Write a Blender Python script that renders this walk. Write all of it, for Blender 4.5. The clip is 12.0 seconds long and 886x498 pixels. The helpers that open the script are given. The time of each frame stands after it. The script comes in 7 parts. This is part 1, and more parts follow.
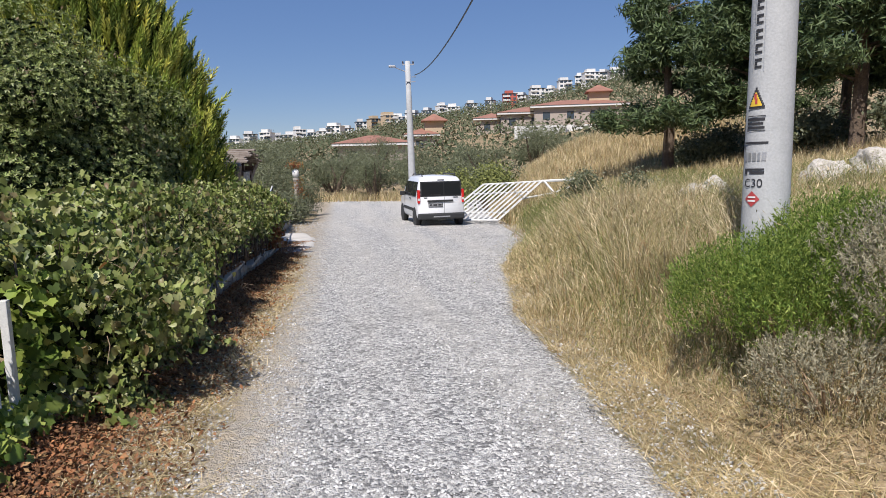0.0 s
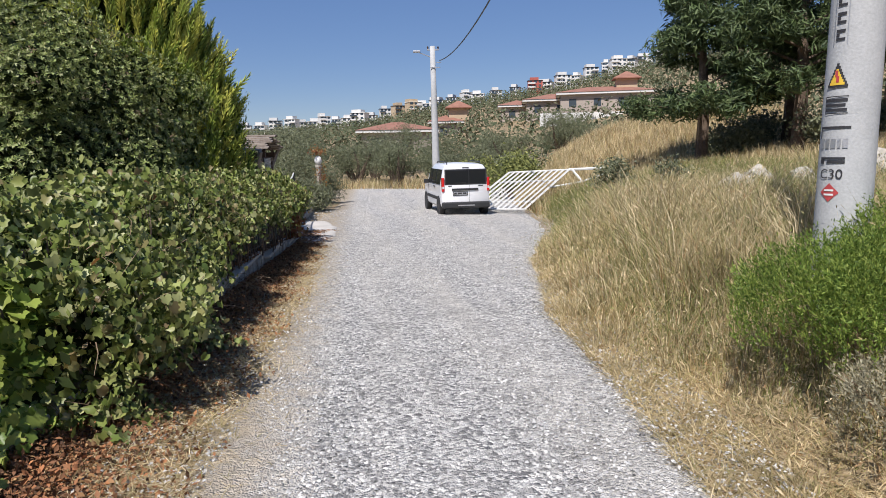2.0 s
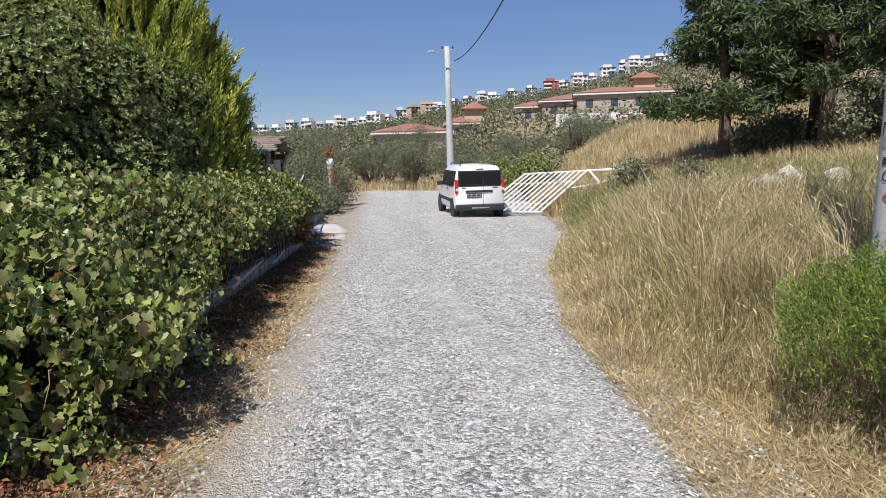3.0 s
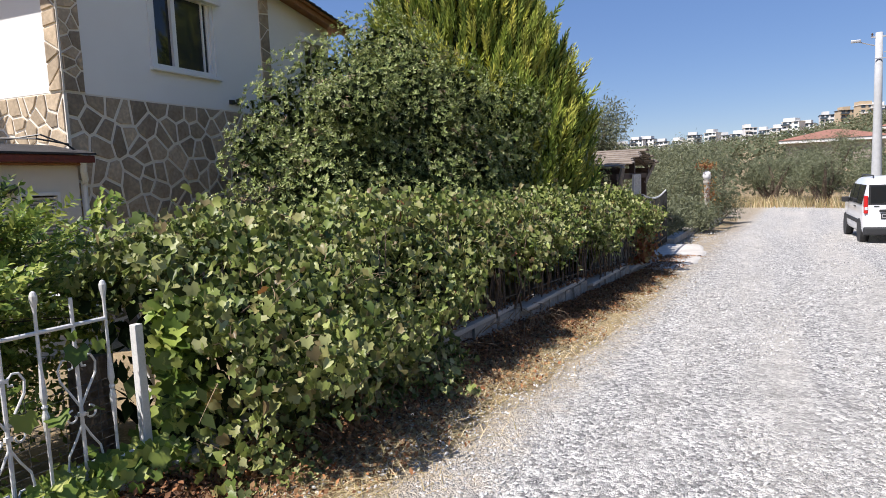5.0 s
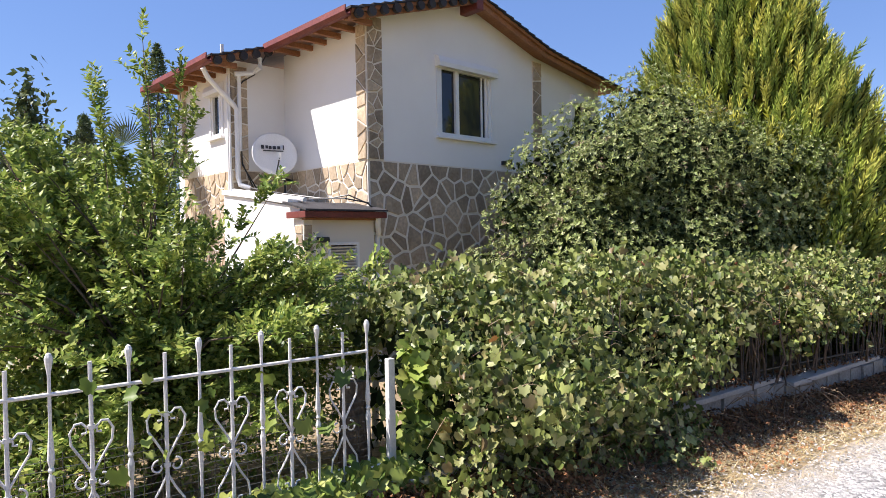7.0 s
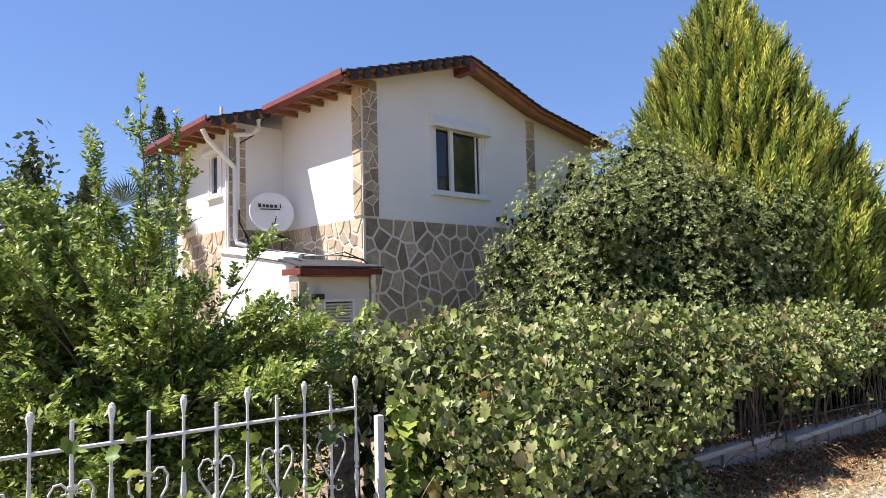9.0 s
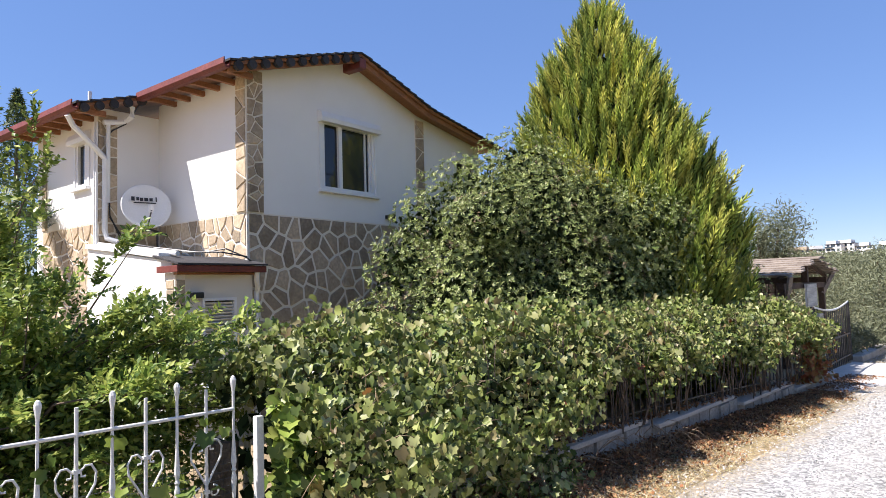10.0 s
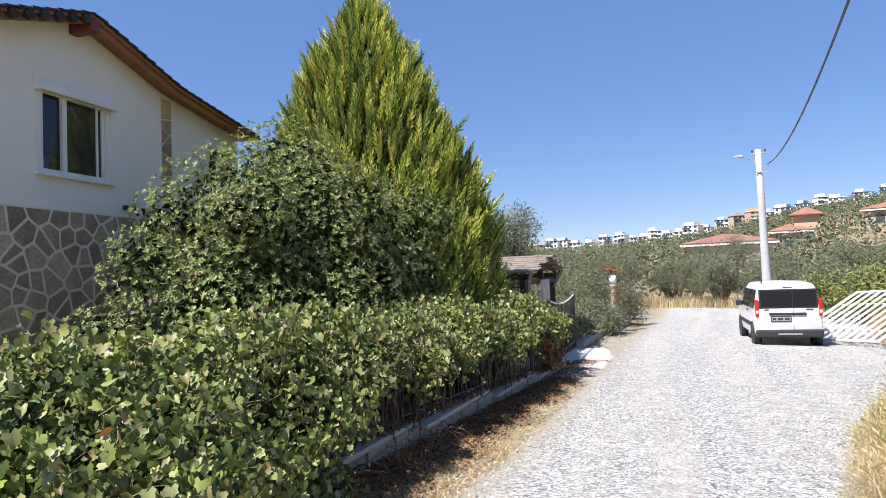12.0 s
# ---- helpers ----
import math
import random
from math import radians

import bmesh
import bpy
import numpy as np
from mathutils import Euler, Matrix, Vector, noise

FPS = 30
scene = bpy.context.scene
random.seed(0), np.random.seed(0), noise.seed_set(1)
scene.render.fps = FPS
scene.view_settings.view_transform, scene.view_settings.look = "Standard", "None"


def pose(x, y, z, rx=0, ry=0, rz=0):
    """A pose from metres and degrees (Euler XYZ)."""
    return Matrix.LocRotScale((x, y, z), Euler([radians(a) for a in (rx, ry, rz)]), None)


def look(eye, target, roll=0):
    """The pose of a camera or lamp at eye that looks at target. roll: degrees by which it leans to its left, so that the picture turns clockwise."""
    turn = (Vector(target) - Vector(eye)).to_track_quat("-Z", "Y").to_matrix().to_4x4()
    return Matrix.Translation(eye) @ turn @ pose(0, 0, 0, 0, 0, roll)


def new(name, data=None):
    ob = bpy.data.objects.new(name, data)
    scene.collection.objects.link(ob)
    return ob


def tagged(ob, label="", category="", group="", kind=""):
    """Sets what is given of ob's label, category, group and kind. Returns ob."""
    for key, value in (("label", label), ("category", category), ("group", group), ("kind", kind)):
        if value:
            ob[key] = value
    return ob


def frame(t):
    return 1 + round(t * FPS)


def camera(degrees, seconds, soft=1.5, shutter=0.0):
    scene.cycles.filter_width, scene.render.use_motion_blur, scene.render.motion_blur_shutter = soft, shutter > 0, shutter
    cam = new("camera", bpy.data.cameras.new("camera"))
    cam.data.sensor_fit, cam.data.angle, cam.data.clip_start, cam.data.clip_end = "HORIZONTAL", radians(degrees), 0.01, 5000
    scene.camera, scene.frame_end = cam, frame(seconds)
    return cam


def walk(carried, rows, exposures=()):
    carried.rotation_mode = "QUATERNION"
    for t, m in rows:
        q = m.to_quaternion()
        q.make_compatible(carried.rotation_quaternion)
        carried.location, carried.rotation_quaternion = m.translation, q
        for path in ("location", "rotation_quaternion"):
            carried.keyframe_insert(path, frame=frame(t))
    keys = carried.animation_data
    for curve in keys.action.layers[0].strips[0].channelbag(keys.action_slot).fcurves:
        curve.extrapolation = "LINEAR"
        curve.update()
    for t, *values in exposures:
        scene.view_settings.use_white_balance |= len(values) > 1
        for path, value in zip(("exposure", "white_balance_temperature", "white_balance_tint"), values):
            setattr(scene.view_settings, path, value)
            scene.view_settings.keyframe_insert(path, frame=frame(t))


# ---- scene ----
cam = camera(68.5, 12.0, 0.55)
EXPOSURES = [(0.0, 0.22, 6450, 14), (4.5, 0.25, 6450, 14), (5.0, 0.58, 6500, 15), (5.5, 0.86, 6550, 17), (7.0, 1.06, 6600, 18), (9.5, 1.07, 6550, 17), (12.0, 0.85, 6400, 14)]
PATH = [
    (0.0, 0.001, 0.001, 1.653, -9.018, -7.582, 1.411),
    (0.5, 0.033, 0.048, 1.681, -7.749, -7.780, 1.658),
    (1.0, 0.069, 0.088, 1.682, -7.248, -7.976, 1.820),
    (1.5, 0.056, 0.219, 1.634, -6.967, -8.381, 1.202),
    (2.0, 0.041, 0.551, 1.645, -6.944, -8.619, 1.147),
    (2.5, 0.127, 0.956, 1.639, -6.801, -8.741, 1.727),
    (2.7, 0.131, 0.958, 1.639, -6.743, -8.660, 1.491),
    (4.3, 0.785, 2.163, 1.614, 13.526, -6.816, 2.637),
    (4.5, 0.885, 2.203, 1.615, 17.958, -6.595, 2.724),
    (5.0, 1.073, 2.124, 1.589, 28.370, -6.122, 2.243),
    (5.5, 1.334, 2.175, 1.606, 38.708, -5.810, 1.807),
    (6.0, 1.474, 2.137, 1.630, 47.365, -4.958, 1.153),
    (6.5, 1.498, 2.078, 1.629, 51.624, -3.693, 0.959),
    (7.0, 1.542, 2.076, 1.658, 52.625, -0.986, 1.023),
    (7.2, 1.614, 2.062, 1.691, 52.823, 0.417, 0.723),
    (8.8, 1.620, 2.074, 1.620, 52.901, 4.170, 1.666),
    (9.0, 1.610, 2.121, 1.641, 52.663, 4.014, 1.564),
    (9.5, 1.638, 2.130, 1.631, 48.567, 3.853, 1.596),
    (10.0, 1.634, 2.150, 1.621, 43.045, 3.672, 1.741),
    (10.5, 1.569, 2.195, 1.662, 38.231, 3.090, 1.755),
    (11.0, 1.482, 2.321, 1.645, 33.004, 2.688, 1.961),
    (11.5, 1.360, 2.387, 1.628, 28.025, 2.772, 2.244),
    (12.0, 1.250, 2.397, 1.734, 21.489, 2.320, 2.145)]
walk(cam, [(t, pose(x, y, z, 90 + p, r, w)) for t, x, y, z, w, p, r in PATH], EXPOSURES)

# ---------- world, sun ----------
SUN_EL, SUN_AZ = radians(54), radians(209)
world = bpy.data.worlds.new("sky")
scene.world = world
world.use_nodes = True
wn = world.node_tree.nodes
sky = wn.new("ShaderNodeTexSky")
sky.sky_type, sky.sun_disc = "NISHITA", False
sky.sun_elevation, sky.sun_rotation = SUN_EL, SUN_AZ
sky.air_density, sky.dust_density, sky.ozone_density = 1.0, 0.0, 2.0
sky.altitude = 600
tone = wn.new("ShaderNodeHueSaturation")
tone.inputs["Saturation"].default_value, tone.inputs["Hue"].default_value, tone.inputs["Value"].default_value = 1.12, 0.507, 1.1
world.node_tree.links.new(sky.outputs[0], tone.inputs["Color"])
haze = wn.new("ShaderNodeMix")
haze.data_type = "RGBA"
haze.inputs["Factor"].default_value = 0.5
haze.inputs["B"].default_value = (1.25, 2.5, 5.5, 1)
world.node_tree.links.new(tone.outputs[0], haze.inputs["A"])
world.node_tree.links.new(haze.outputs["Result"], wn["Background"].inputs[0])
wn["Background"].inputs[1].default_value = 0.075
sun = new("sun", bpy.data.lights.new("sun", "SUN"))
sun.data.energy, sun.data.angle, sun.data.color = 5.0, radians(0.53), (1.0, 0.96, 0.90)
sun_dir = Vector((math.sin(SUN_AZ) * math.cos(SUN_EL), math.cos(SUN_AZ) * math.cos(SUN_EL), math.sin(SUN_EL)))
sun.matrix_world = look(sun_dir * 60, (0, 0, 0))


# ---------- materials ----------
def nodes_of(name):
    m = bpy.data.materials.new(name)
    m.use_nodes = True
    t = m.node_tree
    return m, t, t.nodes, t.links, t.nodes["Principled BSDF"]


def surface(name, dark, light, rough=0.8, fine=40.0, coarse=2.5, bump=0.3, metal=0.0, spread=0.5, island=0.0, depth=0.01, third=None):
    """Two scales of noise between two colours, with fine relief; island varies piece by piece."""
    m, t, n, l, b = nodes_of(name)
    co = n.new("ShaderNodeTexCoord")
    f, c = n.new("ShaderNodeTexNoise"), n.new("ShaderNodeTexNoise")
    f.inputs["Scale"].default_value, c.inputs["Scale"].default_value = fine, coarse
    f.inputs["Detail"].default_value = c.inputs["Detail"].default_value = 6
    for q in (f, c):
        l.new(co.outputs["Object"], q.inputs["Vector"])
    mix = n.new("ShaderNodeMath")
    mix.operation = "MULTIPLY_ADD"
    l.new(f.outputs[0], mix.inputs[0])
    mix.inputs[1].default_value = 1 - spread
    half = n.new("ShaderNodeMath")
    half.operation = "MULTIPLY"
    half.inputs[1].default_value = spread
    l.new(c.outputs[0], half.inputs[0])
    l.new(half.outputs[0], mix.inputs[2])
    ramp = n.new("ShaderNodeValToRGB")
    ramp.color_ramp.elements[0].position, ramp.color_ramp.elements[1].position = 0.32, 0.68
    ramp.color_ramp.elements[0].color, ramp.color_ramp.elements[1].color = (*dark, 1), (*light, 1)
    if third:
        e = ramp.color_ramp.elements.new(0.5)
        e.color = (*third, 1)
    l.new(mix.outputs[0], ramp.inputs[0])
    out = ramp.outputs[0]
    if island:
        g, o, hsv = n.new("ShaderNodeNewGeometry"), n.new("ShaderNodeObjectInfo"), n.new("ShaderNodeHueSaturation")
        add, mr = n.new("ShaderNodeMath"), n.new("ShaderNodeMapRange")
        l.new(g.outputs["Random Per Island"], add.inputs[0])
        l.new(o.outputs["Random"], add.inputs[1])
        fr = n.new("ShaderNodeMath")
        fr.operation = "FRACT"
        l.new(add.outputs[0], fr.inputs[0])
        mr.inputs["To Min"].default_value, mr.inputs["To Max"].default_value = 1 - island, 1 + island
        l.new(fr.outputs[0], mr.inputs["Value"])
        l.new(mr.outputs[0], hsv.inputs["Value"])
        l.new(out, hsv.inputs["Color"])
        out = hsv.outputs[0]
    l.new(out, b.inputs["Base Color"])
    b.inputs["Roughness"].default_value, b.inputs["Metallic"].default_value = rough, metal
    if bump:
        bp = n.new("ShaderNodeBump")
        bp.inputs["Strength"].default_value, bp.inputs["Distance"].default_value = bump, depth
        l.new(f.outputs[0], bp.inputs["Height"])
        l.new(bp.outputs[0], b.inputs["Normal"])
    return m


def leafy(name, colours, rough=0.5, through_light=0.3, gloss=0.4):
    """Leaves: each takes its own tone, and lets some light through."""
    m, t, n, l, b = nodes_of(name)
    g, ramp = n.new("ShaderNodeNewGeometry"), n.new("ShaderNodeValToRGB")
    els = ramp.color_ramp.elements
    while len(els) < len(colours):
        els.new(0.5)
    for i, c in enumerate(colours):
        els[i].position = i / max(1, len(colours) - 1)
        els[i].color = (*c, 1)
    l.new(g.outputs["Random Per Island"], ramp.inputs[0])
    co, nz, mul = n.new("ShaderNodeTexCoord"), n.new("ShaderNodeTexNoise"), n.new("ShaderNodeHueSaturation")
    nz.inputs["Scale"].default_value = 1.6
    mr = n.new("ShaderNodeMapRange")
    mr.inputs["From Min"].default_value, mr.inputs["From Max"].default_value = 0.3, 0.7
    mr.inputs["To Min"].default_value, mr.inputs["To Max"].default_value = 0.75, 1.25
    l.new(co.outputs["Object"], nz.inputs["Vector"])
    l.new(nz.outputs[0], mr.inputs["Value"])
    l.new(mr.outputs[0], mul.inputs["Value"])
    l.new(ramp.outputs[0], mul.inputs["Color"])
    l.new(mul.outputs[0], b.inputs["Base Color"])
    b.inputs["Roughness"].default_value = rough
    b.inputs["Specular IOR Level"].default_value = gloss
    tr, mx = n.new("ShaderNodeBsdfTranslucent"), n.new("ShaderNodeMixShader")
    l.new(mul.outputs[0], tr.inputs["Color"])
    mx.inputs[0].default_value = through_light
    l.new(b.outputs[0], mx.inputs[1])
    l.new(tr.outputs[0], mx.inputs[2])
    l.new(mx.outputs[0], n["Material Output"].inputs["Surface"])
    return m


def gravel_material(name, dark, light, dust):
    """Loose pale chippings: cells of stone with dark joints and worn dusty tracks."""
    m, t, n, l, b = nodes_of(name)
    co = n.new("ShaderNodeTexCoord")
    v = n.new("ShaderNodeTexVoronoi")
    v.inputs["Scale"].default_value = 38
    v2 = n.new("ShaderNodeTexVoronoi")
    v2.inputs["Scale"].default_value = 90
    big, mid = n.new("ShaderNodeTexNoise"), n.new("ShaderNodeTexNoise")
    big.inputs["Scale"].default_value, mid.inputs["Scale"].default_value = 0.5, 5.0
    mid.inputs["Detail"].default_value = 8
    for q in (v, v2, mid):
        l.new(co.outputs["Object"], q.inputs["Vector"])
    st = n.new("ShaderNodeMapping")
    st.inputs["Scale"].default_value = (2.2, 0.16, 1)
    l.new(co.outputs["Object"], st.inputs[0])
    l.new(st.outputs[0], big.inputs["Vector"])
    sep = n.new("ShaderNodeSeparateColor")
    l.new(v.outputs["Color"], sep.inputs[0])
    ramp = n.new("ShaderNodeValToRGB")
    ramp.color_ramp.elements[0].color, ramp.color_ramp.elements[1].color = (*dark, 1), (*light, 1)
    l.new(sep.outputs[0], ramp.inputs[0])
    dusty = n.new("ShaderNodeMix")
    dusty.data_type = "RGBA"
    mr = n.new("ShaderNodeMapRange")
    mr.inputs["From Min"].default_value, mr.inputs["From Max"].default_value = 0.40, 0.62
    mr.inputs["To Min"].default_value, mr.inputs["To Max"].default_value = 0.05, 0.65
    l.new(big.outputs[0], mr.inputs["Value"])
    l.new(mr.outputs[0], dusty.inputs["Factor"])
    l.new(ramp.outputs[0], dusty.inputs["A"])
    dusty.inputs["B"].default_value = (*dust, 1)
    grain = n.new("ShaderNodeHueSaturation")
    gr = n.new("ShaderNodeMapRange")
    gr.inputs["From Min"].default_value, gr.inputs["From Max"].default_value = 0.3, 0.7
    gr.inputs["To Min"].default_value, gr.inputs["To Max"].default_value = 0.8, 1.15
    l.new(mid.outputs[0], gr.inputs["Value"])
    l.new(gr.outputs[0], grain.inputs["Value"])
    # earth and trodden straw worked into the stones along the garden side
    sp, earth, em, ad = n.new("ShaderNodeSeparateXYZ"), n.new("ShaderNodeMix"), n.new("ShaderNodeMapRange"), n.new("ShaderNodeMath")
    earth.data_type = "RGBA"
    l.new(co.outputs["Object"], sp.inputs[0])
    ad.operation = "MULTIPLY_ADD"
    l.new(mid.outputs[0], ad.inputs[0])
    ad.inputs[1].default_value = -0.9
    l.new(sp.outputs["X"], ad.inputs[2])
    em.inputs["From Min"].default_value, em.inputs["From Max"].default_value = -1.35, -0.75
    em.inputs["To Min"].default_value, em.inputs["To Max"].default_value = 0.75, 0.0
    l.new(ad.outputs[0], em.inputs["Value"])
    l.new(em.outputs[0], earth.inputs["Factor"])
    l.new(dusty.outputs["Result"], earth.inputs["A"])
    earth.inputs["B"].default_value = (0.42, 0.33, 0.21, 1)
    l.new(earth.outputs["Result"], grain.inputs["Color"])
    l.new(grain.outputs[0], b.inputs["Base Color"])
    b.inputs["Roughness"].default_value = 0.95
    add = n.new("ShaderNodeMath")
    l.new(v.outputs["Distance"], add.inputs[0])
    l.new(v2.outputs["Distance"], add.inputs[1])
    bp = n.new("ShaderNodeBump")
    bp.invert = True
    bp.inputs["Strength"].default_value, bp.inputs["Distance"].default_value = 1.0, 0.02
    l.new(add.outputs[0], bp.inputs["Height"])
    l.new(bp.outputs[0], b.inputs["Normal"])
    return m


def plain(name, colour, rough=0.5, metal=0.0, coat=0.0):
    m, t, n, l, b = nodes_of(name)
    b.inputs["Base Color"].default_value = (*colour, 1)
    b.inputs["Roughness"].default_value, b.inputs["Metallic"].default_value = rough, metal
    b.inputs["Coat Weight"].default_value = coat
    return m


M_GROUND = surface("dry_earth", (0.16, 0.13, 0.08), (0.46, 0.37, 0.23), 0.95, 30, 0.7, 0.6, third=(0.27, 0.20, 0.11), depth=0.03)
M_ROAD = gravel_material("gravel", (0.14, 0.14, 0.14), (0.86, 0.84, 0.79), (0.64, 0.605, 0.54))
M_STONE_CHIP = surface("stone_chips", (0.28, 0.28, 0.275), (0.58, 0.57, 0.545), 0.9, 60, 8, 0.2, island=0.6)
M_CONCRETE = surface("weathered_concrete", (0.22, 0.20, 0.17), (0.50, 0.47, 0.41), 0.9, 35, 3, 0.5)
M_CONC_PALE = surface("pale_concrete", (0.40, 0.38, 0.34), (0.64, 0.61, 0.56), 0.9, 45, 2, 0.35)
M_POLE = surface("pole_concrete", (0.36, 0.37, 0.37), (0.50, 0.51, 0.51), 0.8, 60, 4, 0.25)
M_PLASTER = surface("white_render", (0.75, 0.745, 0.72), (0.83, 0.825, 0.80), 0.9, 150, 1.2, 0.25, depth=0.004)
M_PLASTER2 = surface("cream_render", (0.62, 0.58, 0.50), (0.74, 0.70, 0.62), 0.9, 120, 1.2, 0.25, depth=0.004)
M_MORTAR = surface("pale_mortar", (0.72, 0.66, 0.55), (0.84, 0.79, 0.69), 0.95, 90, 5, 0.5)
M_SLATE = surface("cladding_stone", (0.27, 0.19, 0.115), (0.54, 0.41, 0.265), 0.85, 22, 3.5, 0.7, island=0.35, third=(0.35, 0.28, 0.20))
M_OCHRE = surface("ochre_stone", (0.30, 0.23, 0.15), (0.56, 0.45, 0.31), 0.85, 22, 3.5, 0.7, island=0.3)
M_TILE = surface("dark_shingle", (0.018, 0.017, 0.018), (0.05, 0.048, 0.05), 0.85, 80, 4, 0.5, island=0.2)
M_WOOD_RED = surface("red_stained_wood", (0.10, 0.02, 0.015), (0.22, 0.05, 0.035), 0.55, 30, 3, 0.2)
M_WOOD_ORANGE = surface("stained_timber", (0.20, 0.08, 0.03), (0.36, 0.16, 0.07), 0.6, 30, 4, 0.3)
M_WOOD_OLD = surface("old_grey_wood", (0.12, 0.09, 0.07), (0.36, 0.31, 0.26), 0.9, 25, 3, 0.5)
M_WOOD_DARK = surface("dark_brown_wood", (0.03, 0.02, 0.015), (0.10, 0.06, 0.04), 0.8, 25, 3, 0.4)
M_PVC = surface("white_plastic", (0.70, 0.70, 0.68), (0.82, 0.82, 0.80), 0.4, 60, 3, 0.02)
M_FENCE = surface("white_painted_iron", (0.55, 0.56, 0.54), (0.78, 0.78, 0.75), 0.5, 70, 5, 0.15)
M_BLACK = surface("black_iron", (0.012, 0.012, 0.013), (0.04, 0.04, 0.04), 0.45, 70, 5, 0.1)
M_MESH = plain("dark_wire", (0.05, 0.05, 0.045), 0.6)
M_GLASS = plain("window_glass", (0.012, 0.014, 0.016), 0.04)
M_GLASS_BLUE = plain("room_glass", (0.02, 0.025, 0.03), 0.05)
M_CAR = plain("white_car_paint", (0.80, 0.81, 0.82), 0.3, 0, 0.6)
M_CARGLASS = plain("car_glass", (0.015, 0.017, 0.02), 0.05)
M_RUBBER = surface("tyre_rubber", (0.010, 0.010, 0.010), (0.022, 0.022, 0.022), 0.85, 60, 5, 0.2)
M_DARKPLASTIC = surface("grey_plastic", (0.016, 0.017, 0.018), (0.032, 0.033, 0.035), 0.6, 90, 5, 0.1)
M_RED_LAMP = plain("red_lens", (0.55, 0.02, 0.02), 0.2)
M_CLEAR_LAMP = plain("clear_lens", (0.6, 0.6, 0.6), 0.15)
M_RIM = plain("alloy", (0.45, 0.45, 0.46), 0.35, 0.8)
M_STEEL = surface("galvanised_steel", (0.40, 0.41, 0.42), (0.62, 0.62, 0.62), 0.45, 60, 4, 0.1, 0.7)
M_YELLOW = plain("warning_yellow", (0.75, 0.50, 0.05), 0.6)
M_INK = plain("black_ink", (0.03, 0.03, 0.035), 0.7)
M_REDINK = plain("red_ink", (0.45, 0.06, 0.06), 0.7)
M_BARK = surface("bark", (0.05, 0.035, 0.025), (0.19, 0.14, 0.10), 0.95, 25, 4, 0.9, depth=0.03)
M_TWIG = surface("dry_twigs", (0.14, 0.09, 0.05), (0.34, 0.25, 0.16), 0.9, 30, 4, 0.3)
M_ROCK = surface("white_limestone", (0.30, 0.27, 0.22), (0.68, 0.64, 0.57), 0.9, 14, 1.5, 0.9, depth=0.05)
M_ROOF_RED = surface("clay_tiles", (0.22, 0.10, 0.07), (0.36, 0.18, 0.125), 0.8, 10, 1, 0.4)
M_VILLA = surface("villa_wall", (0.34, 0.29, 0.25), (0.44, 0.38, 0.33), 0.9, 10, 0.5, 0.1)
M_WHITE_WALL = surface("white_wall", (0.60, 0.60, 0.58), (0.74, 0.74, 0.72), 0.9, 5, 0.4, 0.1)
M_RED_WALL = surface("red_wall", (0.36, 0.08, 0.06), (0.46, 0.13, 0.10), 0.9, 5, 0.4, 0.1)
M_TAN_WALL = surface("tan_wall", (0.44, 0.34, 0.22), (0.54, 0.43, 0.30), 0.9, 5, 0.4, 0.1)
M_FAR_GLASS = plain("far_glass", (0.05, 0.07, 0.09), 0.1)

L_VINE = leafy("vine_leaves", [(0.036, 0.06, 0.015), (0.125, 0.175, 0.04), (0.22, 0.275, 0.07), (0.32, 0.36, 0.115), (0.45, 0.46, 0.22), (0.068, 0.105, 0.025), (0.18, 0.225, 0.055), (0.29, 0.32, 0.095), (0.083, 0.125, 0.03), (0.36, 0.36, 0.14), (0.17, 0.12, 0.06)], 0.42, 0.27, 0.3)
L_BUSH = leafy("evergreen_leaves", [(0.0502, 0.0696, 0.0197), (0.125, 0.164, 0.0431), (0.226, 0.26, 0.0739), (0.389, 0.405, 0.185), (0.1, 0.139, 0.037), (0.314, 0.392, 0.123), (0.188, 0.228, 0.0678)], 0.45, 0.12, 0.3)
# near-black tones that paint the shade inside the hedge and crowns
L_INNER_SHADE = leafy("inner_shade_leaves", [(0.012, 0.02, 0.007), (0.025, 0.04, 0.012), (0.04, 0.055, 0.018)], 0.7, 0.0, 0.1)
L_CONE = leafy("cypress_sprays", [(0.109, 0.17, 0.0387), (0.272, 0.357, 0.0678), (0.473, 0.528, 0.106), (0.764, 0.73, 0.174), (0.181, 0.255, 0.0542)], 0.65, 0.25, 0.2)
L_FRUIT = leafy("fruit_tree_leaves", [(0.0616, 0.11, 0.022), (0.16, 0.243, 0.0462), (0.271, 0.353, 0.0715), (0.468, 0.507, 0.132), (0.111, 0.176, 0.033)], 0.4, 0.36, 0.3)
L_OLIVE = leafy("olive_leaves", [(0.102, 0.119, 0.064), (0.153, 0.17, 0.096), (0.221, 0.238, 0.144), (0.136, 0.153, 0.064)], 0.6, 0.2)
L_PINE = leafy("pine_needles", [(0.03, 0.05, 0.02), (0.06, 0.095, 0.035), (0.10, 0.15, 0.05), (0.14, 0.18, 0.075)], 0.6, 0.15)
L_SCRUB = leafy("green_broom", [(0.0919, 0.163, 0.03), (0.21, 0.306, 0.054), (0.367, 0.437, 0.096)], 0.6, 0.4)
L_SAGE = leafy("grey_sage", [(0.208, 0.195, 0.117), (0.338, 0.312, 0.208), (0.455, 0.429, 0.299), (0.26, 0.208, 0.117)], 0.8, 0.2)
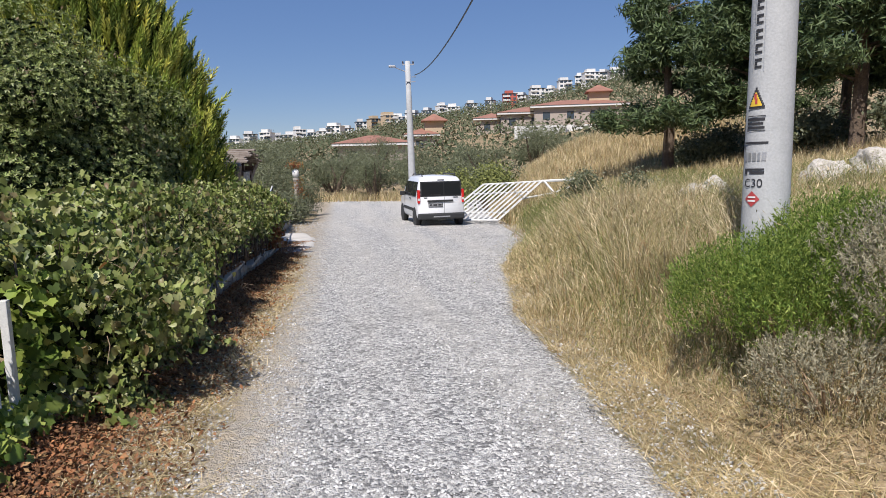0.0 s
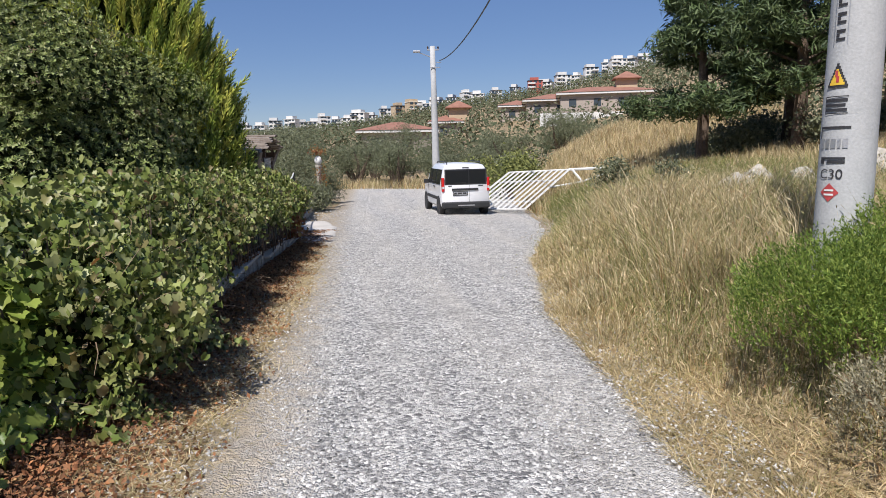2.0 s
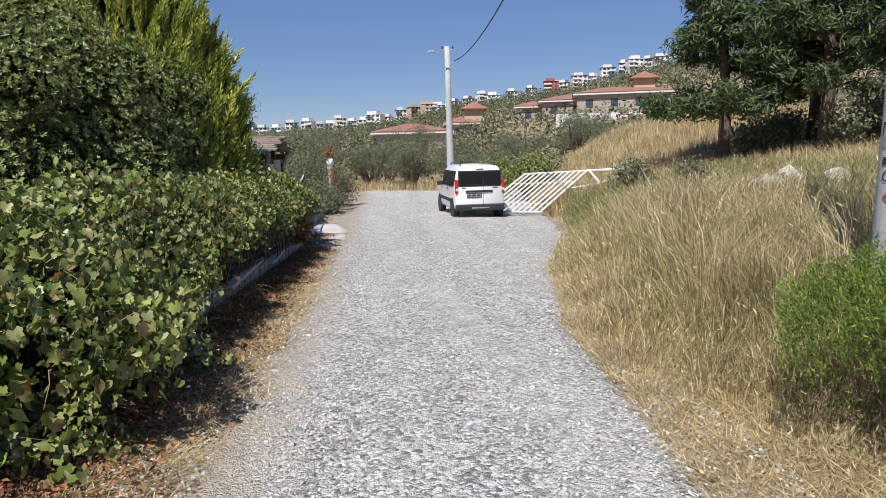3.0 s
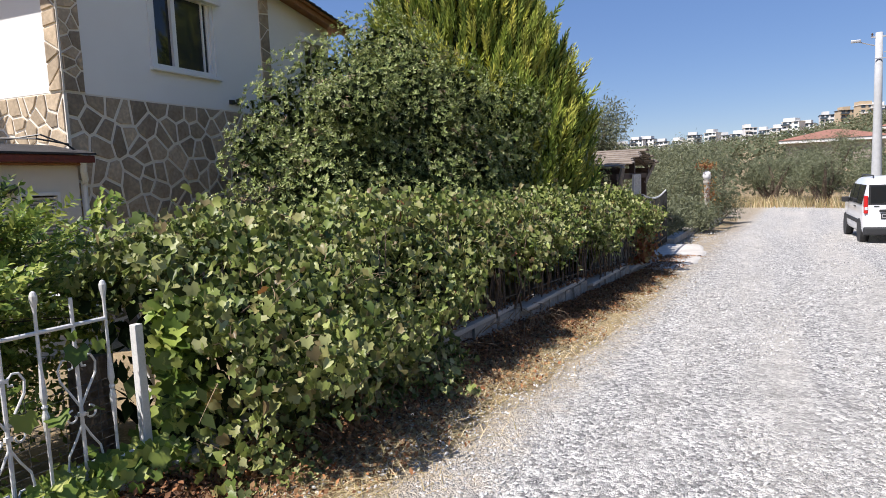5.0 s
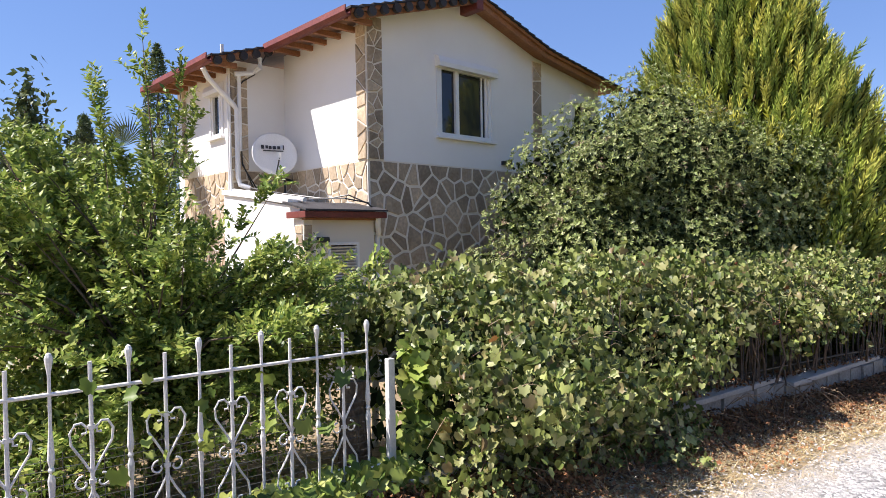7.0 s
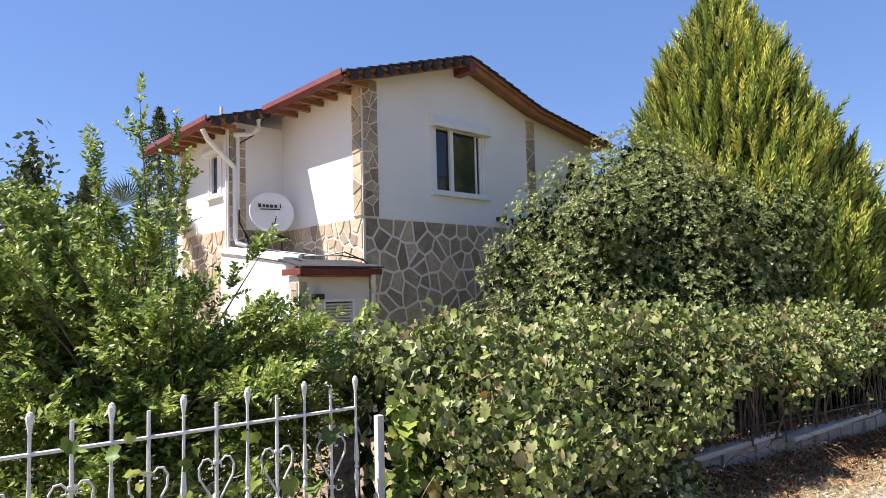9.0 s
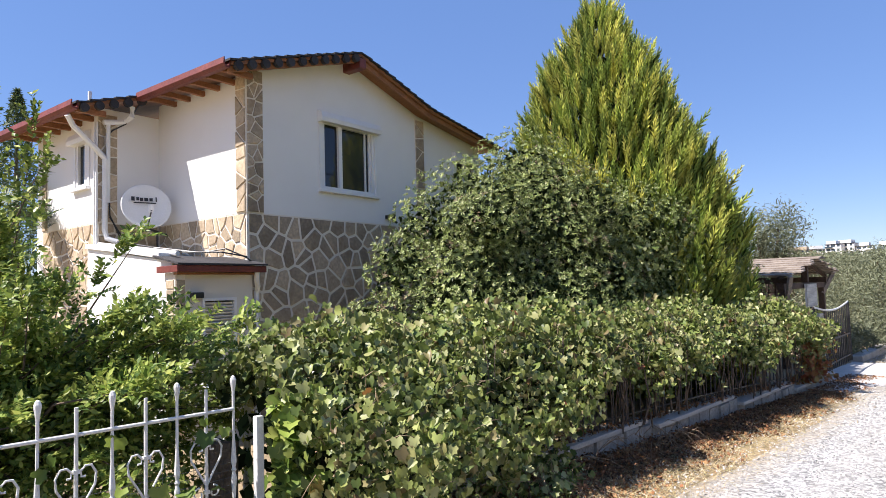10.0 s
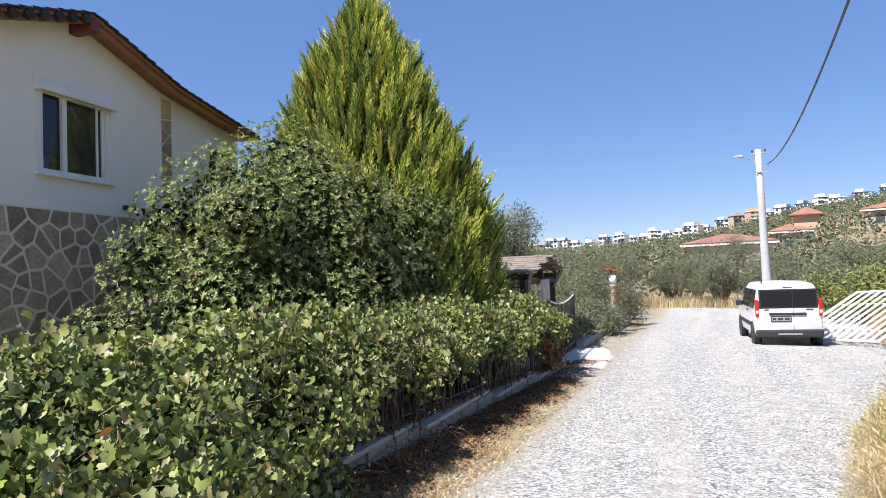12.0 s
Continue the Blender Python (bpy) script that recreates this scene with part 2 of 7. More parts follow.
L_STRAW = leafy("dry_grass", [(0.448, 0.347, 0.179), (0.65, 0.526, 0.314), (0.85, 0.717, 0.47), (0.336, 0.28, 0.134), (0.538, 0.437, 0.246), (0.302, 0.291, 0.123), (0.426, 0.258, 0.134)], 0.7, 0.3, 0.2)
L_DEAD = leafy("dead_leaves", [(0.05, 0.033, 0.024), (0.11, 0.06, 0.034), (0.19, 0.10, 0.052), (0.34, 0.15, 0.07), (0.24, 0.12, 0.06), (0.42, 0.26, 0.12), (0.16, 0.085, 0.05), (0.46, 0.21, 0.09)], 0.8, 0.1, 0.2)
L_AUTUMN = leafy("turning_leaves", [(0.22, 0.06, 0.03), (0.28, 0.13, 0.045), (0.26, 0.22, 0.07)], 0.6, 0.3)
L_BLOSSOM = leafy("oleander_petals", [(0.45, 0.04, 0.07), (0.60, 0.10, 0.14), (0.36, 0.03, 0.05)], 0.6, 0.3)
L_WILD = leafy("wild_shrub_leaves", [(0.103, 0.127, 0.044), (0.196, 0.218, 0.066), (0.31, 0.322, 0.11)], 0.7, 0.2, 0.2)
L_HILL = leafy("hill_scrub", [(0.05, 0.07, 0.03), (0.08, 0.10, 0.05), (0.12, 0.13, 0.07), (0.10, 0.09, 0.05)], 0.8, 0.1)


# ---------- mesh helpers ----------
def link_bm(name, bm, material, smooth=False):
    me = bpy.data.meshes.new(name)
    bm.normal_update()
    bm.to_mesh(me)
    bm.free()
    me.materials.append(material)
    if smooth:
        me.polygons.foreach_set("use_smooth", [True] * len(me.polygons))
    return new(name, me)


def part(name, bm, material, parent, label="", smooth=False):
    ob = link_bm(name, bm, material, smooth)
    ob.parent = parent
    if label:
        tagged(ob, label)
    return ob


def empty(name, m, label, category, group="", kind=""):
    ob = new(name)
    ob.matrix_basis = m
    ob.empty_display_size = 0.2
    return tagged(ob, label, category, group, kind)


def box(bm, x0, y0, z0, x1, y1, z1, bevel=0.0):
    g = bmesh.ops.create_cube(bm, size=1.0, matrix=Matrix.Translation(((x0 + x1) / 2, (y0 + y1) / 2, (z0 + z1) / 2)) @ Matrix.Diagonal((abs(x1 - x0), abs(y1 - y0), abs(z1 - z0), 1)))
    if bevel:
        es = {e for v in g["verts"] for e in v.link_edges}
        bmesh.ops.bevel(bm, geom=list(es), offset=bevel, segments=2, affect="EDGES", profile=0.6)
    return bm


def boxes(*specs, bevel=0.0):
    bm = bmesh.new()
    for s in specs:
        box(bm, *s, bevel=bevel)
    return bm


def prism(bm, poly, d0, d1, axis):
    """A polygon in two coordinates, drawn out from d0 to d1 along the axis that it leaves out."""
    def at(p, d):
        return (d, p[0], p[1]) if axis == "x" else (p[0], d, p[1]) if axis == "y" else (p[0], p[1], d)
    a = [bm.verts.new(at(p, d0)) for p in poly]
    b = [bm.verts.new(at(p, d1)) for p in poly]
    bm.faces.new(a)
    bm.faces.new(b[::-1])
    for i in range(len(poly)):
        j = (i + 1) % len(poly)
        bm.faces.new((a[j], a[i], b[i], b[j]))
    bmesh.ops.recalc_face_normals(bm, faces=bm.faces[:])
    return bm


def tube(bm, pts, r, n=8):
    """A round bar along points; r is one radius or one for each point."""
    pts = [Vector(p) for p in pts]
    rs = r if isinstance(r, (list, tuple)) else [r] * len(pts)
    rings, up = [], Vector((0.3, 0.2, 1)).normalized()
    for i, p in enumerate(pts):
        d = (pts[min(i + 1, len(pts) - 1)] - pts[max(i - 1, 0)]).normalized()
        if abs(d.dot(up)) > 0.97:
            up = Vector((1, 0.1, 0)).normalized()
        s = d.cross(up).normalized()
        u = s.cross(d)
        rings.append([bm.verts.new(p + (s * math.cos(a) + u * math.sin(a)) * rs[i]) for a in (2 * math.pi * k / n for k in range(n))])
    for a, b in zip(rings, rings[1:]):
        for k in range(n):
            bm.faces.new((a[k], a[(k + 1) % n], b[(k + 1) % n], b[k]))
    bm.faces.new(rings[0][::-1])
    bm.faces.new(rings[-1])
    return bm


def tubes(*specs, n=8):
    bm = bmesh.new()
    for pts, r in specs:
        tube(bm, pts, r, n)
    return bm


def lathe(bm, profile, n=20, m=None):
    """A turned shape from (radius, height) pairs."""
    m = m or Matrix.Identity(4)
    rings = [[bm.verts.new(m @ Vector((r * math.cos(2 * math.pi * k / n), r * math.sin(2 * math.pi * k / n), z))) for k in range(n)] for r, z in profile]
    for a, b in zip(rings, rings[1:]):
        for k in range(n):
            bm.faces.new((a[k], a[(k + 1) % n], b[(k + 1) % n], b[k]))
    bm.faces.new(rings[0][::-1])
    bm.faces.new(rings[-1])
    return bm


def mass(name, verts, faces, material, parent=None, smooth=False):
    me = bpy.data.meshes.new(name)
    me.vertices.add(len(verts))
    me.vertices.foreach_set("co", np.asarray(verts, np.float32).ravel())
    k = faces.shape[1]
    me.loops.add(faces.size)
    me.loops.foreach_set("vertex_index", faces.astype(np.int32).ravel())
    me.polygons.add(len(faces))
    me.polygons.foreach_set("loop_start", np.arange(0, faces.size, k, dtype=np.int32))
    me.polygons.foreach_set("loop_total", np.full(len(faces), k, np.int32))
    if smooth:
        me.polygons.foreach_set("use_smooth", np.ones(len(faces), bool))
    me.update(calc_edges=True)
    me.materials.append(material)
    ob = new(name, me)
    ob.parent = parent
    return ob


def turns(n, axis_dir, wild, rng):
    """n rotations whose third axis lies near the given directions, and whose spin is free."""
    d = axis_dir + rng.normal(0, wild, (n, 3))
    d /= np.linalg.norm(d, axis=1, keepdims=True) + 1e-9
    a = rng.normal(0, 1, (n, 3))
    s = np.cross(d, a)
    s /= np.linalg.norm(s, axis=1, keepdims=True) + 1e-9
    return np.stack([s, np.cross(d, s), d], 2)


def spread(tv, tf, where, rot, size):
    """Many turned and scaled copies of one small shape as vertices and faces."""
    v = np.einsum("nij,kj->nki", rot, tv) * size[:, None, None] + where[:, None, :]
    f = tf[None] + (np.arange(len(where)) * len(tv))[:, None, None]
    return v.reshape(-1, 3), f.reshape(-1, tf.shape[1])


def fan(outline, lift):
    tv = np.array([(0, 0.0, lift)] + [(x, y, 0) for x, y in outline], float)
    k = len(outline)
    return tv, np.array([(0, 1 + i, 1 + (i + 1) % k) for i in range(k)])


# leaf shapes: the tip along y, the face along z
def lobed(outline, fold=0.3, droop=0.22):
    """A lobed leaf folded along its midrib, from one half of its outline."""
    ring = [(0, -0.22)] + outline + [(0, 0.60)] + [(-x, y) for x, y in reversed(outline)]
    tv = np.array([(0, 0.0, -0.04)] + [(x, y, fold * abs(x) - droop * max(0.0, y - 0.1)) for x, y in ring], float)
    k = len(ring)
    return tv, np.array([(0, 1 + q, 1 + (q + 1) % k) for q in range(k)])


VINE_LEAF = lobed([(0.30, -0.44), (0.53, -0.18), (0.41, 0.04), (0.46, 0.31), (0.22, 0.35)])
CURLED_LEAF = lobed([(0.26, -0.40), (0.42, -0.16), (0.38, 0.08), (0.34, 0.32), (0.18, 0.42)], 0.8, 0.6)
OVAL_LEAF = fan([(0, -0.5), (0.2, -0.22), (0.22, 0.12), (0, 0.5), (-0.22, 0.12), (-0.2, -0.22)], -0.05)
SCRUB_LEAF = (np.array([(0, -0.5, 0), (0.26, 0, 0.06), (0, 0.5, 0), (-0.26, 0, 0.06)], float), np.array([(0, 1, 2), (0, 2, 3)]))
NARROW_LEAF = (np.array([(0, -0.5, 0), (0.09, 0, 0.03), (0, 0.5, 0), (-0.09, 0, 0.03)], float), np.array([(0, 1, 2), (0, 2, 3)]))


def blobs(centres, radii, count, rng, shell=0.55):
    """Points inside ellipsoids, more of them towards the skin, and the directions outwards."""
    c, r = np.array(centres, float), np.array(radii, float)
    w = (r[:, 0] * r[:, 1] + r[:, 1] * r[:, 2] + r[:, 0] * r[:, 2])
    pick = rng.choice(len(c), count, p=w / w.sum())
    d = rng.normal(0, 1, (count, 3))
    d /= np.linalg.norm(d, axis=1, keepdims=True)
    q = rng.random(count) ** (1 - shell) * rng.uniform(0.9, 1.08, count)
    return c[pick] + d * r[pick] * q[:, None], d


# ---------- ground ----------
def step(a, b, t):
    t = min(1.0, max(0.0, (t - a) / (b - a)))
    return t * t * (3 - 2 * t)


def lerp_table(rows, t):
    if t <= rows[0][0]:
        return rows[0][1]
    for (a, u), (b, v) in zip(rows, rows[1:]):
        if t <= b:
            return u + (v - u) * (t - a) / (b - a)
    return rows[-1][1]


RIGHT = [(-20, 1.6), (3, 1.75), (5.5, 2.0), (7.2, 2.1), (9, 2.5), (11.5, 3.0), (17.3, 4.9), (20.5, 5.6), (30, 7.0), (40, 9.0), (60, 12.0)]
LEFT = [(-20, -1.1), (4, -1.05), (10, -0.85), (14, -0.95), (15, -1.45), (20, -1.7), (24, -1.45), (31, -1.2), (36, -1.6), (44, -4.5), (60, -8.0)]
RIDGE = [(-60, 0.015), (-20, 0.028), (-8, 0.030), (-3.7, 0.036), (0, 0.041), (4, 0.053), (8, 0.069), (15, 0.083), (18, 0.092), (22.3, 0.112), (32, 0.135), (60, 0.14)]


def ground_z(x, y):
    z = -0.021 * min(max(y, -30), 50) - 0.028 * max(0.0, min(x, 6)) * step(9, 20, y)
    e = x - lerp_table(RIGHT, y)
    if e > 0:
        bank = 0.42 * step(0, 1.6, e) + 0.155 * max(0, min(e, 15) - 0.6)
        bank *= 1 - 0.85 * step(30, 52, y)
        z += bank + 0.05 * noise.noise(Vector((x * 0.6, y * 0.6, 0))) * step(0, 1, e)
        z += 2.8 * step(-1, 7, e) * step(25, 40, y) * step(62, 44, y)
    elif x < lerp_table(LEFT, y):
        w = step(0, 0.7, lerp_table(LEFT, y) - x)
        z += (0.04 * noise.noise(Vector((x * 2.0, y * 2.0, 3))) + 0.03) * w - 0.25 * step(2.3, 5, -x) * step(40, 25, y)
    d = math.hypot(x, y)
    if d > 60:
        a = math.degrees(math.atan2(x, max(y, 1e-3))) if y > 0 else 60.0
        rise = lerp_table(RIDGE, a) * 480
        z = z + (rise - z) * min(1.0, max(0.0, (d - 60) / 420)) ** 0.9 + 1.2 * noise.noise(Vector((x * 0.02, y * 0.02, 7))) * step(70, 120, d)
        z -= 0.05 * max(0, d - 540)
    return z


def axis_steps(lo, hi, a, b, fine, grow=1.16):
    out, s, t = list(np.arange(a, b, fine)), fine, b
    while t < hi:
        out.append(t)
        s *= grow
        t += s
    s, t = fine, a - fine
    while t > lo:
        out.append(t)
        s *= grow
        t -= s
    return sorted(out)


gx, gy = axis_steps(-2500, 2500, -9, 12, 0.3, 1.13), axis_steps(-2500, 2500, -3, 26, 0.4, 1.13)
gv = np.array([(x, y, ground_z(x, y) - (0.03 if lerp_table(LEFT, y) < x < lerp_table(RIGHT, y) and y < 58 else 0)) for y in gy for x in gx])
gi = np.arange(len(gx) * len(gy)).reshape(len(gy), len(gx))
gf = np.stack([gi[:-1, :-1], gi[:-1, 1:], gi[1:, 1:], gi[1:, :-1]], -1).reshape(-1, 4)
tagged(mass("ground", gv, gf, M_GROUND, smooth=True), "dry earth and straw under grass and scrub", "ground", kind="structure")

ry = list(np.arange(-14, 30, 0.3)) + list(np.arange(30, 58, 1.0))
rv, K = [], 26
for y in ry:
    l, r = lerp_table(LEFT, y) - 0.12 * noise.noise(Vector((0, y * 1.3, 1))), lerp_table(RIGHT, y) + 0.18 * noise.noise(Vector((5, y * 1.1, 1)))
    for i in range(K):
        x = l + (r - l) * i / (K - 1)
        edge = min(i, K - 1 - i) / 2.0
        rv.append((x, y, ground_z(x, y) + (0.02 if edge >= 1 else -0.045 + 0.065 * edge) + 0.018 * noise.noise(Vector((x * 1.5, y * 0.6, 9))) + 0.008 * noise.noise(Vector((x * 7, y * 7, 2)))))
ri = np.arange(len(rv)).reshape(-1, K)
rf = np.stack([ri[:-1, :-1], ri[:-1, 1:], ri[1:, 1:], ri[1:, :-1]], -1).reshape(-1, 4)
tagged(mass("road", np.array(rv), rf, M_ROAD, smooth=True), "unpaved lane of pale grey crushed gravel", "road", kind="structure")

# ---------- house ----------
HZ = -0.42
house = empty("house", pose(-7.054, 7.226, 0, 0, 0, 5.21), "two-storey white rendered house with stone-clad lower floor", "house")
BAND, T = 2.88, 0.25


def clip(poly, px, py, nx, ny):
    """The part of a polygon on the side of a line that its normal leaves."""
    out = []
    for i in range(len(poly)):
        a, b = poly[i - 1], poly[i]
        da, db = (a[0] - px) * nx + (a[1] - py) * ny, (b[0] - px) * nx + (b[1] - py) * ny
        if (da <= 0) != (db <= 0):
            k = da / (da - db)
            out.append((a[0] + (b[0] - a[0]) * k, a[1] + (b[1] - a[1]) * k))
        if db <= 0:
            out.append(b)
    return out


def crazy_stones(w, h, cell, gap, rng):
    """Irregular polygons that fill a w by h field, with joints between them."""
    cols, rows = max(1, round(w / cell)), max(1, round(h / cell))
    pts = [((i + 0.5 + rng.uniform(-0.5, 0.5)) * w / cols, (j + 0.5 + rng.uniform(-0.5, 0.5)) * h / rows) for j in range(rows) for i in range(cols)]
    for k, (cx, cy) in enumerate(pts):
        poly = [(gap / 2, gap / 2), (w - gap / 2, gap / 2), (w - gap / 2, h - gap / 2), (gap / 2, h - gap / 2)]
        for q, (ox, oy) in enumerate(pts):
            dx, dy = ox - cx, oy - cy
            d = math.hypot(dx, dy)
            if q == k or d > cell * 4 or not poly:
                continue
            f = 0.5 - gap / 2 / d
            poly = clip(poly, cx + dx * f, cy + dy * f, dx / d, dy / d)
        if len(poly) >= 3:
            area = abs(sum(poly[i - 1][0] * poly[i][1] - poly[i][0] * poly[i - 1][1] for i in range(len(poly)))) / 2
            if area > 0.0015:
                yield poly


def clad(parent, w, h, place, cell, gap, material, seed, thick=0.012):
    """Stones with chamfered edges over a field; place maps (across, up, out) to the house."""
    rng = random.Random(seed)
    for poly in crazy_stones(w, h, cell, gap, rng):
        bm = bmesh.new()
        cx, cy = sum(p[0] for p in poly) / len(poly), sum(p[1] for p in poly) / len(poly)
        o = thick * rng.uniform(0.7, 1.3)
        tilt = rng.uniform(-0.004, 0.004)
        a = [bm.verts.new(place(p[0], p[1], -0.01)) for p in poly]
        b = [bm.verts.new(place(p[0], p[1], o * 0.6)) for p in poly]
        c = [bm.verts.new(place(cx + (p[0] - cx) * 0.9, cy + (p[1] - cy) * 0.9, o + tilt * (1 if p[0] > cx else -1))) for p in poly]
        for u, v in ((a, b), (b, c)):
            for i in range(len(poly)):
                bm.faces.new((u[i - 1], u[i], v[i], v[i - 1]))
        bm.faces.new(c)
        bmesh.ops.recalc_face_normals(bm, faces=bm.faces[:])
        part("stone", bm, material, parent)


def under_roof(y):
    return lerp_table([(-1.6, 4.55), (2.1, 5.72), (4.0, 5.12), (6.9, 4.66)], y)


# road-side gable wall with its window opening
WY0, WY1, WZ0, WZ1 = 1.50, 2.76, 3.38, 4.57
bm = bmesh.new()
prism(bm, [(0, BAND), (WY0, BAND), (WY0, under_roof(WY0)), (0, under_roof(0))], -T, 0, "x")
prism(bm, [(WY1, BAND), (5.25, BAND), (5.25, under_roof(5.25)), (4.0, under_roof(4.0)), (WY1, under_roof(WY1))], -T, 0, "x")
prism(bm, [(WY0, BAND), (WY1, BAND), (WY1, WZ0), (WY0, WZ0)], -T, 0, "x")
prism(bm, [(WY0, WZ1), (WY1, WZ1), (WY1, under_roof(WY1)), (2.1, under_roof(2.1)), (WY0, under_roof(WY0))], -T, 0, "x")
prism(bm, [(5.25, BAND), (6.15, BAND), (6.15, 3.4), (5.25, 3.4)], -T, 0, "x")
prism(bm, [(5.25, 4.42), (6.15, 4.42), (6.15, under_roof(6.15)), (5.25, under_roof(5.25))], -T, 0, "x")
prism(bm, [(6.0, 3.4), (6.15, 3.4), (6.15, 4.42), (6.0, 4.42)], -T, 0, "x")
bmesh.ops.remove_doubles(bm, verts=bm.verts[:], dist=0.001)
part("gable_wall", bm, M_PLASTER, house, "white rendered gable wall")
low = part("lower_wall", boxes((-T, 0, HZ - 0.3, -0.004, 6.15, BAND)), M_MORTAR, house, "lower wall clad in irregular grey-brown stone")
side = part("side_wall", boxes((-2.5, 0, BAND, -T, T, 4.98)), M_PLASTER, house)
side_low = part("lower_side_wall", boxes((-2.5, 0.004, HZ - 0.3, -T, T, BAND)), M_MORTAR, house)
part("wing_wall", boxes((-2.5 - T, -1.03, BAND, -2.5, T, 4.75)), M_PLASTER, house)
wing_low = part("lower_wing_wall", boxes((-2.5 - T, -1.026, HZ - 0.3, -2.504, T, BAND)), M_MORTAR, house)
bm = boxes((-2.84, -1.03, BAND, -2.5 - T, -1.03 + T, 4.66), (-4.6, -1.03, BAND, -3.28, -1.03 + T, 4.66), (-3.28, -1.03, BAND, -2.84, -1.03 + T, 3.5), (-3.28, -1.03, 4.28, -2.84, -1.03 + T, 4.66))
part("wing_side_wall", bm, M_PLASTER, house)
wing_side_low = part("lower_wing_side_wall", boxes((-4.6, -1.026, HZ - 0.3, -2.5 - T, -1.03 + T, BAND)), M_MORTAR, house)
part("back_wall", boxes((-4.85, -1.03, HZ - 0.3, -4.6, 6.15, 4.7)), M_PLASTER, house)
part("end_wall", boxes((-4.6, 5.9, HZ - 0.3, -T, 6.15, 4.65)), M_PLASTER, house)
part("upper_floor", boxes((-4.6, 0.3, BAND - 0.2, -T, 5.9, BAND)), M_PLASTER, house)
# stone cladding
clad(low, 6.1, BAND - HZ, lambda a, b, o: (o, a + 0.02, HZ + b), 0.265, 0.046, M_SLATE, 1)
clad(side_low, 2.48, 1.6, lambda a, b, o: (-2.49 + a, -o, BAND - 1.6 + b), 0.22, 0.036, M_OCHRE, 2)
clad(wing_low, 1.0, 1.3, lambda a, b, o: (-2.5 + o, -1.02 + a, BAND - 1.3 + b), 0.22, 0.036, M_OCHRE, 3)
clad(wing_side_low, 2.05, 2.6, lambda a, b, o: (-4.58 + a, -1.03 - o, BAND - 2.6 + b), 0.22, 0.036, M_OCHRE, 4)


def strip(name, back, material, w, h, place, seed, cell=0.19):
    p = part(name, back, M_MORTAR, house, "corner strip of set stones")
    clad(p, w, h, place, cell, 0.026, material, seed, 0.02)


strip("corner_strip", boxes((0.001, 0, BAND, 0.012, 0.30, under_roof(0.15) - 0.05)), M_SLATE, 0.30, 2.2, lambda a, b, o: (0.012 + o, a, BAND + b), 5)
strip("corner_strip", boxes((-0.24, -0.012, BAND, 0.012, -0.001, 4.97)), M_OCHRE, 0.25, 2.08, lambda a, b, o: (-0.24 + a, -0.012 - o, BAND + b), 6)
strip("corner_strip", boxes((0.001, 3.93, BAND, 0.012, 4.20, under_roof(4.2) - 0.05)), M_SLATE, 0.27, 2.15, lambda a, b, o: (0.012 + o, 3.93 + a, BAND + b), 7)
strip("corner_strip", boxes((-2.499, -1.04, BAND, -2.488, -0.72, 4.66)), M_OCHRE, 0.32, 1.78, lambda a, b, o: (-2.488 + o, -1.04 + a, BAND + b), 8)
strip("corner_strip", boxes((-4.6, -1.042, BAND, -4.40, -1.031, 4.58)), M_OCHRE, 0.2, 1.7, lambda a, b, o: (-4.6 + a, -1.042 - o, BAND + b), 9)

# roof: two slopes of shingle with a lower wing slope
def slab(y0, y1, x0, x1, lift=0.02, thick=0.13, grow=0.0):
    bm = bmesh.new()
    ys = [y0] + [k for k in (2.1, 4.0) if y0 < k < y1] + [y1]
    n = 6
    fine = []
    for a, b in zip(ys, ys[1:]):
        fine += [a + (b - a) * i / n for i in range(n)]
    fine.append(ys[-1])
    prism(bm, [(y, under_roof(y) + lift) for y in fine] + [(y, under_roof(y) + lift + thick) for y in reversed(fine)], x0, x1, "x")
    return bm


part("roof_deck", slab(-0.5, 6.45, -2.1, 0.38, 0.0, 0.06), M_WOOD_ORANGE, house, "orange stained roof boarding")
part("roof_deck", slab(-1.5, 6.45, -5.3, -2.1, 0.0, 0.06), M_WOOD_ORANGE, house, "orange stained roof boarding")
rng = random.Random(4)


def courses(roof, y0, y1, x0, x1):
    """Overlapping courses of shingle, wavy at the verge."""
    y = y0
    while y < y1 - 0.02:
        b = min(y + 0.20, y1)
        up = under_roof(b) > under_roof(y)
        za, zb = under_roof(y) + 0.045 + (0.018 if up else 0.0), under_roof(b) + 0.045 + (0.0 if up else 0.018)
        lo, hi = (y - 0.05, b) if up else (y, b + 0.05)
        bm = bmesh.new()
        prism(bm, [(lo, za + (-0.012 if up else 0)), (hi, zb + (0 if up else -0.012)), (hi, zb + 0.02), (lo, za + 0.02)], x0, x1 + rng.uniform(-0.005, 0.005), "x")
        part("shingle_course", bm, M_TILE, roof)
        y = b


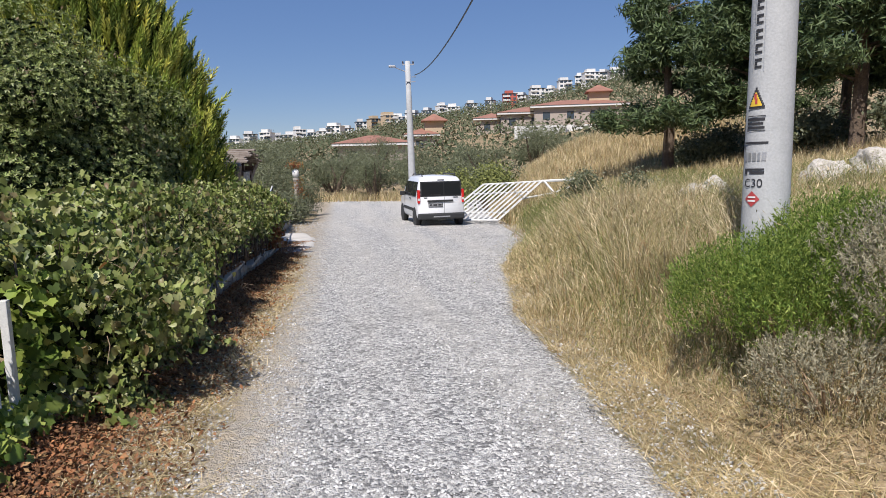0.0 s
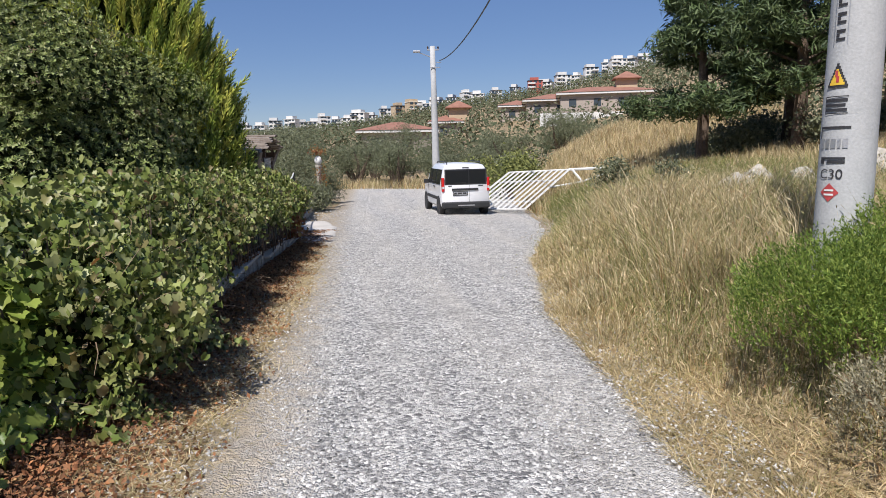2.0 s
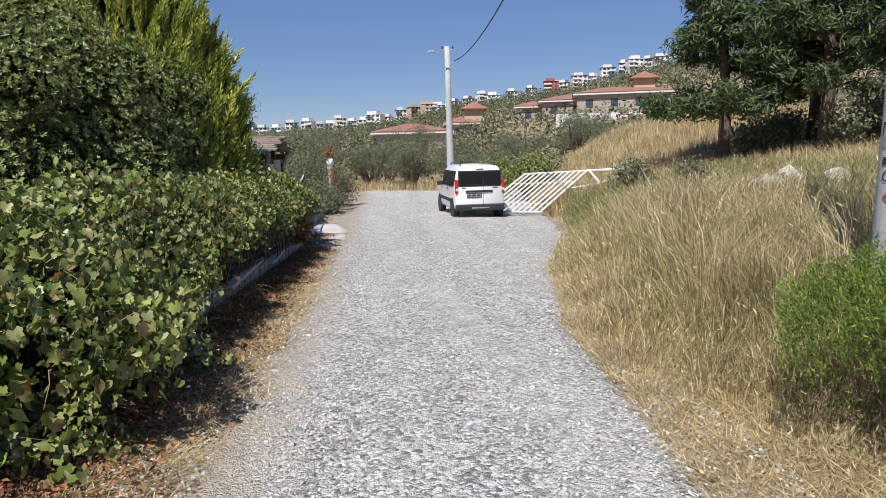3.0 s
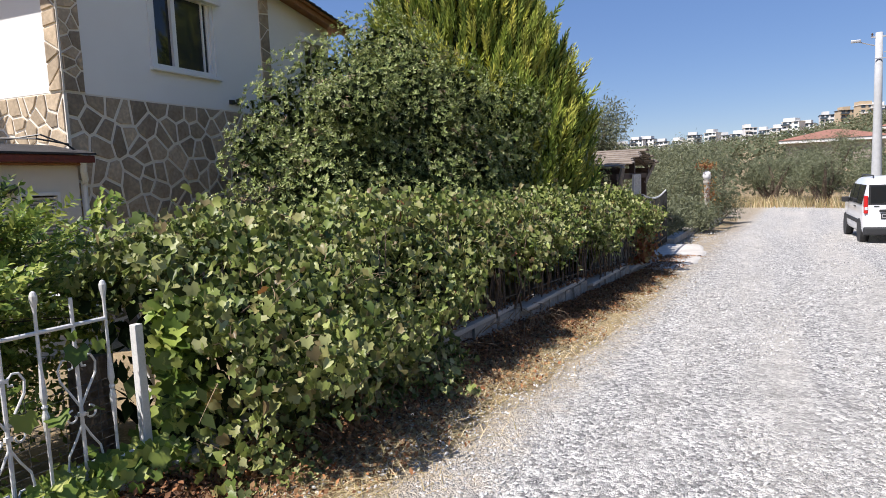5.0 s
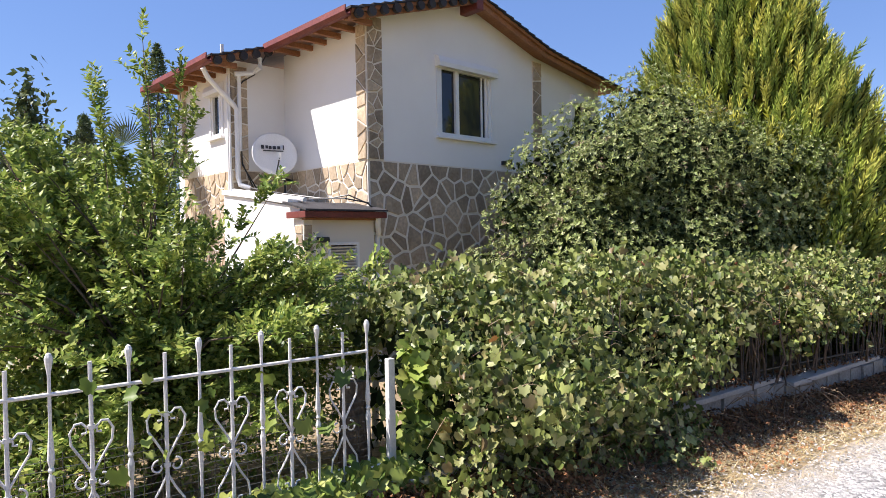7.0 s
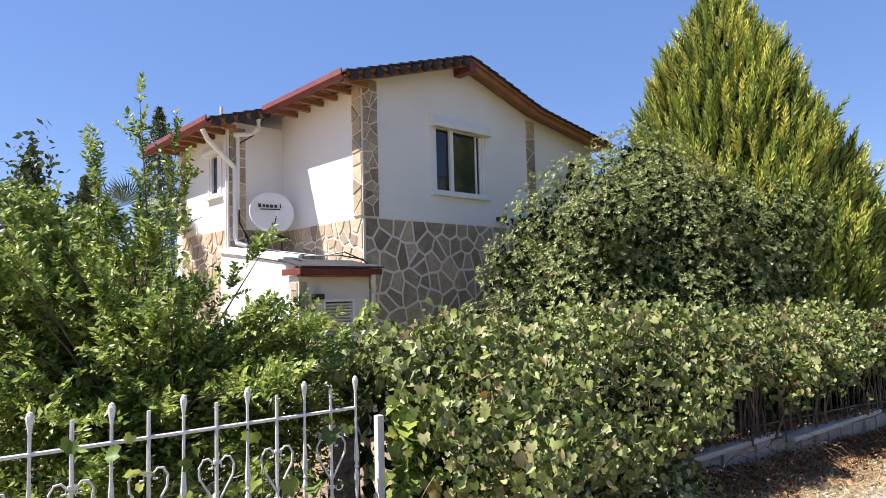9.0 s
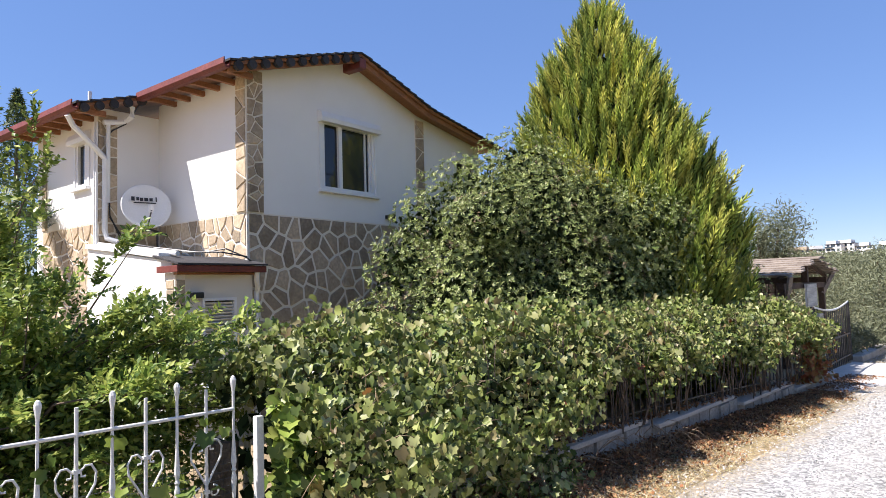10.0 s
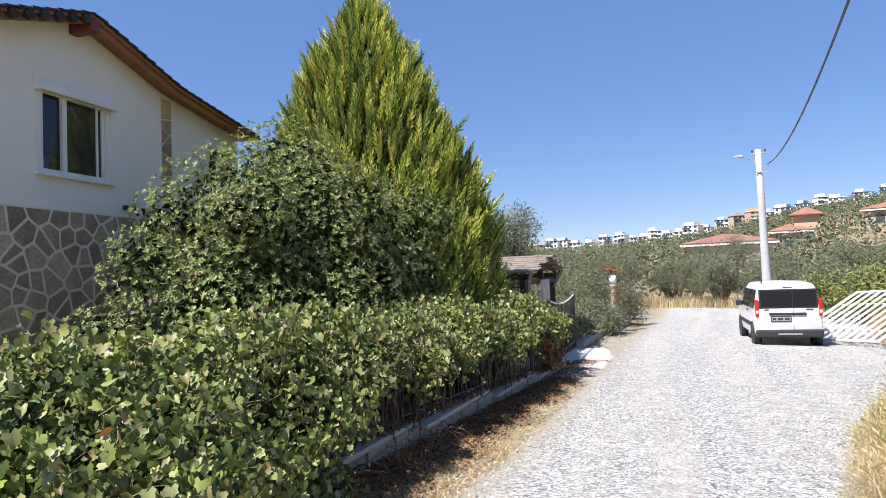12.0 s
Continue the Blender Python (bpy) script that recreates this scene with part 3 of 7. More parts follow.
courses(part("roof", slab(-0.5, 6.43, -2.1, 0.40, 0.062, 0.02), M_TILE, house, "dark grey shingle roof"), -0.5, 6.45, -2.1, 0.42)
courses(part("roof", slab(-1.5, 6.43, -5.28, -2.1, 0.062, 0.02), M_TILE, house, "dark grey shingle roof"), -1.5, 6.45, -5.3, -2.06)
for i in range(11):
    y = -0.40 + i * 0.235
    bm = bmesh.new()
    tube(bm, [(0.36, y, under_roof(y) - 0.02), (0.43, y, under_roof(y) - 0.02)], 0.07, 10)
    part("verge_tile", bm, M_TILE, house, "scalloped dark verge tile")
for i in range(5):
    y = -1.42 + i * 0.225
    bm = bmesh.new()
    tube(bm, [(-2.12, y, under_roof(y) - 0.02), (-2.05, y, under_roof(y) - 0.02)], 0.07, 10)
    part("verge_tile", bm, M_TILE, house)
bm = bmesh.new()
for a, b in ((-0.5, 2.1), (2.1, 4.0), (4.0, 6.45)):
    prism(bm, [(a, under_roof(a) - 0.09), (b, under_roof(b) - 0.09), (b, under_roof(b) - 0.004), (a, under_roof(a) - 0.004)], 0.27, 0.33, "x")
part("bargeboard", bm, M_WOOD_ORANGE, house, "orange-brown timber bargeboard")
part("ridge_beam", boxes((-0.01, 2.02, 5.50, 0.42, 2.18, 5.68), bevel=0.02), M_WOOD_RED, house, "dark red ridge beam end")
for i in range(6):
    x = 0.15 - i * 0.42
    part("rafter", boxes((x - 0.035, -0.47, under_roof(-0.3) - 0.10, x + 0.035, 0.0, under_roof(-0.3) - 0.02)), M_WOOD_ORANGE, house)
for i in range(7):
    x = -2.25 - i * 0.42
    part("rafter", boxes((x - 0.035, -1.47, under_roof(-1.3) - 0.10, x + 0.035, -1.03, under_roof(-1.3) - 0.02)), M_WOOD_ORANGE, house)


def gutter(x0, x1, y, z):
    bm = bmesh.new()
    prism(bm, [(y - 0.11, z + 0.11), (y - 0.12, z + 0.02), (y - 0.08, z - 0.03), (y - 0.01, z - 0.03), (y, z + 0.11), (y - 0.02, z + 0.11), (y - 0.03, z), (y - 0.09, z + 0.0), (y - 0.095, z + 0.11)], x0, x1, "x")
    part("gutter", bm, M_WOOD_RED, house, "dark red metal gutter")


gutter(-2.1, 0.36, -0.5, under_roof(-0.5) - 0.01)
gutter(-5.2, -2.08, -1.5, under_roof(-1.5) - 0.01)
part("soffit_pipe", tubes(([(-2.2, -0.62, 4.78), (-2.2, -0.62, 4.62), (-2.38, -0.66, 4.55), (-2.42, -0.98, 4.50)], 0.045)), M_PVC, house, "white plastic rainwater pipe")
part("downpipe", tubes(([(-2.36, -1.55, 4.50), (-2.40, -1.45, 4.36), (-2.42, -1.02, 3.98), (-2.43, -0.95, 3.9), (-2.43, -0.95, 2.75), (-2.40, -0.93, 2.62), (-2.30, -0.80, 2.56)], 0.045), ([(-2.43, -0.90, 4.5), (-2.43, -0.90, 3.2)], 0.035)), M_PVC, house, "white plastic downpipe")
part("conduit", tubes(([(-2.47, -1.06, 4.5), (-2.47, -1.06, 0.5)], 0.018), ([(-2.50, -1.08, 4.5), (-2.50, -1.08, 0.5)], 0.014)), M_PVC, house)
part("roof_vent", tubes(([(-2.4, -1.2, 4.7), (-2.4, -1.2, 4.95)], 0.03)), M_PVC, house)
part("cable", tubes(([(-2.2, -0.45, 4.95), (-2.22, -0.55, 4.75), (-2.35, -0.65, 4.52), (-2.44, -0.82, 4.40), (-2.45, -0.90, 4.3), (-2.45, -0.86, 3.0), (-2.4, -0.7, 2.6)], 0.012), ([(-2.46, -0.86, 2.98), (-2.4, -0.62, 2.55)], 0.012), n=6), M_BLACK, house, "black aerial cable")


def window_unit(name, m, w, h, split, label, shutter=True):
    """A white window with a fixed and a sliding light, a roller box and a sill; the face along x."""
    win = new(name)
    win.parent = house
    win.matrix_basis = m
    tagged(win, label)
    f = 0.06
    part("frame", boxes((-0.10, 0, 0, 0, f, h), (-0.10, w - f, 0, 0, w, h), (-0.10, f, 0, 0, w - f, f), (-0.10, f, h - f, 0, w - f, h), (-0.09, split - 0.04, f, 0.005, split + 0.04, h - f)), M_PVC, win)
    part("pane", boxes((-0.06, f, f, -0.045, split - 0.04, h - f)), M_GLASS, win)
    part("pane", boxes((-0.085, split + 0.04, f, -0.072, w - f, h - f)), M_GLASS_BLUE, win)
    if w > 0.8:
        part("sash", boxes((-0.07, w - 0.20, f, -0.045, w - 0.17, h - f), (-0.07, w - 0.10, f, -0.045, w - f, h - f)), M_PVC, win)
    part("sill", boxes((-0.10, -0.09, -0.05, 0.07, w + 0.09, 0.0), bevel=0.01), M_PVC, win)
    for q in (-0.07, w):
        part("surround", boxes((0.001, q, 0.0, 0.018, q + 0.07, h)), M_PVC, win)
    if shutter:
        bm = bmesh.new()
        prism(bm, [(0.002, h - 0.05), (0.12, h - 0.05), (0.13, h + 0.02), (0.09, h + 0.12), (0.002, h + 0.15)], -0.09, w + 0.09, "y")
        part("roller_box", bm, M_PVC, win)
    return win


window_unit("window", pose(0, WY0, WZ0), 1.26, 1.19, 0.42, "white framed window with roller shutter box")
window_unit("window", pose(0, 5.25, 3.4), 0.75, 1.02, 0.36, "white framed window with roller shutter box")
window_unit("window", pose(-3.28, -1.03, 3.5, 0, 0, -90), 0.44, 0.78, 0.36, "narrow white window on the wing")
part("lamp_bracket", boxes((0.0, 3.02, 2.98, 0.06, 3.10, 3.05), (0.0, 3.2, 2.98, 0.05, 3.26, 3.08), (0.03, 3.08, 2.99, 0.06, 3.24, 3.02)), M_BLACK, house, "small black wall bracket")

# lean-to beside the house corner
lean = empty("lean_to", pose(-7.054, 7.226, 0, 0, 0, 5.21), "small cream lean-to room against the house corner", "outbuilding")
bm = boxes((0.02, -1.2, HZ - 0.3, 0.14, -0.84, 2.0), (0.02, -0.30, HZ - 0.3, 0.14, -0.02, 2.0), (0.02, -0.84, HZ - 0.3, 0.14, -0.30, 0.92), (0.02, -0.84, 1.62, 0.14, -0.30, 2.0))
part("front_wall", bm, M_PLASTER2, lean)
bm = bmesh.new()
prism(bm, [(-2.45, HZ - 0.3), (0.02, HZ - 0.3), (0.02, 2.12), (-2.45, 2.45)], -1.2, -1.06, "y")
part("side_wall", bm, M_PLASTER, lean, "bright white side wall")
bm = bmesh.new()
prism(bm, [(-2.45, 2.45), (-0.25, 2.19), (-0.25, 2.25), (-2.45, 2.52)], -1.24, -1.02, "y")
part("coping", bm, M_PVC, lean)
bm = bmesh.new()
prism(bm, [(-2.40, 2.38), (0.10, 2.03), (0.10, 2.08), (-2.40, 2.44)], -1.06, -0.03, "y")
part("roof_felt", bm, M_CONCRETE, lean)
for i in range(3):
    bm = bmesh.new()
    x0 = 0.34 - i * 0.2
    prism(bm, [(x0 - 0.24, 2.115 + i * 0.04), (x0, 2.065 + i * 0.04), (x0, 2.09 + i * 0.04), (x0 - 0.24, 2.14 + i * 0.04)], -1.30, 0.11, "y")
    part("shingle_course", bm, M_TILE, lean, "dark shingle course")
part("fascia", boxes((0.24, -1.28, 1.97, 0.32, 0.10, 2.06), (-0.2, -1.30, 1.97, 0.32, -1.25, 2.06), (0.03, 0.02, 1.97, 0.24, 0.10, 2.04), bevel=0.008), M_WOOD_RED, lean, "dark red painted fascia")
part("fascia_soffit", boxes((0.141, -1.25, 1.94, 0.24, 0.02, 1.965)), M_WOOD_ORANGE, lean)
pl = part("pillar", boxes((-0.05, -1.24, HZ, 0.17, -1.10, 1.96)), M_MORTAR, lean)
clad(pl, 0.14, 2.3, lambda a, b, o: (0.17 + o, -1.24 + a, HZ + b), 0.16, 0.02, M_OCHRE, 21, 0.015)
clad(pl, 0.2, 2.3, lambda a, b, o: (-0.05 + a, -1.24 - o, HZ + b), 0.16, 0.02, M_OCHRE, 22, 0.015)
lv = part("louvre", boxes((0.06, -0.84, 0.92, 0.16, -0.80, 1.62), (0.06, -0.34, 0.92, 0.16, -0.30, 1.62), (0.06, -0.80, 1.58, 0.16, -0.34, 1.62), (0.06, -0.80, 0.92, 0.16, -0.34, 0.95)), M_PVC, lean, "white slatted louvre window")
for i in range(13):
    bm = bmesh.new()
    prism(bm, [(0.08, 0.97 + i * 0.046), (0.09, 0.965 + i * 0.046), (0.14, 1.0 + i * 0.046), (0.13, 1.006 + i * 0.046)], -0.80, -0.34, "y")
    part("slat", bm, M_PVC, lv)
part("downpipe", tubes(([(0.26, -0.02, 1.98), (0.22, 0.0, 1.86), (0.16, 0.06, 1.76), (0.10, 0.08, 1.68), (0.10, 0.08, HZ)], 0.04)), M_PVC, lean)
part("pipe_end", tubes(([(-2.2, -1.14, 2.50), (-0.1, -1.05, 2.24)], 0.035)), M_PVC, lean, "white pipe laid along the coping")
part("cable", tubes(([(-2.1, -0.9, 2.55), (-1.2, -0.8, 2.4), (-0.4, -0.5, 2.28), (-0.1, -0.3, 2.33), (0.1, -0.1, 2.2), (0.05, 0.1, 2.1)], 0.012), ([(-0.4, -0.8, 2.28), (0.1, -0.5, 2.26), (0.2, -0.15, 2.2)], 0.012), n=6), M_BLACK, lean)
part("lamp", boxes((0.14, -1.02, 1.62, 0.24, -0.86, 1.70), bevel=0.015), M_BLACK, lean, "small black outdoor lamp")

# satellite dish on the wing wall
dish = empty("satellite_dish", pose(-7.054, 7.226, 0, 0, 0, 5.21), "pale grey satellite dish on a wall bracket", "satellite dish")
dm = Matrix.Translation((-2.05, -0.47, 3.12)) @ Vector((0.93, -0.28, 0.26)).to_track_quat("Z", "Y").to_matrix().to_4x4()
bm = bmesh.new()
lathe(bm, [(0.02, 0.0), (0.14, 0.008), (0.26, 0.03), (0.37, 0.065), (0.385, 0.06), (0.37, 0.05), (0.26, 0.012), (0.14, -0.012), (0.02, -0.02)], 36, dm)
part("reflector", bm, M_PVC, dish, smooth=True)
part("arm", tubes(([dm @ Vector((0, -0.36, 0.05)), dm @ Vector((0, -0.2, 0.38))], 0.012), ([(-2.02, -0.44, 2.78), (-2.2, -0.2, 2.74), (-2.24, 0.02, 2.70)], 0.022), ([dm @ Vector((0, 0, -0.02)), (-2.2, -0.42, 3.0), (-2.5, -0.42, 2.95)], 0.025), ([(-2.2, -0.20, 2.76), (-2.2, -0.19, 2.3)], 0.018)), M_BLACK, dish, "black steel arm")
part("receiver", tubes(([dm @ Vector((0, -0.22, 0.34)), dm @ Vector((0, -0.10, 0.36))], 0.035)), M_PVC, dish)
bm = bmesh.new()
for a, w, u, h in ((-0.20, 0.05, 0.12, 0.07), (-0.13, 0.04, 0.12, 0.055), (-0.07, 0.05, 0.12, 0.055), (0.0, 0.055, 0.12, 0.055), (0.075, 0.05, 0.12, 0.055), (0.15, 0.02, 0.12, 0.08), (-0.02, 0.34, 0.06, 0.018)):
    box(bm, a - w / 2, u - h / 2, 0.062 if abs(a) > 0.1 else 0.045, a + w / 2, u + h / 2, 0.066 if abs(a) > 0.1 else 0.05)
bmesh.ops.transform(bm, matrix=dm, verts=bm.verts[:])
part("lettering", bm, M_INK, dish, "dark blocks of lettering")


# ---------- garden fence on its low wall ----------
def fence_x(y):
    return -2.13 + 0.05 * min(max(0, y - 4.4), 9.6)


def cap_z(y):
    return lerp_table([(4.4, 0.03), (8, 0.05), (11, -0.02), (16.4, -0.25)], y)


gw = empty("garden_wall", pose(0, 0, 0), "low weathered concrete wall under the garden fence", "wall")
wall_ends = [-3.0, -0.6, 2.0, 4.42, 6.9, 9.2, 11.6, 13.9, 16.4]
for a, b in zip(wall_ends, wall_ends[1:]):
    bm = bmesh.new()
    zt = cap_z((a + b) / 2) if a > 4 else 0.03 - 0.021 * (a + b) / 2 + 0.06
    n = 8
    for i in range(n):
        ya, yb = a + (b - a) * i / n + 0.004, a + (b - a) * (i + 1) / n
        x = fence_x((ya + yb) / 2)
        box(bm, x - 0.10 + rng.uniform(-0.006, 0.006), ya, -1.0, x + 0.11 + rng.uniform(-0.01, 0.01), yb, zt + rng.uniform(-0.012, 0.012))
    bmesh.ops.remove_doubles(bm, verts=bm.verts[:], dist=0.003)
    part("wall_bay", bm, M_CONCRETE, gw)
    part("coping", boxes((fence_x((a + b) / 2) - 0.13, a + 0.01, zt + 0.004, fence_x((a + b) / 2) + 0.14, b - 0.01, zt + 0.055), bevel=0.012), M_CONC_PALE, gw, "pale weathered concrete coping")


def spindle(h, y, x, z):
    """A square bar with a swollen middle and a flattened ball on top."""
    bm = bmesh.new()
    tube(bm, [(x, y, z), (x, y, z + h)], 0.0085, 6)
    lathe(bm, [(0.008, 0.26), (0.013, 0.34), (0.018, 0.42), (0.010, 0.455), (0.016, 0.47), (0.010, 0.485), (0.018, 0.52), (0.013, 0.60), (0.008, 0.68)], 8, Matrix.Translation((x, y, z)))
    lathe(bm, [(0.007, h - 0.08), (0.010, h - 0.05), (0.0185, h + 0.0), (0.019, h + 0.02), (0.012, h + 0.038), (0.004, h + 0.044)], 8, Matrix.Translation((x, y, z)))
    return bm


def scroll(c, r0, r1, a0, a1, x, n=14):
    """A spiral of iron in the plane of the fence."""
    return [(x, c[0] + (r0 + (r1 - r0) * k / n) * math.cos(a0 + (a1 - a0) * k / n), c[1] + (r0 + (r1 - r0) * k / n) * math.sin(a0 + (a1 - a0) * k / n)) for k in range(n + 1)]


def heart(y, x, z):
    """Two lyre scrolls back to back on one bar."""
    bm = bmesh.new()
    for s in (-1, 1):
        top = [(x, y + s * q, z + w) for q, w in ((0.0, 0.50), (0.05, 0.59), (0.092, 0.66), (0.098, 0.72), (0.075, 0.762), (0.045, 0.765), (0.022, 0.74), (0.025, 0.712), (0.045, 0.71))]
        low = [(x, y + s * q, z + w) for q, w in ((0.0, 0.42), (0.04, 0.34), (0.085, 0.27), (0.095, 0.20), (0.07, 0.155), (0.04, 0.15), (0.02, 0.175), (0.028, 0.20), (0.048, 0.20))]
        for pts in (top, low):
            tube(bm, pts, 0.0065, 6)
        tube(bm, scroll((y + s * 0.045, z + 0.46), 0.04, 0.012, math.pi / 2 if s > 0 else math.pi / 2, (math.pi / 2 - s * 5.2), x), 0.0055, 6)
    box(bm, x - 0.012, y - 0.016, z + 0.455, x + 0.012, y + 0.016, z + 0.475)
    box(bm, x - 0.012, y - 0.016, z + 0.73, x + 0.012, y + 0.016, z + 0.75)
    return bm


def fence_panel(y0, y1, z, gates=False):
    """One white iron panel, its bars alternating plain spindles and scrolled hearts."""
    x = -2.13
    f = empty("iron_fence_panel", pose(0, 0, 0), "white painted iron fence panel with scrolled hearts", "fence", "white iron fence")
    part("top_rail", tubes(([(x, y0, z + 0.86), (x, y1, z + 0.86)], 0.011)), M_FENCE, f)
    part("bottom_rail", tubes(([(x, y0, z + 0.05), (x, y1, z + 0.05)], 0.011)), M_FENCE, f)
    n = round((y1 - y0) / 0.186)
    for i in range(n + 1):
        y = y0 + (y1 - y0) * i / n
        part("bar", spindle(1.0, y, x, z + 0.02) if i % 2 == 0 or i in (0, n) else tubes(([(x, y, z + 0.02), (x, y, z + 1.0)], [0.011, 0.010])), M_FENCE, f)
        if i % 2 == 1 and i != n:
            part("scroll", heart(y, x, z - 0.07), M_FENCE, f)
    return f


fence_panel(-0.4, 2.0, 0.16)
fence_panel(2.10, 4.24, 0.07)
post = empty("fence_post", pose(0, 0, 0), "white square steel fence post", "post")
part("shaft", boxes((-2.15, 4.385, 0.0, -2.10, 4.435, 0.86), bevel=0.006), M_FENCE, post)
part("bracket", tubes(([(-2.12, 4.24, 0.16), (-2.12, 4.40, 0.18)], 0.01)), M_FENCE, post)
# wire netting behind the panels
bm = bmesh.new()
for i in range(50):
    tube(bm, [(-2.20, -0.4 + i * 0.094, -0.02), (-2.20, -0.4 + i * 0.094, 0.62)], 0.0022, 3)
for i in range(14):
    tube(bm, [(-2.20, -0.4, -0.01 + i * 0.046), (-2.20, 4.3, -0.01 + i * 0.046)], 0.0022, 3)
tagged(link_bm("wire_netting", bm, M_MESH), "dark wire netting tied behind the iron fence", "netting")
# black bar fence inside the vine
bf = empty("bar_fence", pose(0, 0, 0), "dark iron bar fence overgrown by the vine", "fence")
for z in (0.16, 0.95):
    part("rail", tubes(([(fence_x(q), q, cap_z(q) + z) for q in (4.6, 8, 11, 14, 16.3)], 0.012)), M_BLACK, bf)
for i in range(82):
    y = 4.6 + i * 0.143
    part("bar", tubes(([(fence_x(y), y, cap_z(y) + 0.05), (fence_x(y), y, cap_z(y) + 1.05)], 0.009), n=5), M_BLACK, bf)

# ---------- vine along the fence ----------
R = np.random.default_rng(11)
vine = empty("grape_vine", pose(0, 0, 0), "dense green grape vine grown over the garden fence", "vine")


def vine_points(n, rng):
    y = 4.55 + (15.4 - 4.55) * rng.random(n) ** 1.12
    s = rng.random(n)
    top = 1.36 - 0.14 * np.clip(1 - (y - 4.4) / 1.2, 0, 1) - 0.032 * (y - 4.5) + 0.09 * np.sin(y * 1.9) + 0.09 * np.sin(y * 4.7 + 1) + 0.05 * np.sin(y * 11 + 2) + rng.normal(0, 0.06, n)
    foot = 0.10 + 0.52 * np.clip((y - 6.6) / 1.6, 0, 1) + 0.14 * np.sin(y * 2.3 + 2) + 0.12 * np.sin(y * 6.7) + 0.08 * np.sin(y * 15) - 0.01 * (y - 4.5)
    bulge = 0.78 - 0.54 * np.clip((y - 5.6) / 2.6, 0, 1) + 0.12 * np.sin(y * 2.7) + 0.08 * np.sin(y * 6.1 + 2)
    xf = -2.13 + 0.05 * np.clip(y - 4.4, 0, 9.6)
    on_top = rng.random(n) < 0.42
    t = np.where(on_top, 1.0, s)
    z = foot + (top - foot) * np.where(on_top, 1.0, s ** 0.62)
    prof = np.interp(s ** 0.62, [0, 0.3, 0.5, 0.8, 1.0], [0.4, 1.0, 0.8, 0.15, -0.45])
    x = np.where(on_top, xf - 1.0 + rng.random(n) * 0.8, xf + 0.02 + bulge * prof)
    z = np.where(on_top, z - 0.16 * np.abs((x - xf) / 0.7) ** 2, z)
    nrm = np.stack([np.where(on_top, 0.2, 0.8), np.where(on_top, -0.45, -0.3), np.where(on_top, 0.9, 0.38)], 1)
    p = np.stack([x, y, z], 1) + rng.normal(0, 0.06, (n, 3))
    # shoots hang in swags, with hollows between them
    swag = np.sin(y * 5.3 + 1.3 * np.sin(z * 4 + y)) * np.sin(z * 6.1 + 2.0 * y + 0.7) + 0.5 * np.sin(y * 12.1 - z * 4)
    p[:, 0] += np.where(on_top, 0, 0.13 * swag)
    p[:, 2] += np.where(on_top, 0.07 * np.sin(y * 6.3 + x * 5) * np.sin(y * 2.1 + x * 9), 0)
    tuft = np.sin(y * 9.3 + z * 5.1) * np.sin(z * 8.7 + y * 3.3 + 1) + 0.6 * np.sin(y * 17 + z * 13)
    p[:, 0] += 0.085 * tuft
    p[:, 2] += np.where(on_top, 0.06 * tuft, 0)
    deep = rng.random(n) < 0.35
    p[deep, 0] -= rng.random(deep.sum()) * 0.4
    return p, nrm


p, nrm = vine_points(35000, R)


def hanging(n, nrm, wild, rng):
    """Leaf turns: the face near nrm, the tip hanging down and outwards."""
    z = nrm / np.linalg.norm(nrm, axis=1, keepdims=True) + rng.normal(0, wild, (n, 3))
    z /= np.linalg.norm(z, axis=1, keepdims=True)
    y = np.array([[0.25, -0.1, -1.0]]) + rng.normal(0, 0.55, (n, 3))
    y -= z * (y * z).sum(1, keepdims=True)
    y /= np.linalg.norm(y, axis=1, keepdims=True) + 1e-9
    return np.stack([np.cross(y, z), y, z], 2)


curl = R.random(len(p)) < 0.38
size = 0.030 + 0.058 * R.random(len(p)) ** 1.4
rot = hanging(len(p), nrm, 0.85, R)
v, f = spread(*VINE_LEAF, p[~curl], rot[~curl], size[~curl])
v2, f2 = spread(*CURLED_LEAF, p[curl], rot[curl], size[curl])
v, f = np.concatenate([v, v2]), np.concatenate([f, f2 + len(v)])
tagged(mass("leaves", v, f, L_VINE, vine), "broad lobed vine leaves", kind="stuff")
# young shoots that stand up from the top and hang out over the lane
pp = []
for k in range(70):
    y0 = 4.6 + 10.5 * R.random() ** 1.2
    over = R.random() < 0.4
    h0 = 1.30 - 0.032 * (y0 - 4.5)
    c0 = np.array([-2.13 + 0.05 * min(max(0, y0 - 4.4), 9.6) + (R.uniform(0.15, 0.45) * (1 if y0 < 8 else 0.5) if over else R.uniform(-0.7, 0.0)), y0, h0 - (R.uniform(0.25, 0.6) if over else 0.03)])
    way = np.array([R.uniform(0.2, 0.7), R.normal(0, 0.5), R.uniform(-0.6, 0.3)]) if over else np.array([R.normal(0, 0.35), R.normal(0, 0.45), 1.0])
    u = np.linspace(0, 1, 12)[:, None]
    pp.append(c0 + way / np.linalg.norm(way) * u * R.uniform(0.16, 0.38) + np.array([[0, 0, -0.10]]) * u ** 2 + R.normal(0, 0.025, (12, 3)))
p2 = np.concatenate(pp)
v, f = spread(*VINE_LEAF, p2, hanging(len(p2), np.tile(np.array([[0.6, -0.5, 0.5]]), (len(p2), 1)), 0.7, R), R.uniform(0.028, 0.075, len(p2)))
tagged(mass("young_growth", v, f, L_VINE, vine), "young vine shoots standing out of the hedge", kind="stuff")
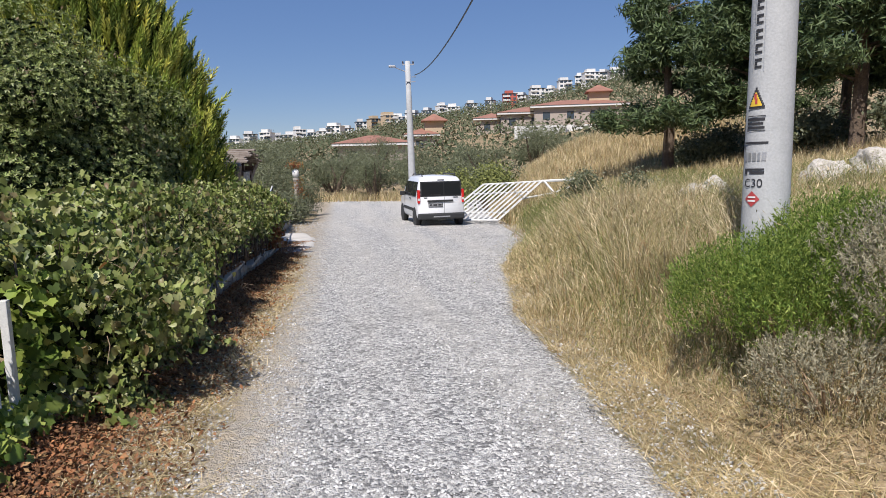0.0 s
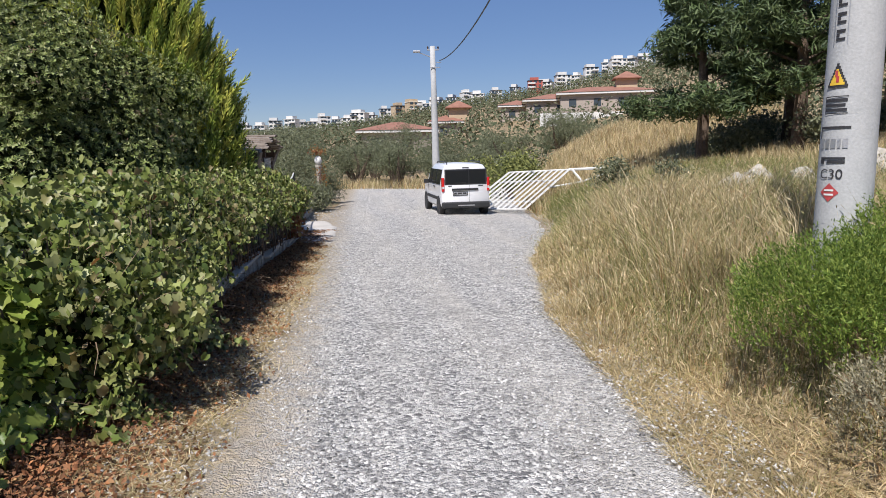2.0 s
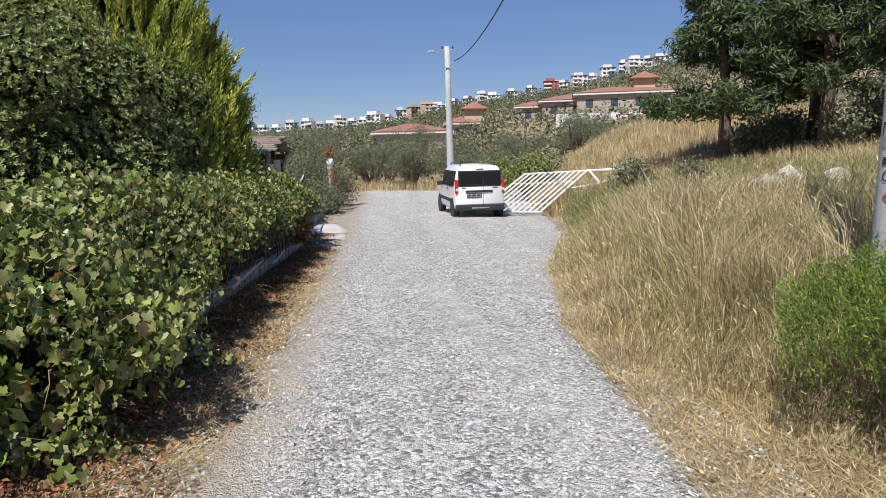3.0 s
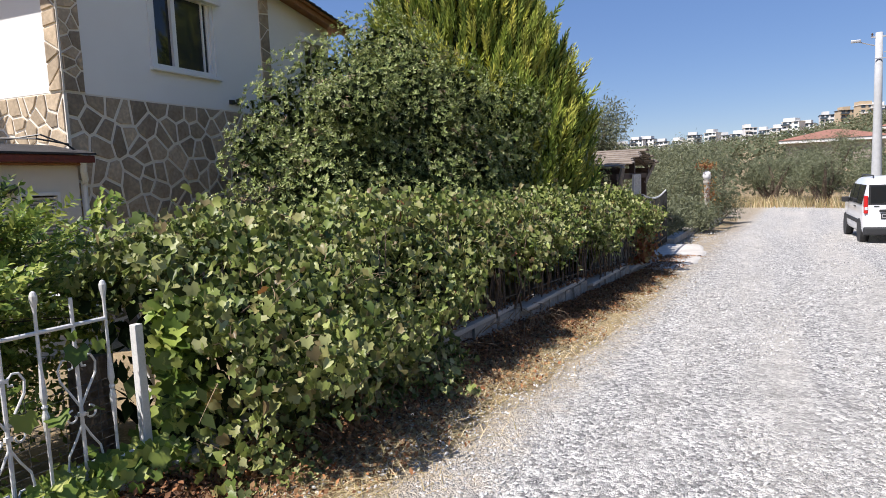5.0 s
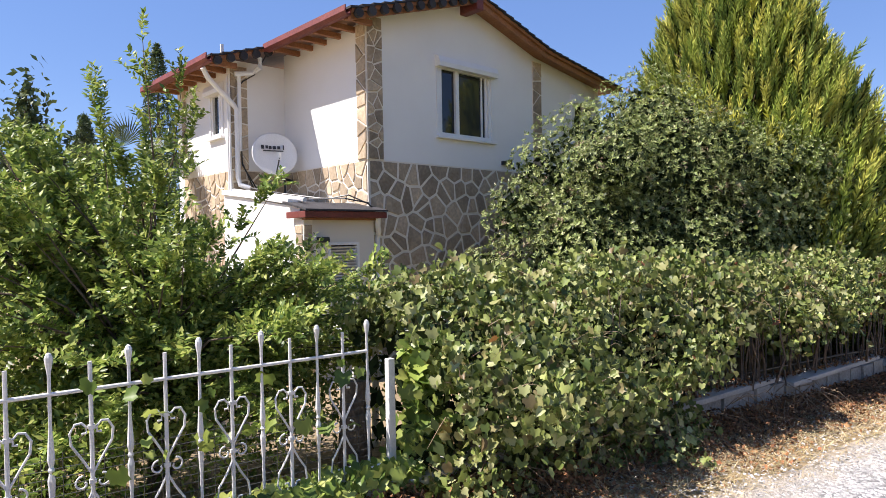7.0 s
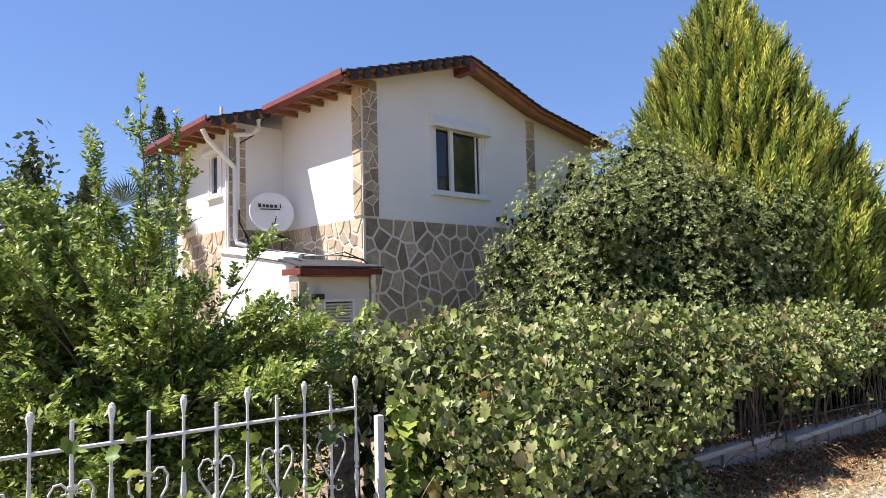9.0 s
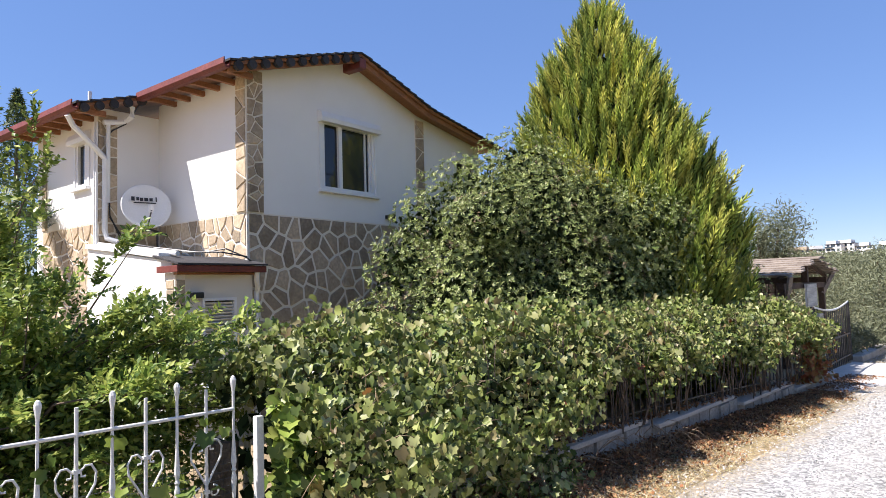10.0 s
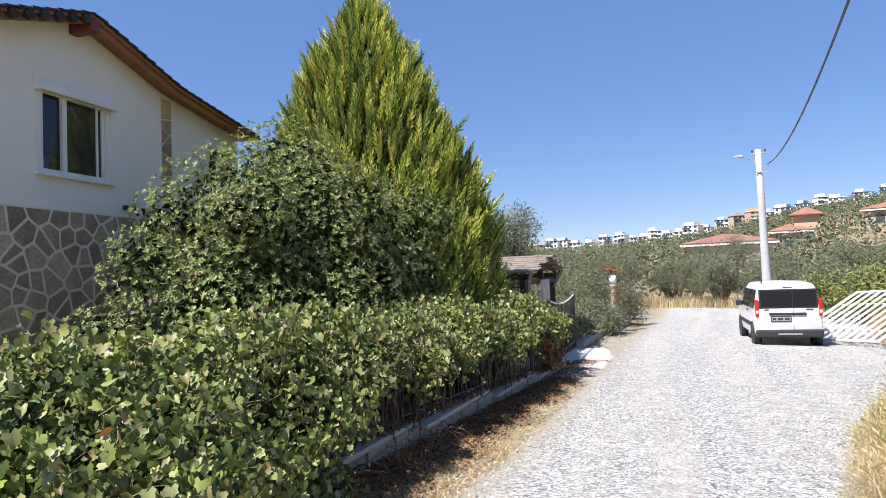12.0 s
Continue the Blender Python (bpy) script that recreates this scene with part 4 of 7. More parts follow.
# leaves deep inside the hedge, the shade there put into their near-black colour
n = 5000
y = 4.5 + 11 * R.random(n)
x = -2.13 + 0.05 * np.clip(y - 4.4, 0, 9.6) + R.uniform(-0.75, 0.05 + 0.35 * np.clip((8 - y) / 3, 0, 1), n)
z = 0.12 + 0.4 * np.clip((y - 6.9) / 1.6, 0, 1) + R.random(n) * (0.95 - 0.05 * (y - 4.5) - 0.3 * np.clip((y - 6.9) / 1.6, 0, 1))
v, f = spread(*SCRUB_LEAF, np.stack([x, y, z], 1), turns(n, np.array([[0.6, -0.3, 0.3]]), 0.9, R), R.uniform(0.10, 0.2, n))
tagged(mass("inner_shade_leaves", v, f, L_INNER_SHADE, vine), "leaves coloured near black for the shade inside the hedge", kind="stuff")
p, nrm = vine_points(480, R)
low = R.random(480) < 0.75
p[low] = np.stack([R.normal(-1.5, 0.1, low.sum()), R.normal(15.0, 0.4, low.sum()), R.uniform(-0.15, 0.5, low.sum())], 1)
v, f = spread(*VINE_LEAF, p, hanging(len(p), nrm, 0.6, R), R.uniform(0.05, 0.11, len(p)))
tagged(mass("turning_leaves", v, f, L_AUTUMN, vine), "yellow and red turning vine leaves", kind="stuff")
rng = random.Random(7)
for i in range(105):
    bm = bmesh.new()
    y = rng.uniform(4.5, 16.3) if i < 60 else rng.uniform(7.6, 13.5)
    x = fence_x(y) + rng.uniform(-0.1, 0.25)
    z = cap_z(y) + rng.uniform(0.0, 0.2)
    pts = [(x, y, z)]
    for k in range(6):
        x += rng.uniform(-0.03, 0.04)
        y += rng.uniform(-0.05, 0.05)
        z += rng.uniform(0.10, 0.22)
        pts.append((x, y, z))
    tube(bm, pts, [0.012 * (1 - k / 8) * rng.uniform(0.5, 1.4) for k in range(7)], 4)
    part("stem", bm, M_BARK, vine)
for i in range(90):
    bm = bmesh.new()
    y = rng.uniform(4.6, 9.5)
    a = rng.uniform(-1.2, 1.4)
    x0 = fence_x(y) + rng.uniform(0.1, 0.5)
    L = rng.uniform(0.15, 0.5)
    z0 = ground_z(x0, y) + rng.uniform(0.02, 0.22)
    b = a + rng.uniform(-0.9, 0.9)
    tube(bm, [(x0, y, z0), (x0 + L * 0.3 * math.cos(a), y + L * 0.3 * math.sin(a), z0 + rng.uniform(0.0, 0.12)), (x0 + L * 0.65 * math.cos(b), y + L * 0.65 * math.sin(b), z0 + rng.uniform(-0.03, 0.08)), (x0 + L * math.cos(b), y + L * math.sin(b), max(z0 - 0.1, ground_z(x0, y) + 0.01))], [0.004, 0.0035, 0.003, 0.0015], 4)
    part("dry_shoot", bm, M_TWIG, vine)

# pale leaf stalks and tendrils over the face of the hedge
p, nrm = vine_points(420, R)
bm = bmesh.new()
for q in p:
    q = Vector(q) + Vector((0.05, -0.02, 0.02))
    w = Vector((rng.uniform(-0.3, 0.8), rng.uniform(-1, 1), rng.uniform(-0.9, 0.7))).normalized() * rng.uniform(0.08, 0.28)
    tube(bm, [q, q + w * 0.5 + Vector((0.02, 0, 0.03)), q + w], [0.003, 0.0025, 0.001], 3)
tagged(part("tendril_tangle", bm, M_TWIG, vine), "thin pale tendrils and leaf stalks", kind="stuff")

# leaves that creep over the open panels
n = 750
y = R.uniform(2.3, 4.5, n)
low_leaf = R.random(n) < 0.6
z = np.where(low_leaf, 0.04 + 0.16 * R.random(n) ** 1.5, 0.25 + 0.75 * R.random(n))
y = np.where(low_leaf, 4.5 - 1.6 * R.random(n) ** 1.6, 4.72 - 0.22 * R.random(n) ** 2)
x = -2.13 + R.normal(0.06, 0.09, n)
p, nrm = np.stack([x, y, z], 1), np.tile(np.array([[0.5, -0.6, 0.6]]), (n, 1))
k = 26
cl = np.stack([np.full(k, -2.10), R.uniform(2.4, 4.1, k), R.uniform(0.45, 0.95, k)], 1) + R.normal(0, 0.03, (k, 3))
p, nrm = np.concatenate([p, cl]), np.concatenate([nrm, np.tile(np.array([[0.9, -0.4, 0.3]]), (k, 1))])
v, f = spread(*VINE_LEAF, p, hanging(len(p), nrm, 0.5, R), R.uniform(0.05, 0.12, len(p)))
tagged(mass("creeping_leaves", v, f, L_FRUIT, vine), "vine leaves creeping over the iron fence", kind="stuff")

# low shoots that spread over the verge below the vine
n = 1100
y = R.uniform(4.4, 7.4, n)
u = R.random(n)
lobe = 0.50 + 0.18 * np.sin(y * 3.1) + 0.12 * np.sin(y * 7.7 + 1)
x = -2.0 + 0.05 * (y - 4.4) + u * lobe
z = np.array([ground_z(a, b) for a, b in zip(x, y)]) + 0.03 + R.random(n) * 0.40 * (1 - u)
v, f = spread(*VINE_LEAF, np.stack([x, y, z], 1), hanging(n, np.tile(np.array([[0.5, -0.5, 0.7]]), (n, 1)), 0.8, R), R.uniform(0.03, 0.08, n))
tagged(mass("undergrowth", v, f, L_VINE, vine), "low vine shoots over the litter", kind="stuff")

# litter along the wall foot
n = 75000
y = 1.0 + 16.5 * R.random(n) ** 1.15
d = np.abs(R.normal(0, 0.46, n))
x = np.array([fence_x(q) for q in y]) + 0.16 + d
keep = x < -0.8 + 0.12 * np.sin(y * 3.7) + 0.08 * np.sin(y * 9.1) - 0.25 * R.random(n)
x, y = x[keep], y[keep]
z = np.array([ground_z(a, b) for a, b in zip(x, y)]) + 0.012 + 0.05 * R.random(len(x)) ** 2 + 0.10 * np.exp(-((x + 1.9) / 0.25) ** 2) * R.random(len(x))
# some of it lies on the coping
k = 3200
yc = 6.0 + 10.2 * R.random(k)
x, y = np.concatenate([x, np.array([fence_x(q) for q in yc]) + R.uniform(-0.12, 0.13, k)]), np.concatenate([y, yc])
z = np.concatenate([z, np.array([cap_z(q) for q in yc]) + 0.07 + 0.03 * R.random(k)])
v, f = spread(*SCRUB_LEAF, np.stack([x, y, z], 1), turns(len(x), np.array([[0, 0, 1.0]]), 0.9, R), 0.018 + 0.04 * R.random(len(x)) ** 1.5)
tagged(mass("leaf_litter", v, f, L_DEAD), "brown and rust dead leaves along the wall foot", "leaf litter", kind="stuff")


# straw along the verges
def blades(where, height, lean, width, rng):
    """Bent three-piece blades of grass."""
    n = len(where)
    a = rng.uniform(0, 2 * math.pi, n)
    side = np.stack([np.cos(a), np.sin(a), np.zeros(n)], 1) * width[:, None]
    b = rng.uniform(0, 2 * math.pi, n)
    out = np.stack([np.cos(b), np.sin(b), np.zeros(n)], 1) * lean[:, None]
    up = np.array([[0, 0, 1.0]]) * height[:, None]
    mid = where + up * 0.55 + out * 0.35
    tip = where + up + out
    v = np.stack([where - side, where + side, mid - side * 0.7, mid + side * 0.7, tip], 1).reshape(-1, 3)
    f = (np.array([(0, 1, 3), (0, 3, 2), (2, 3, 4)])[None] + (np.arange(n) * 5)[:, None, None]).reshape(-1, 3)
    return v, f


n = 26000
y = 0.5 + 17 * R.random(n) ** 1.2
x = np.array([lerp_table(LEFT, q) for q in y]) + R.normal(-0.16, 0.24, n)
w = np.stack([x, y, np.array([ground_z(a, b) for a, b in zip(x, y)]) + 0.02], 1)
v, f = blades(w, R.uniform(0.0, 0.05, n), R.uniform(0.05, 0.22, n), R.uniform(0.0015, 0.004, n), R)
tagged(mass("straw", v, f, L_STRAW), "flattened yellow straw along the lane edge", "straw", kind="stuff")

# loose chippings on the lane
n = 70000
y = 1.7 + 24 * R.random(n) ** 2.5
y[:9000] = 1.7 - 11 * (np.arange(9000) / 9000) ** 1.6
l, r = np.array([lerp_table(LEFT, q) for q in y]), np.array([lerp_table(RIGHT, q) for q in y])
x = l - 0.45 + (r - l + 0.8) * R.random(n)
z = np.array([ground_z(a, b) for a, b in zip(x, y)]) + 0.020
CHIP = (np.array([(1, 0.1, 0), (-0.15, 0.85, 0), (-0.9, -0.1, 0), (0.1, -0.75, 0), (0.15, 0.1, 0.65)], float), np.array([(0, 1, 4), (1, 2, 4), (2, 3, 4), (3, 0, 4)]))
v, f = spread(*CHIP, np.stack([x, y, z], 1), turns(n, np.array([[0, 0, 1.0]]), 0.35, R), (0.006 + 0.011 * R.random(n) ** 1.6) * (1 + np.maximum(0, y - 8) * 0.03))
tagged(mass("gravel_stones", v, f, M_STONE_CHIP), "loose pale grey stone chippings on the lane", "gravel", kind="stuff")


# ---------- shrubs and trees ----------
def branches(bm, base, tips, r, rng, n=6):
    base = Vector(base)
    for t in tips:
        t = Vector(t)
        mid = base.lerp(t, 0.5) + Vector((rng.uniform(-0.1, 0.1), rng.uniform(-0.1, 0.1), 0.12)) * (t - base).length
        tube(bm, [base, base.lerp(mid, 0.5), mid, mid.lerp(t, 0.55), t], [r, r * 0.8, r * 0.55, r * 0.35, r * 0.12], n)
    return bm


def plant(name, label, category, base, centres, radii, count, leaf, size, material, seed, trunk=0.08, wild=0.7, shell=0.6, group="", limb=8, trunk_mat=None, up=0.25, twigs=0):
    """A shrub or tree: stem and limbs, and a crown of single leaves gathered in uneven clumps."""
    g = np.random.default_rng(seed)
    rr = random.Random(seed)
    ob = empty(name, pose(*base), label, category, group)
    bm = bmesh.new()
    branches(bm, (0, 0, -0.1), [c for c in centres[:limb]], trunk, rr)
    part("trunk" if trunk > 0.05 else "stem", bm, trunk_mat or M_BARK, ob)
    p, d = blobs(centres, radii, count, g, shell)
    # gather into sprigs
    k = max(1, count // 9)
    seeds = p[g.choice(count, k)]
    own = g.integers(0, k, count)
    near = seeds[own] + g.normal(0, size[1] * 0.9, (count, 3))
    pull = g.random(count) < 0.65
    p = np.where(pull[:, None], near, p)
    d = d + np.array([[0, -0.1, up]])
    v, f = spread(*leaf, p, turns(count, d, wild, g), g.uniform(size[0], size[1], count))
    tagged(mass("crown" if trunk > 0.05 else "foliage", v, f, material, ob), kind="stuff")
    return ob


rb = random.Random(3)
C, RR = [(0.0, 0.2, 1.9), (0.1, -1.6, 1.5), (0.3, 1.6, 1.5), (-0.2, -0.6, 2.7), (-0.1, 0.7, 2.9), (0.8, -0.6, 1.5), (0.9, 0.8, 1.6), (0.7, 2.9, 1.3), (0.3, -2.4, 1.0), (0.6, 0.0, 2.4), (0.7, 1.9, 2.0), (0.4, -1.4, 2.2)], [(1.6, 1.7, 1.6), (1.3, 1.2, 1.3), (1.3, 1.3, 1.3), (1.1, 1.1, 0.95), (1.1, 1.1, 0.9), (0.8, 0.9, 0.9), (0.8, 0.9, 0.9), (0.9, 1.0, 0.9), (0.9, 0.9, 0.9), (0.9, 1.0, 0.9), (0.8, 0.9, 0.8), (0.9, 0.8, 0.8)]
C += [(1.1, 3.4, 1.0), (0.9, 2.6, 1.9), (1.2, 3.9, 0.8), (0.0, 0.3, 3.15)]
RR += [(0.8, 0.9, 0.9), (0.8, 0.9, 0.8), (0.7, 0.7, 0.8), (1.0, 1.1, 0.8)]
for i in range(26):
    a, h = rb.uniform(0, 6.28), rb.uniform(0.5, 3.2)
    q = math.sqrt(max(0.05, 1 - ((h - 1.2) / 2.5) ** 2))
    C.append((1.5 * q * math.cos(a), 2.9 * q * math.sin(a), h))
    RR.append((rb.uniform(0.35, 0.6),) * 2 + (rb.uniform(0.3, 0.5),))
C += [(1.0, 3.0, 1.75), (1.05, 4.1, 1.35), (0.8, 2.2, 2.5), (0.7, 4.6, 1.0)]
RR += [(0.9, 1.1, 1.0), (0.8, 0.9, 0.9), (0.8, 0.9, 0.8), (0.7, 0.8, 0.8)]
# the crown is highest behind its middle and falls away towards the house corner
fall = [1.13 - 0.42 * step(0.2, 2.6, -b) for a, b, q in C]
C = [(a, b, q * k) for (a, b, q), k in zip(C, fall)] + [(1.2, 5.0, 1.0), (1.1, 4.2, 2.1), (0.9, 3.3, 2.7), (1.5, 5.7, 0.9), (1.0, 2.4, 3.0), (1.4, 4.9, 1.75)]
RR = [(a, b, q * k) for (a, b, q), k in zip(RR, fall)] + [(0.8, 0.9, 0.9), (0.85, 0.9, 0.85), (0.85, 0.9, 0.75), (0.7, 0.8, 0.8), (0.8, 0.9, 0.65), (0.75, 0.85, 0.8)]
shrub = empty("evergreen_shrub", pose(-4.35, 10.15, -0.35), "large rounded dark evergreen shrub with small leathery leaves", "shrub")
bm = bmesh.new()
branches(bm, (0, 0, -0.1), C[:12], 0.10, rb)
part("trunk", bm, M_BARK, shrub)
g = np.random.default_rng(5)
# rosettes of narrow leaves at the ends of the twigs
n, m = 26000, 8
c, d = blobs(C, RR, n, g, 0.90)
d = d / (np.linalg.norm(d, axis=1, keepdims=True) + 1e-9) + np.array([[0, 0, 0.35]]) + g.normal(0, 0.35, (n, 3))
d /= np.linalg.norm(d, axis=1, keepdims=True)
e1 = np.cross(d, g.normal(0, 1, (n, 3)))
e1 /= np.linalg.norm(e1, axis=1, keepdims=True)
e2 = np.cross(d, e1)
a = (np.arange(m) * 2.4)[None] + g.uniform(0, 6.28, (n, 1))
lift = g.uniform(0.1, 1.1, (n, m))
ray = e1[:, None] * np.cos(a)[..., None] + e2[:, None] * np.sin(a)[..., None] + d[:, None] * lift[..., None]
ray /= np.linalg.norm(ray, axis=2, keepdims=True)
ray = ray.reshape(-1, 3)
size = g.uniform(0.038, 0.064, n * m)
p = np.repeat(c, m, 0) + ray * size[:, None] * 0.5
sd = np.cross(ray, np.repeat(d, m, 0) + g.normal(0, 0.2, (n * m, 3)))
sd /= np.linalg.norm(sd, axis=1, keepdims=True) + 1e-9
BLADE = (np.array([(0, -0.5, 0), (0.15, 0.15, 0.03), (0, 0.5, 0), (-0.15, 0.15, 0.03)], float), np.array([(0, 1, 2), (0, 2, 3)]))
v, f = spread(*BLADE, p, np.stack([sd, ray, np.cross(sd, ray)], 2), size)
tagged(mass("crown", v, f, L_BUSH, shrub), kind="stuff")
# core leaves, coloured dark to stand for shade between the rosettes
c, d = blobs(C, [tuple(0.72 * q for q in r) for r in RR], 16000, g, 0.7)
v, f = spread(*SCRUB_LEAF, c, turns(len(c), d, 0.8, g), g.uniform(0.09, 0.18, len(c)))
tagged(mass("inner_shade_leaves", v, f, L_INNER_SHADE, shrub), "leaves coloured near black for the shade inside the crown", kind="stuff")
c = np.stack([g.normal(1.45, 0.1, 150), g.normal(1.0, 0.35, 150), g.uniform(1.0, 2.6, 150)], 1)
c[:, 1] += 0.3 * np.sin(c[:, 2] * 3)
v, f = spread(*VINE_LEAF, c, hanging(150, np.tile(np.array([[0.7, -0.5, 0.4]]), (150, 1)), 0.5, g), g.uniform(0.06, 0.10, 150))
tagged(mass("climbing_shoot", v, f, L_VINE, shrub), "vine shoot that climbs through the shrub", kind="stuff")
n = 420
c, d = blobs(C, RR, n, g, 0.97)
p = np.repeat(c, 12, 0) + g.normal(0, 0.025, (n * 12, 3))
v, f = spread(*BLADE, p, turns(n * 12, np.repeat(d, 12, 0), 0.8, g), g.uniform(0.03, 0.06, n * 12))
tagged(mass("seed_chaff", v, f, M_TWIG, shrub), "tan dry seed clusters", kind="stuff")
# dark conifers far behind the house
for i, (x, y, h) in enumerate(((-24.5, 4.4, 7.9), (-25.5, 2.6, 7.0), (-23.5, 5.9, 6.0), (-26.0, 1.0, 7.4))):
    q = [(0, 0, h * (0.15 + 0.8 * t / 11)) for t in range(12)]
    z = [(1.35 * (1 - t / 11.5) ** 0.8,) * 2 + (h * 0.07,) for t in range(12)]
    plant("conifer", "dark pointed conifer far behind the house", "tree", (x, y, ground_z(x, y)), q, z, 7000, SCRUB_LEAF, (0.18, 0.38), L_PINE, 300 + i, 0.12, 0.8, 0.7, "conifers behind the house", 12)

# conical cypress: sprays that rise along many limbs
cyp = empty("conical_cypress", pose(-5.0, 14.3, -0.45), "tall conical cypress with golden green sprays", "tree")
g = np.random.default_rng(8)
bm = bmesh.new()
tube(bm, [(0, 0, -0.2), (0, 0, 3), (0.05, 0, 6), (0.05, 0, 7.6)], [0.22, 0.15, 0.07, 0.01], 10)
part("trunk", bm, M_BARK, cyp)
GIRTH = ([0.0, 0.6, 1.6, 3.0, 4.3, 5.5, 6.7, 7.4, 8.05], [2.0, 2.38, 2.54, 2.44, 2.0, 1.48, 0.93, 0.46, 0.05])
hs = np.linspace(0.2, 8.0, 400)
dens = np.cumsum(np.interp(hs, *GIRTH) + 0.25)
n = 5600
h = np.interp(g.random(n), dens / dens[-1], hs)
a = g.uniform(0, 2 * math.pi, n)
reach = np.interp(h, *GIRTH) * (1 + 0.06 * np.sin(a * 4 + h * 1.7) + 0.05 * np.sin(a * 9 - h * 3.1))
rad = reach * np.where(g.random(n) < 0.75, g.uniform(0.84, 1.0, n), g.uniform(0.55, 0.86, n))
L = g.uniform(0.40, 0.85, n) * np.interp(h, [0, 6, 8], [1.0, 0.85, 0.7])
out = np.stack([np.cos(a), np.sin(a), 0 * a], 1)
c = out * rad[:, None] + np.array([[0, 0, 1.0]]) * (h - 0.5 * L)[:, None]
axis = np.array([[0, 0, 1.0]]) + out * g.uniform(0.2, 0.62, n)[:, None] + g.normal(0, 0.12, (n, 3))
# a plume: leaflets in whorls along one stalk, longest below the middle
tv, tf = [(0.02 * math.sin(q), 0.0, q / 7) for q in range(8)], []
for q, w in enumerate((0.09, 0.14, 0.155, 0.14, 0.115, 0.085, 0.045)):
    for k in range(5):
        b = k * 2 * math.pi / 5 + q * 0.7
        tf.append((q, q + 1, len(tv)))
        tv.append((w * math.cos(b), w * math.sin(b), q / 7 + 0.27))
v, f = spread(np.array(tv), np.array(tf), c, turns(n, axis, 0.0, g), L)
tagged(mass("crown", v, f, L_CONE, cyp), kind="stuff")
# core sprays whose dark colour carries the shade between the plumes
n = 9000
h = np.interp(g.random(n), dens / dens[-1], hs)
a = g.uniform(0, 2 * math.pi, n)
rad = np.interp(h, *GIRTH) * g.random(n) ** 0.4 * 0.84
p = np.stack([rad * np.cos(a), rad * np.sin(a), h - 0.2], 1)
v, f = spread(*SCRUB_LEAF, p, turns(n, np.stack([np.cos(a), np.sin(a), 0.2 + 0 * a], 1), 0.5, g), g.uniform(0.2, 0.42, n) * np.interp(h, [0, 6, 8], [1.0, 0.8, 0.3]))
tagged(mass("inner_shade_sprays", v, f, L_INNER_SHADE, cyp), "sprays coloured near black for the shade inside the crown", kind="stuff")
for i in range(60):
    a, h0 = g.uniform(0, 6.28), g.uniform(1.2, 6.3)
    q = np.interp(h0, *GIRTH) * g.uniform(0.82, 0.93)
    bm = bmesh.new()
    tube(bm, [(0, 0, h0 - 0.5), (q * 0.6 * math.cos(a), q * 0.6 * math.sin(a), h0 - 0.15), (q * math.cos(a), q * math.sin(a), h0 + 0.1)], [0.03, 0.018, 0.006], 4)
    part("branch", bm, M_TWIG, cyp)

# fruit tree behind the open fence
fruit = empty("fruit_tree", pose(-3.7, 3.3, -0.2), "young fruit tree with glossy light green leaves", "tree")
rf_ = random.Random(12)
bm = bmesh.new()
tips = []
CROWN = [(-2.2, 2.6), (-1.0, 2.7), (-0.3, 2.55), (0.0, 2.35), (0.35, 2.0), (0.7, 1.75), (1.2, 1.62), (1.7, 1.4)]
for i in range(150):
    q, w = rf_.uniform(-2.0, 1.65), rf_.uniform(-0.95, 0.8)
    if q < 0.6:
        w -= 0.75 * rf_.random() ** 2
    top = lerp_table(CROWN, q) + 0.2
    t = Vector((q * 0.607 - w * 0.794, q * 0.794 + w * 0.607, 0.35 + (top - 0.35) * (1 - rf_.random() ** 1.5 * (0.9 if i > 25 else 0.15)) * (1 - 0.25 * abs(w))))
    t.x = min(t.x, 1.45)
    tips.append(t)
tips += [Vector((-0.1, 0.0, 3.5)), Vector((0.05, 0.25, 3.1)), Vector((-0.25, -0.3, 3.0)), Vector((0.2, 0.3, 2.9)), Vector((0.25, 0.9, 2.3))]
tube(bm, [(0, 0, -0.2), (0.03, 0, 0.4), (0, 0.05, 0.9)], [0.07, 0.06, 0.05], 8)
branches(bm, (0, 0.03, 0.7), tips, 0.014, rf_, 5)
part("trunk", bm, M_BARK, fruit)
g = np.random.default_rng(21)
pp, dd = [], []
for t in tips:
    # side twigs, each set with two rows of leaflets
    k, m = 24, 18
    u = g.random(k) ** 0.55
    q = np.array((0, 0.03, 0.7))[None] * (1 - u[:, None]) + np.array(t)[None] * u[:, None]
    q[:, 2] += 0.12 * t.length * np.sin(u * math.pi) * 0.6
    w = np.array(t - Vector((0, 0.03, 0.7))) / t.length * 0.55 + g.normal(0, 0.6, (k, 3)) * (1.15 - u)[:, None] + np.array([[0, 0, 0.15]])
    w /= np.linalg.norm(w, axis=1, keepdims=True)
    n1 = np.cross(w, np.array([[0.3, -0.2, 0.9]]) + g.normal(0, 0.4, (k, 3)))
    n1 /= np.linalg.norm(n1, axis=1, keepdims=True)
    e = (np.arange(m) // 2 + 0.5) / (m / 2) * 0.26
    sgn = np.where(np.arange(m) % 2, 1.0, -1.0)
    ray = w[:, None] * 0.6 + n1[:, None] * sgn[None, :, None] * 0.9 + g.normal(0, 0.25, (k, m, 3))
    ray /= np.linalg.norm(ray, axis=2, keepdims=True)
    pp.append((q[:, None] + w[:, None] * e[None, :, None] + ray * 0.025 - np.array([0, 0, 0.10]) * (e[None, :, None] / 0.26) ** 2 * g.random((k, 1, 1))).reshape(-1, 3))
    dd.append(ray.reshape(-1, 3))
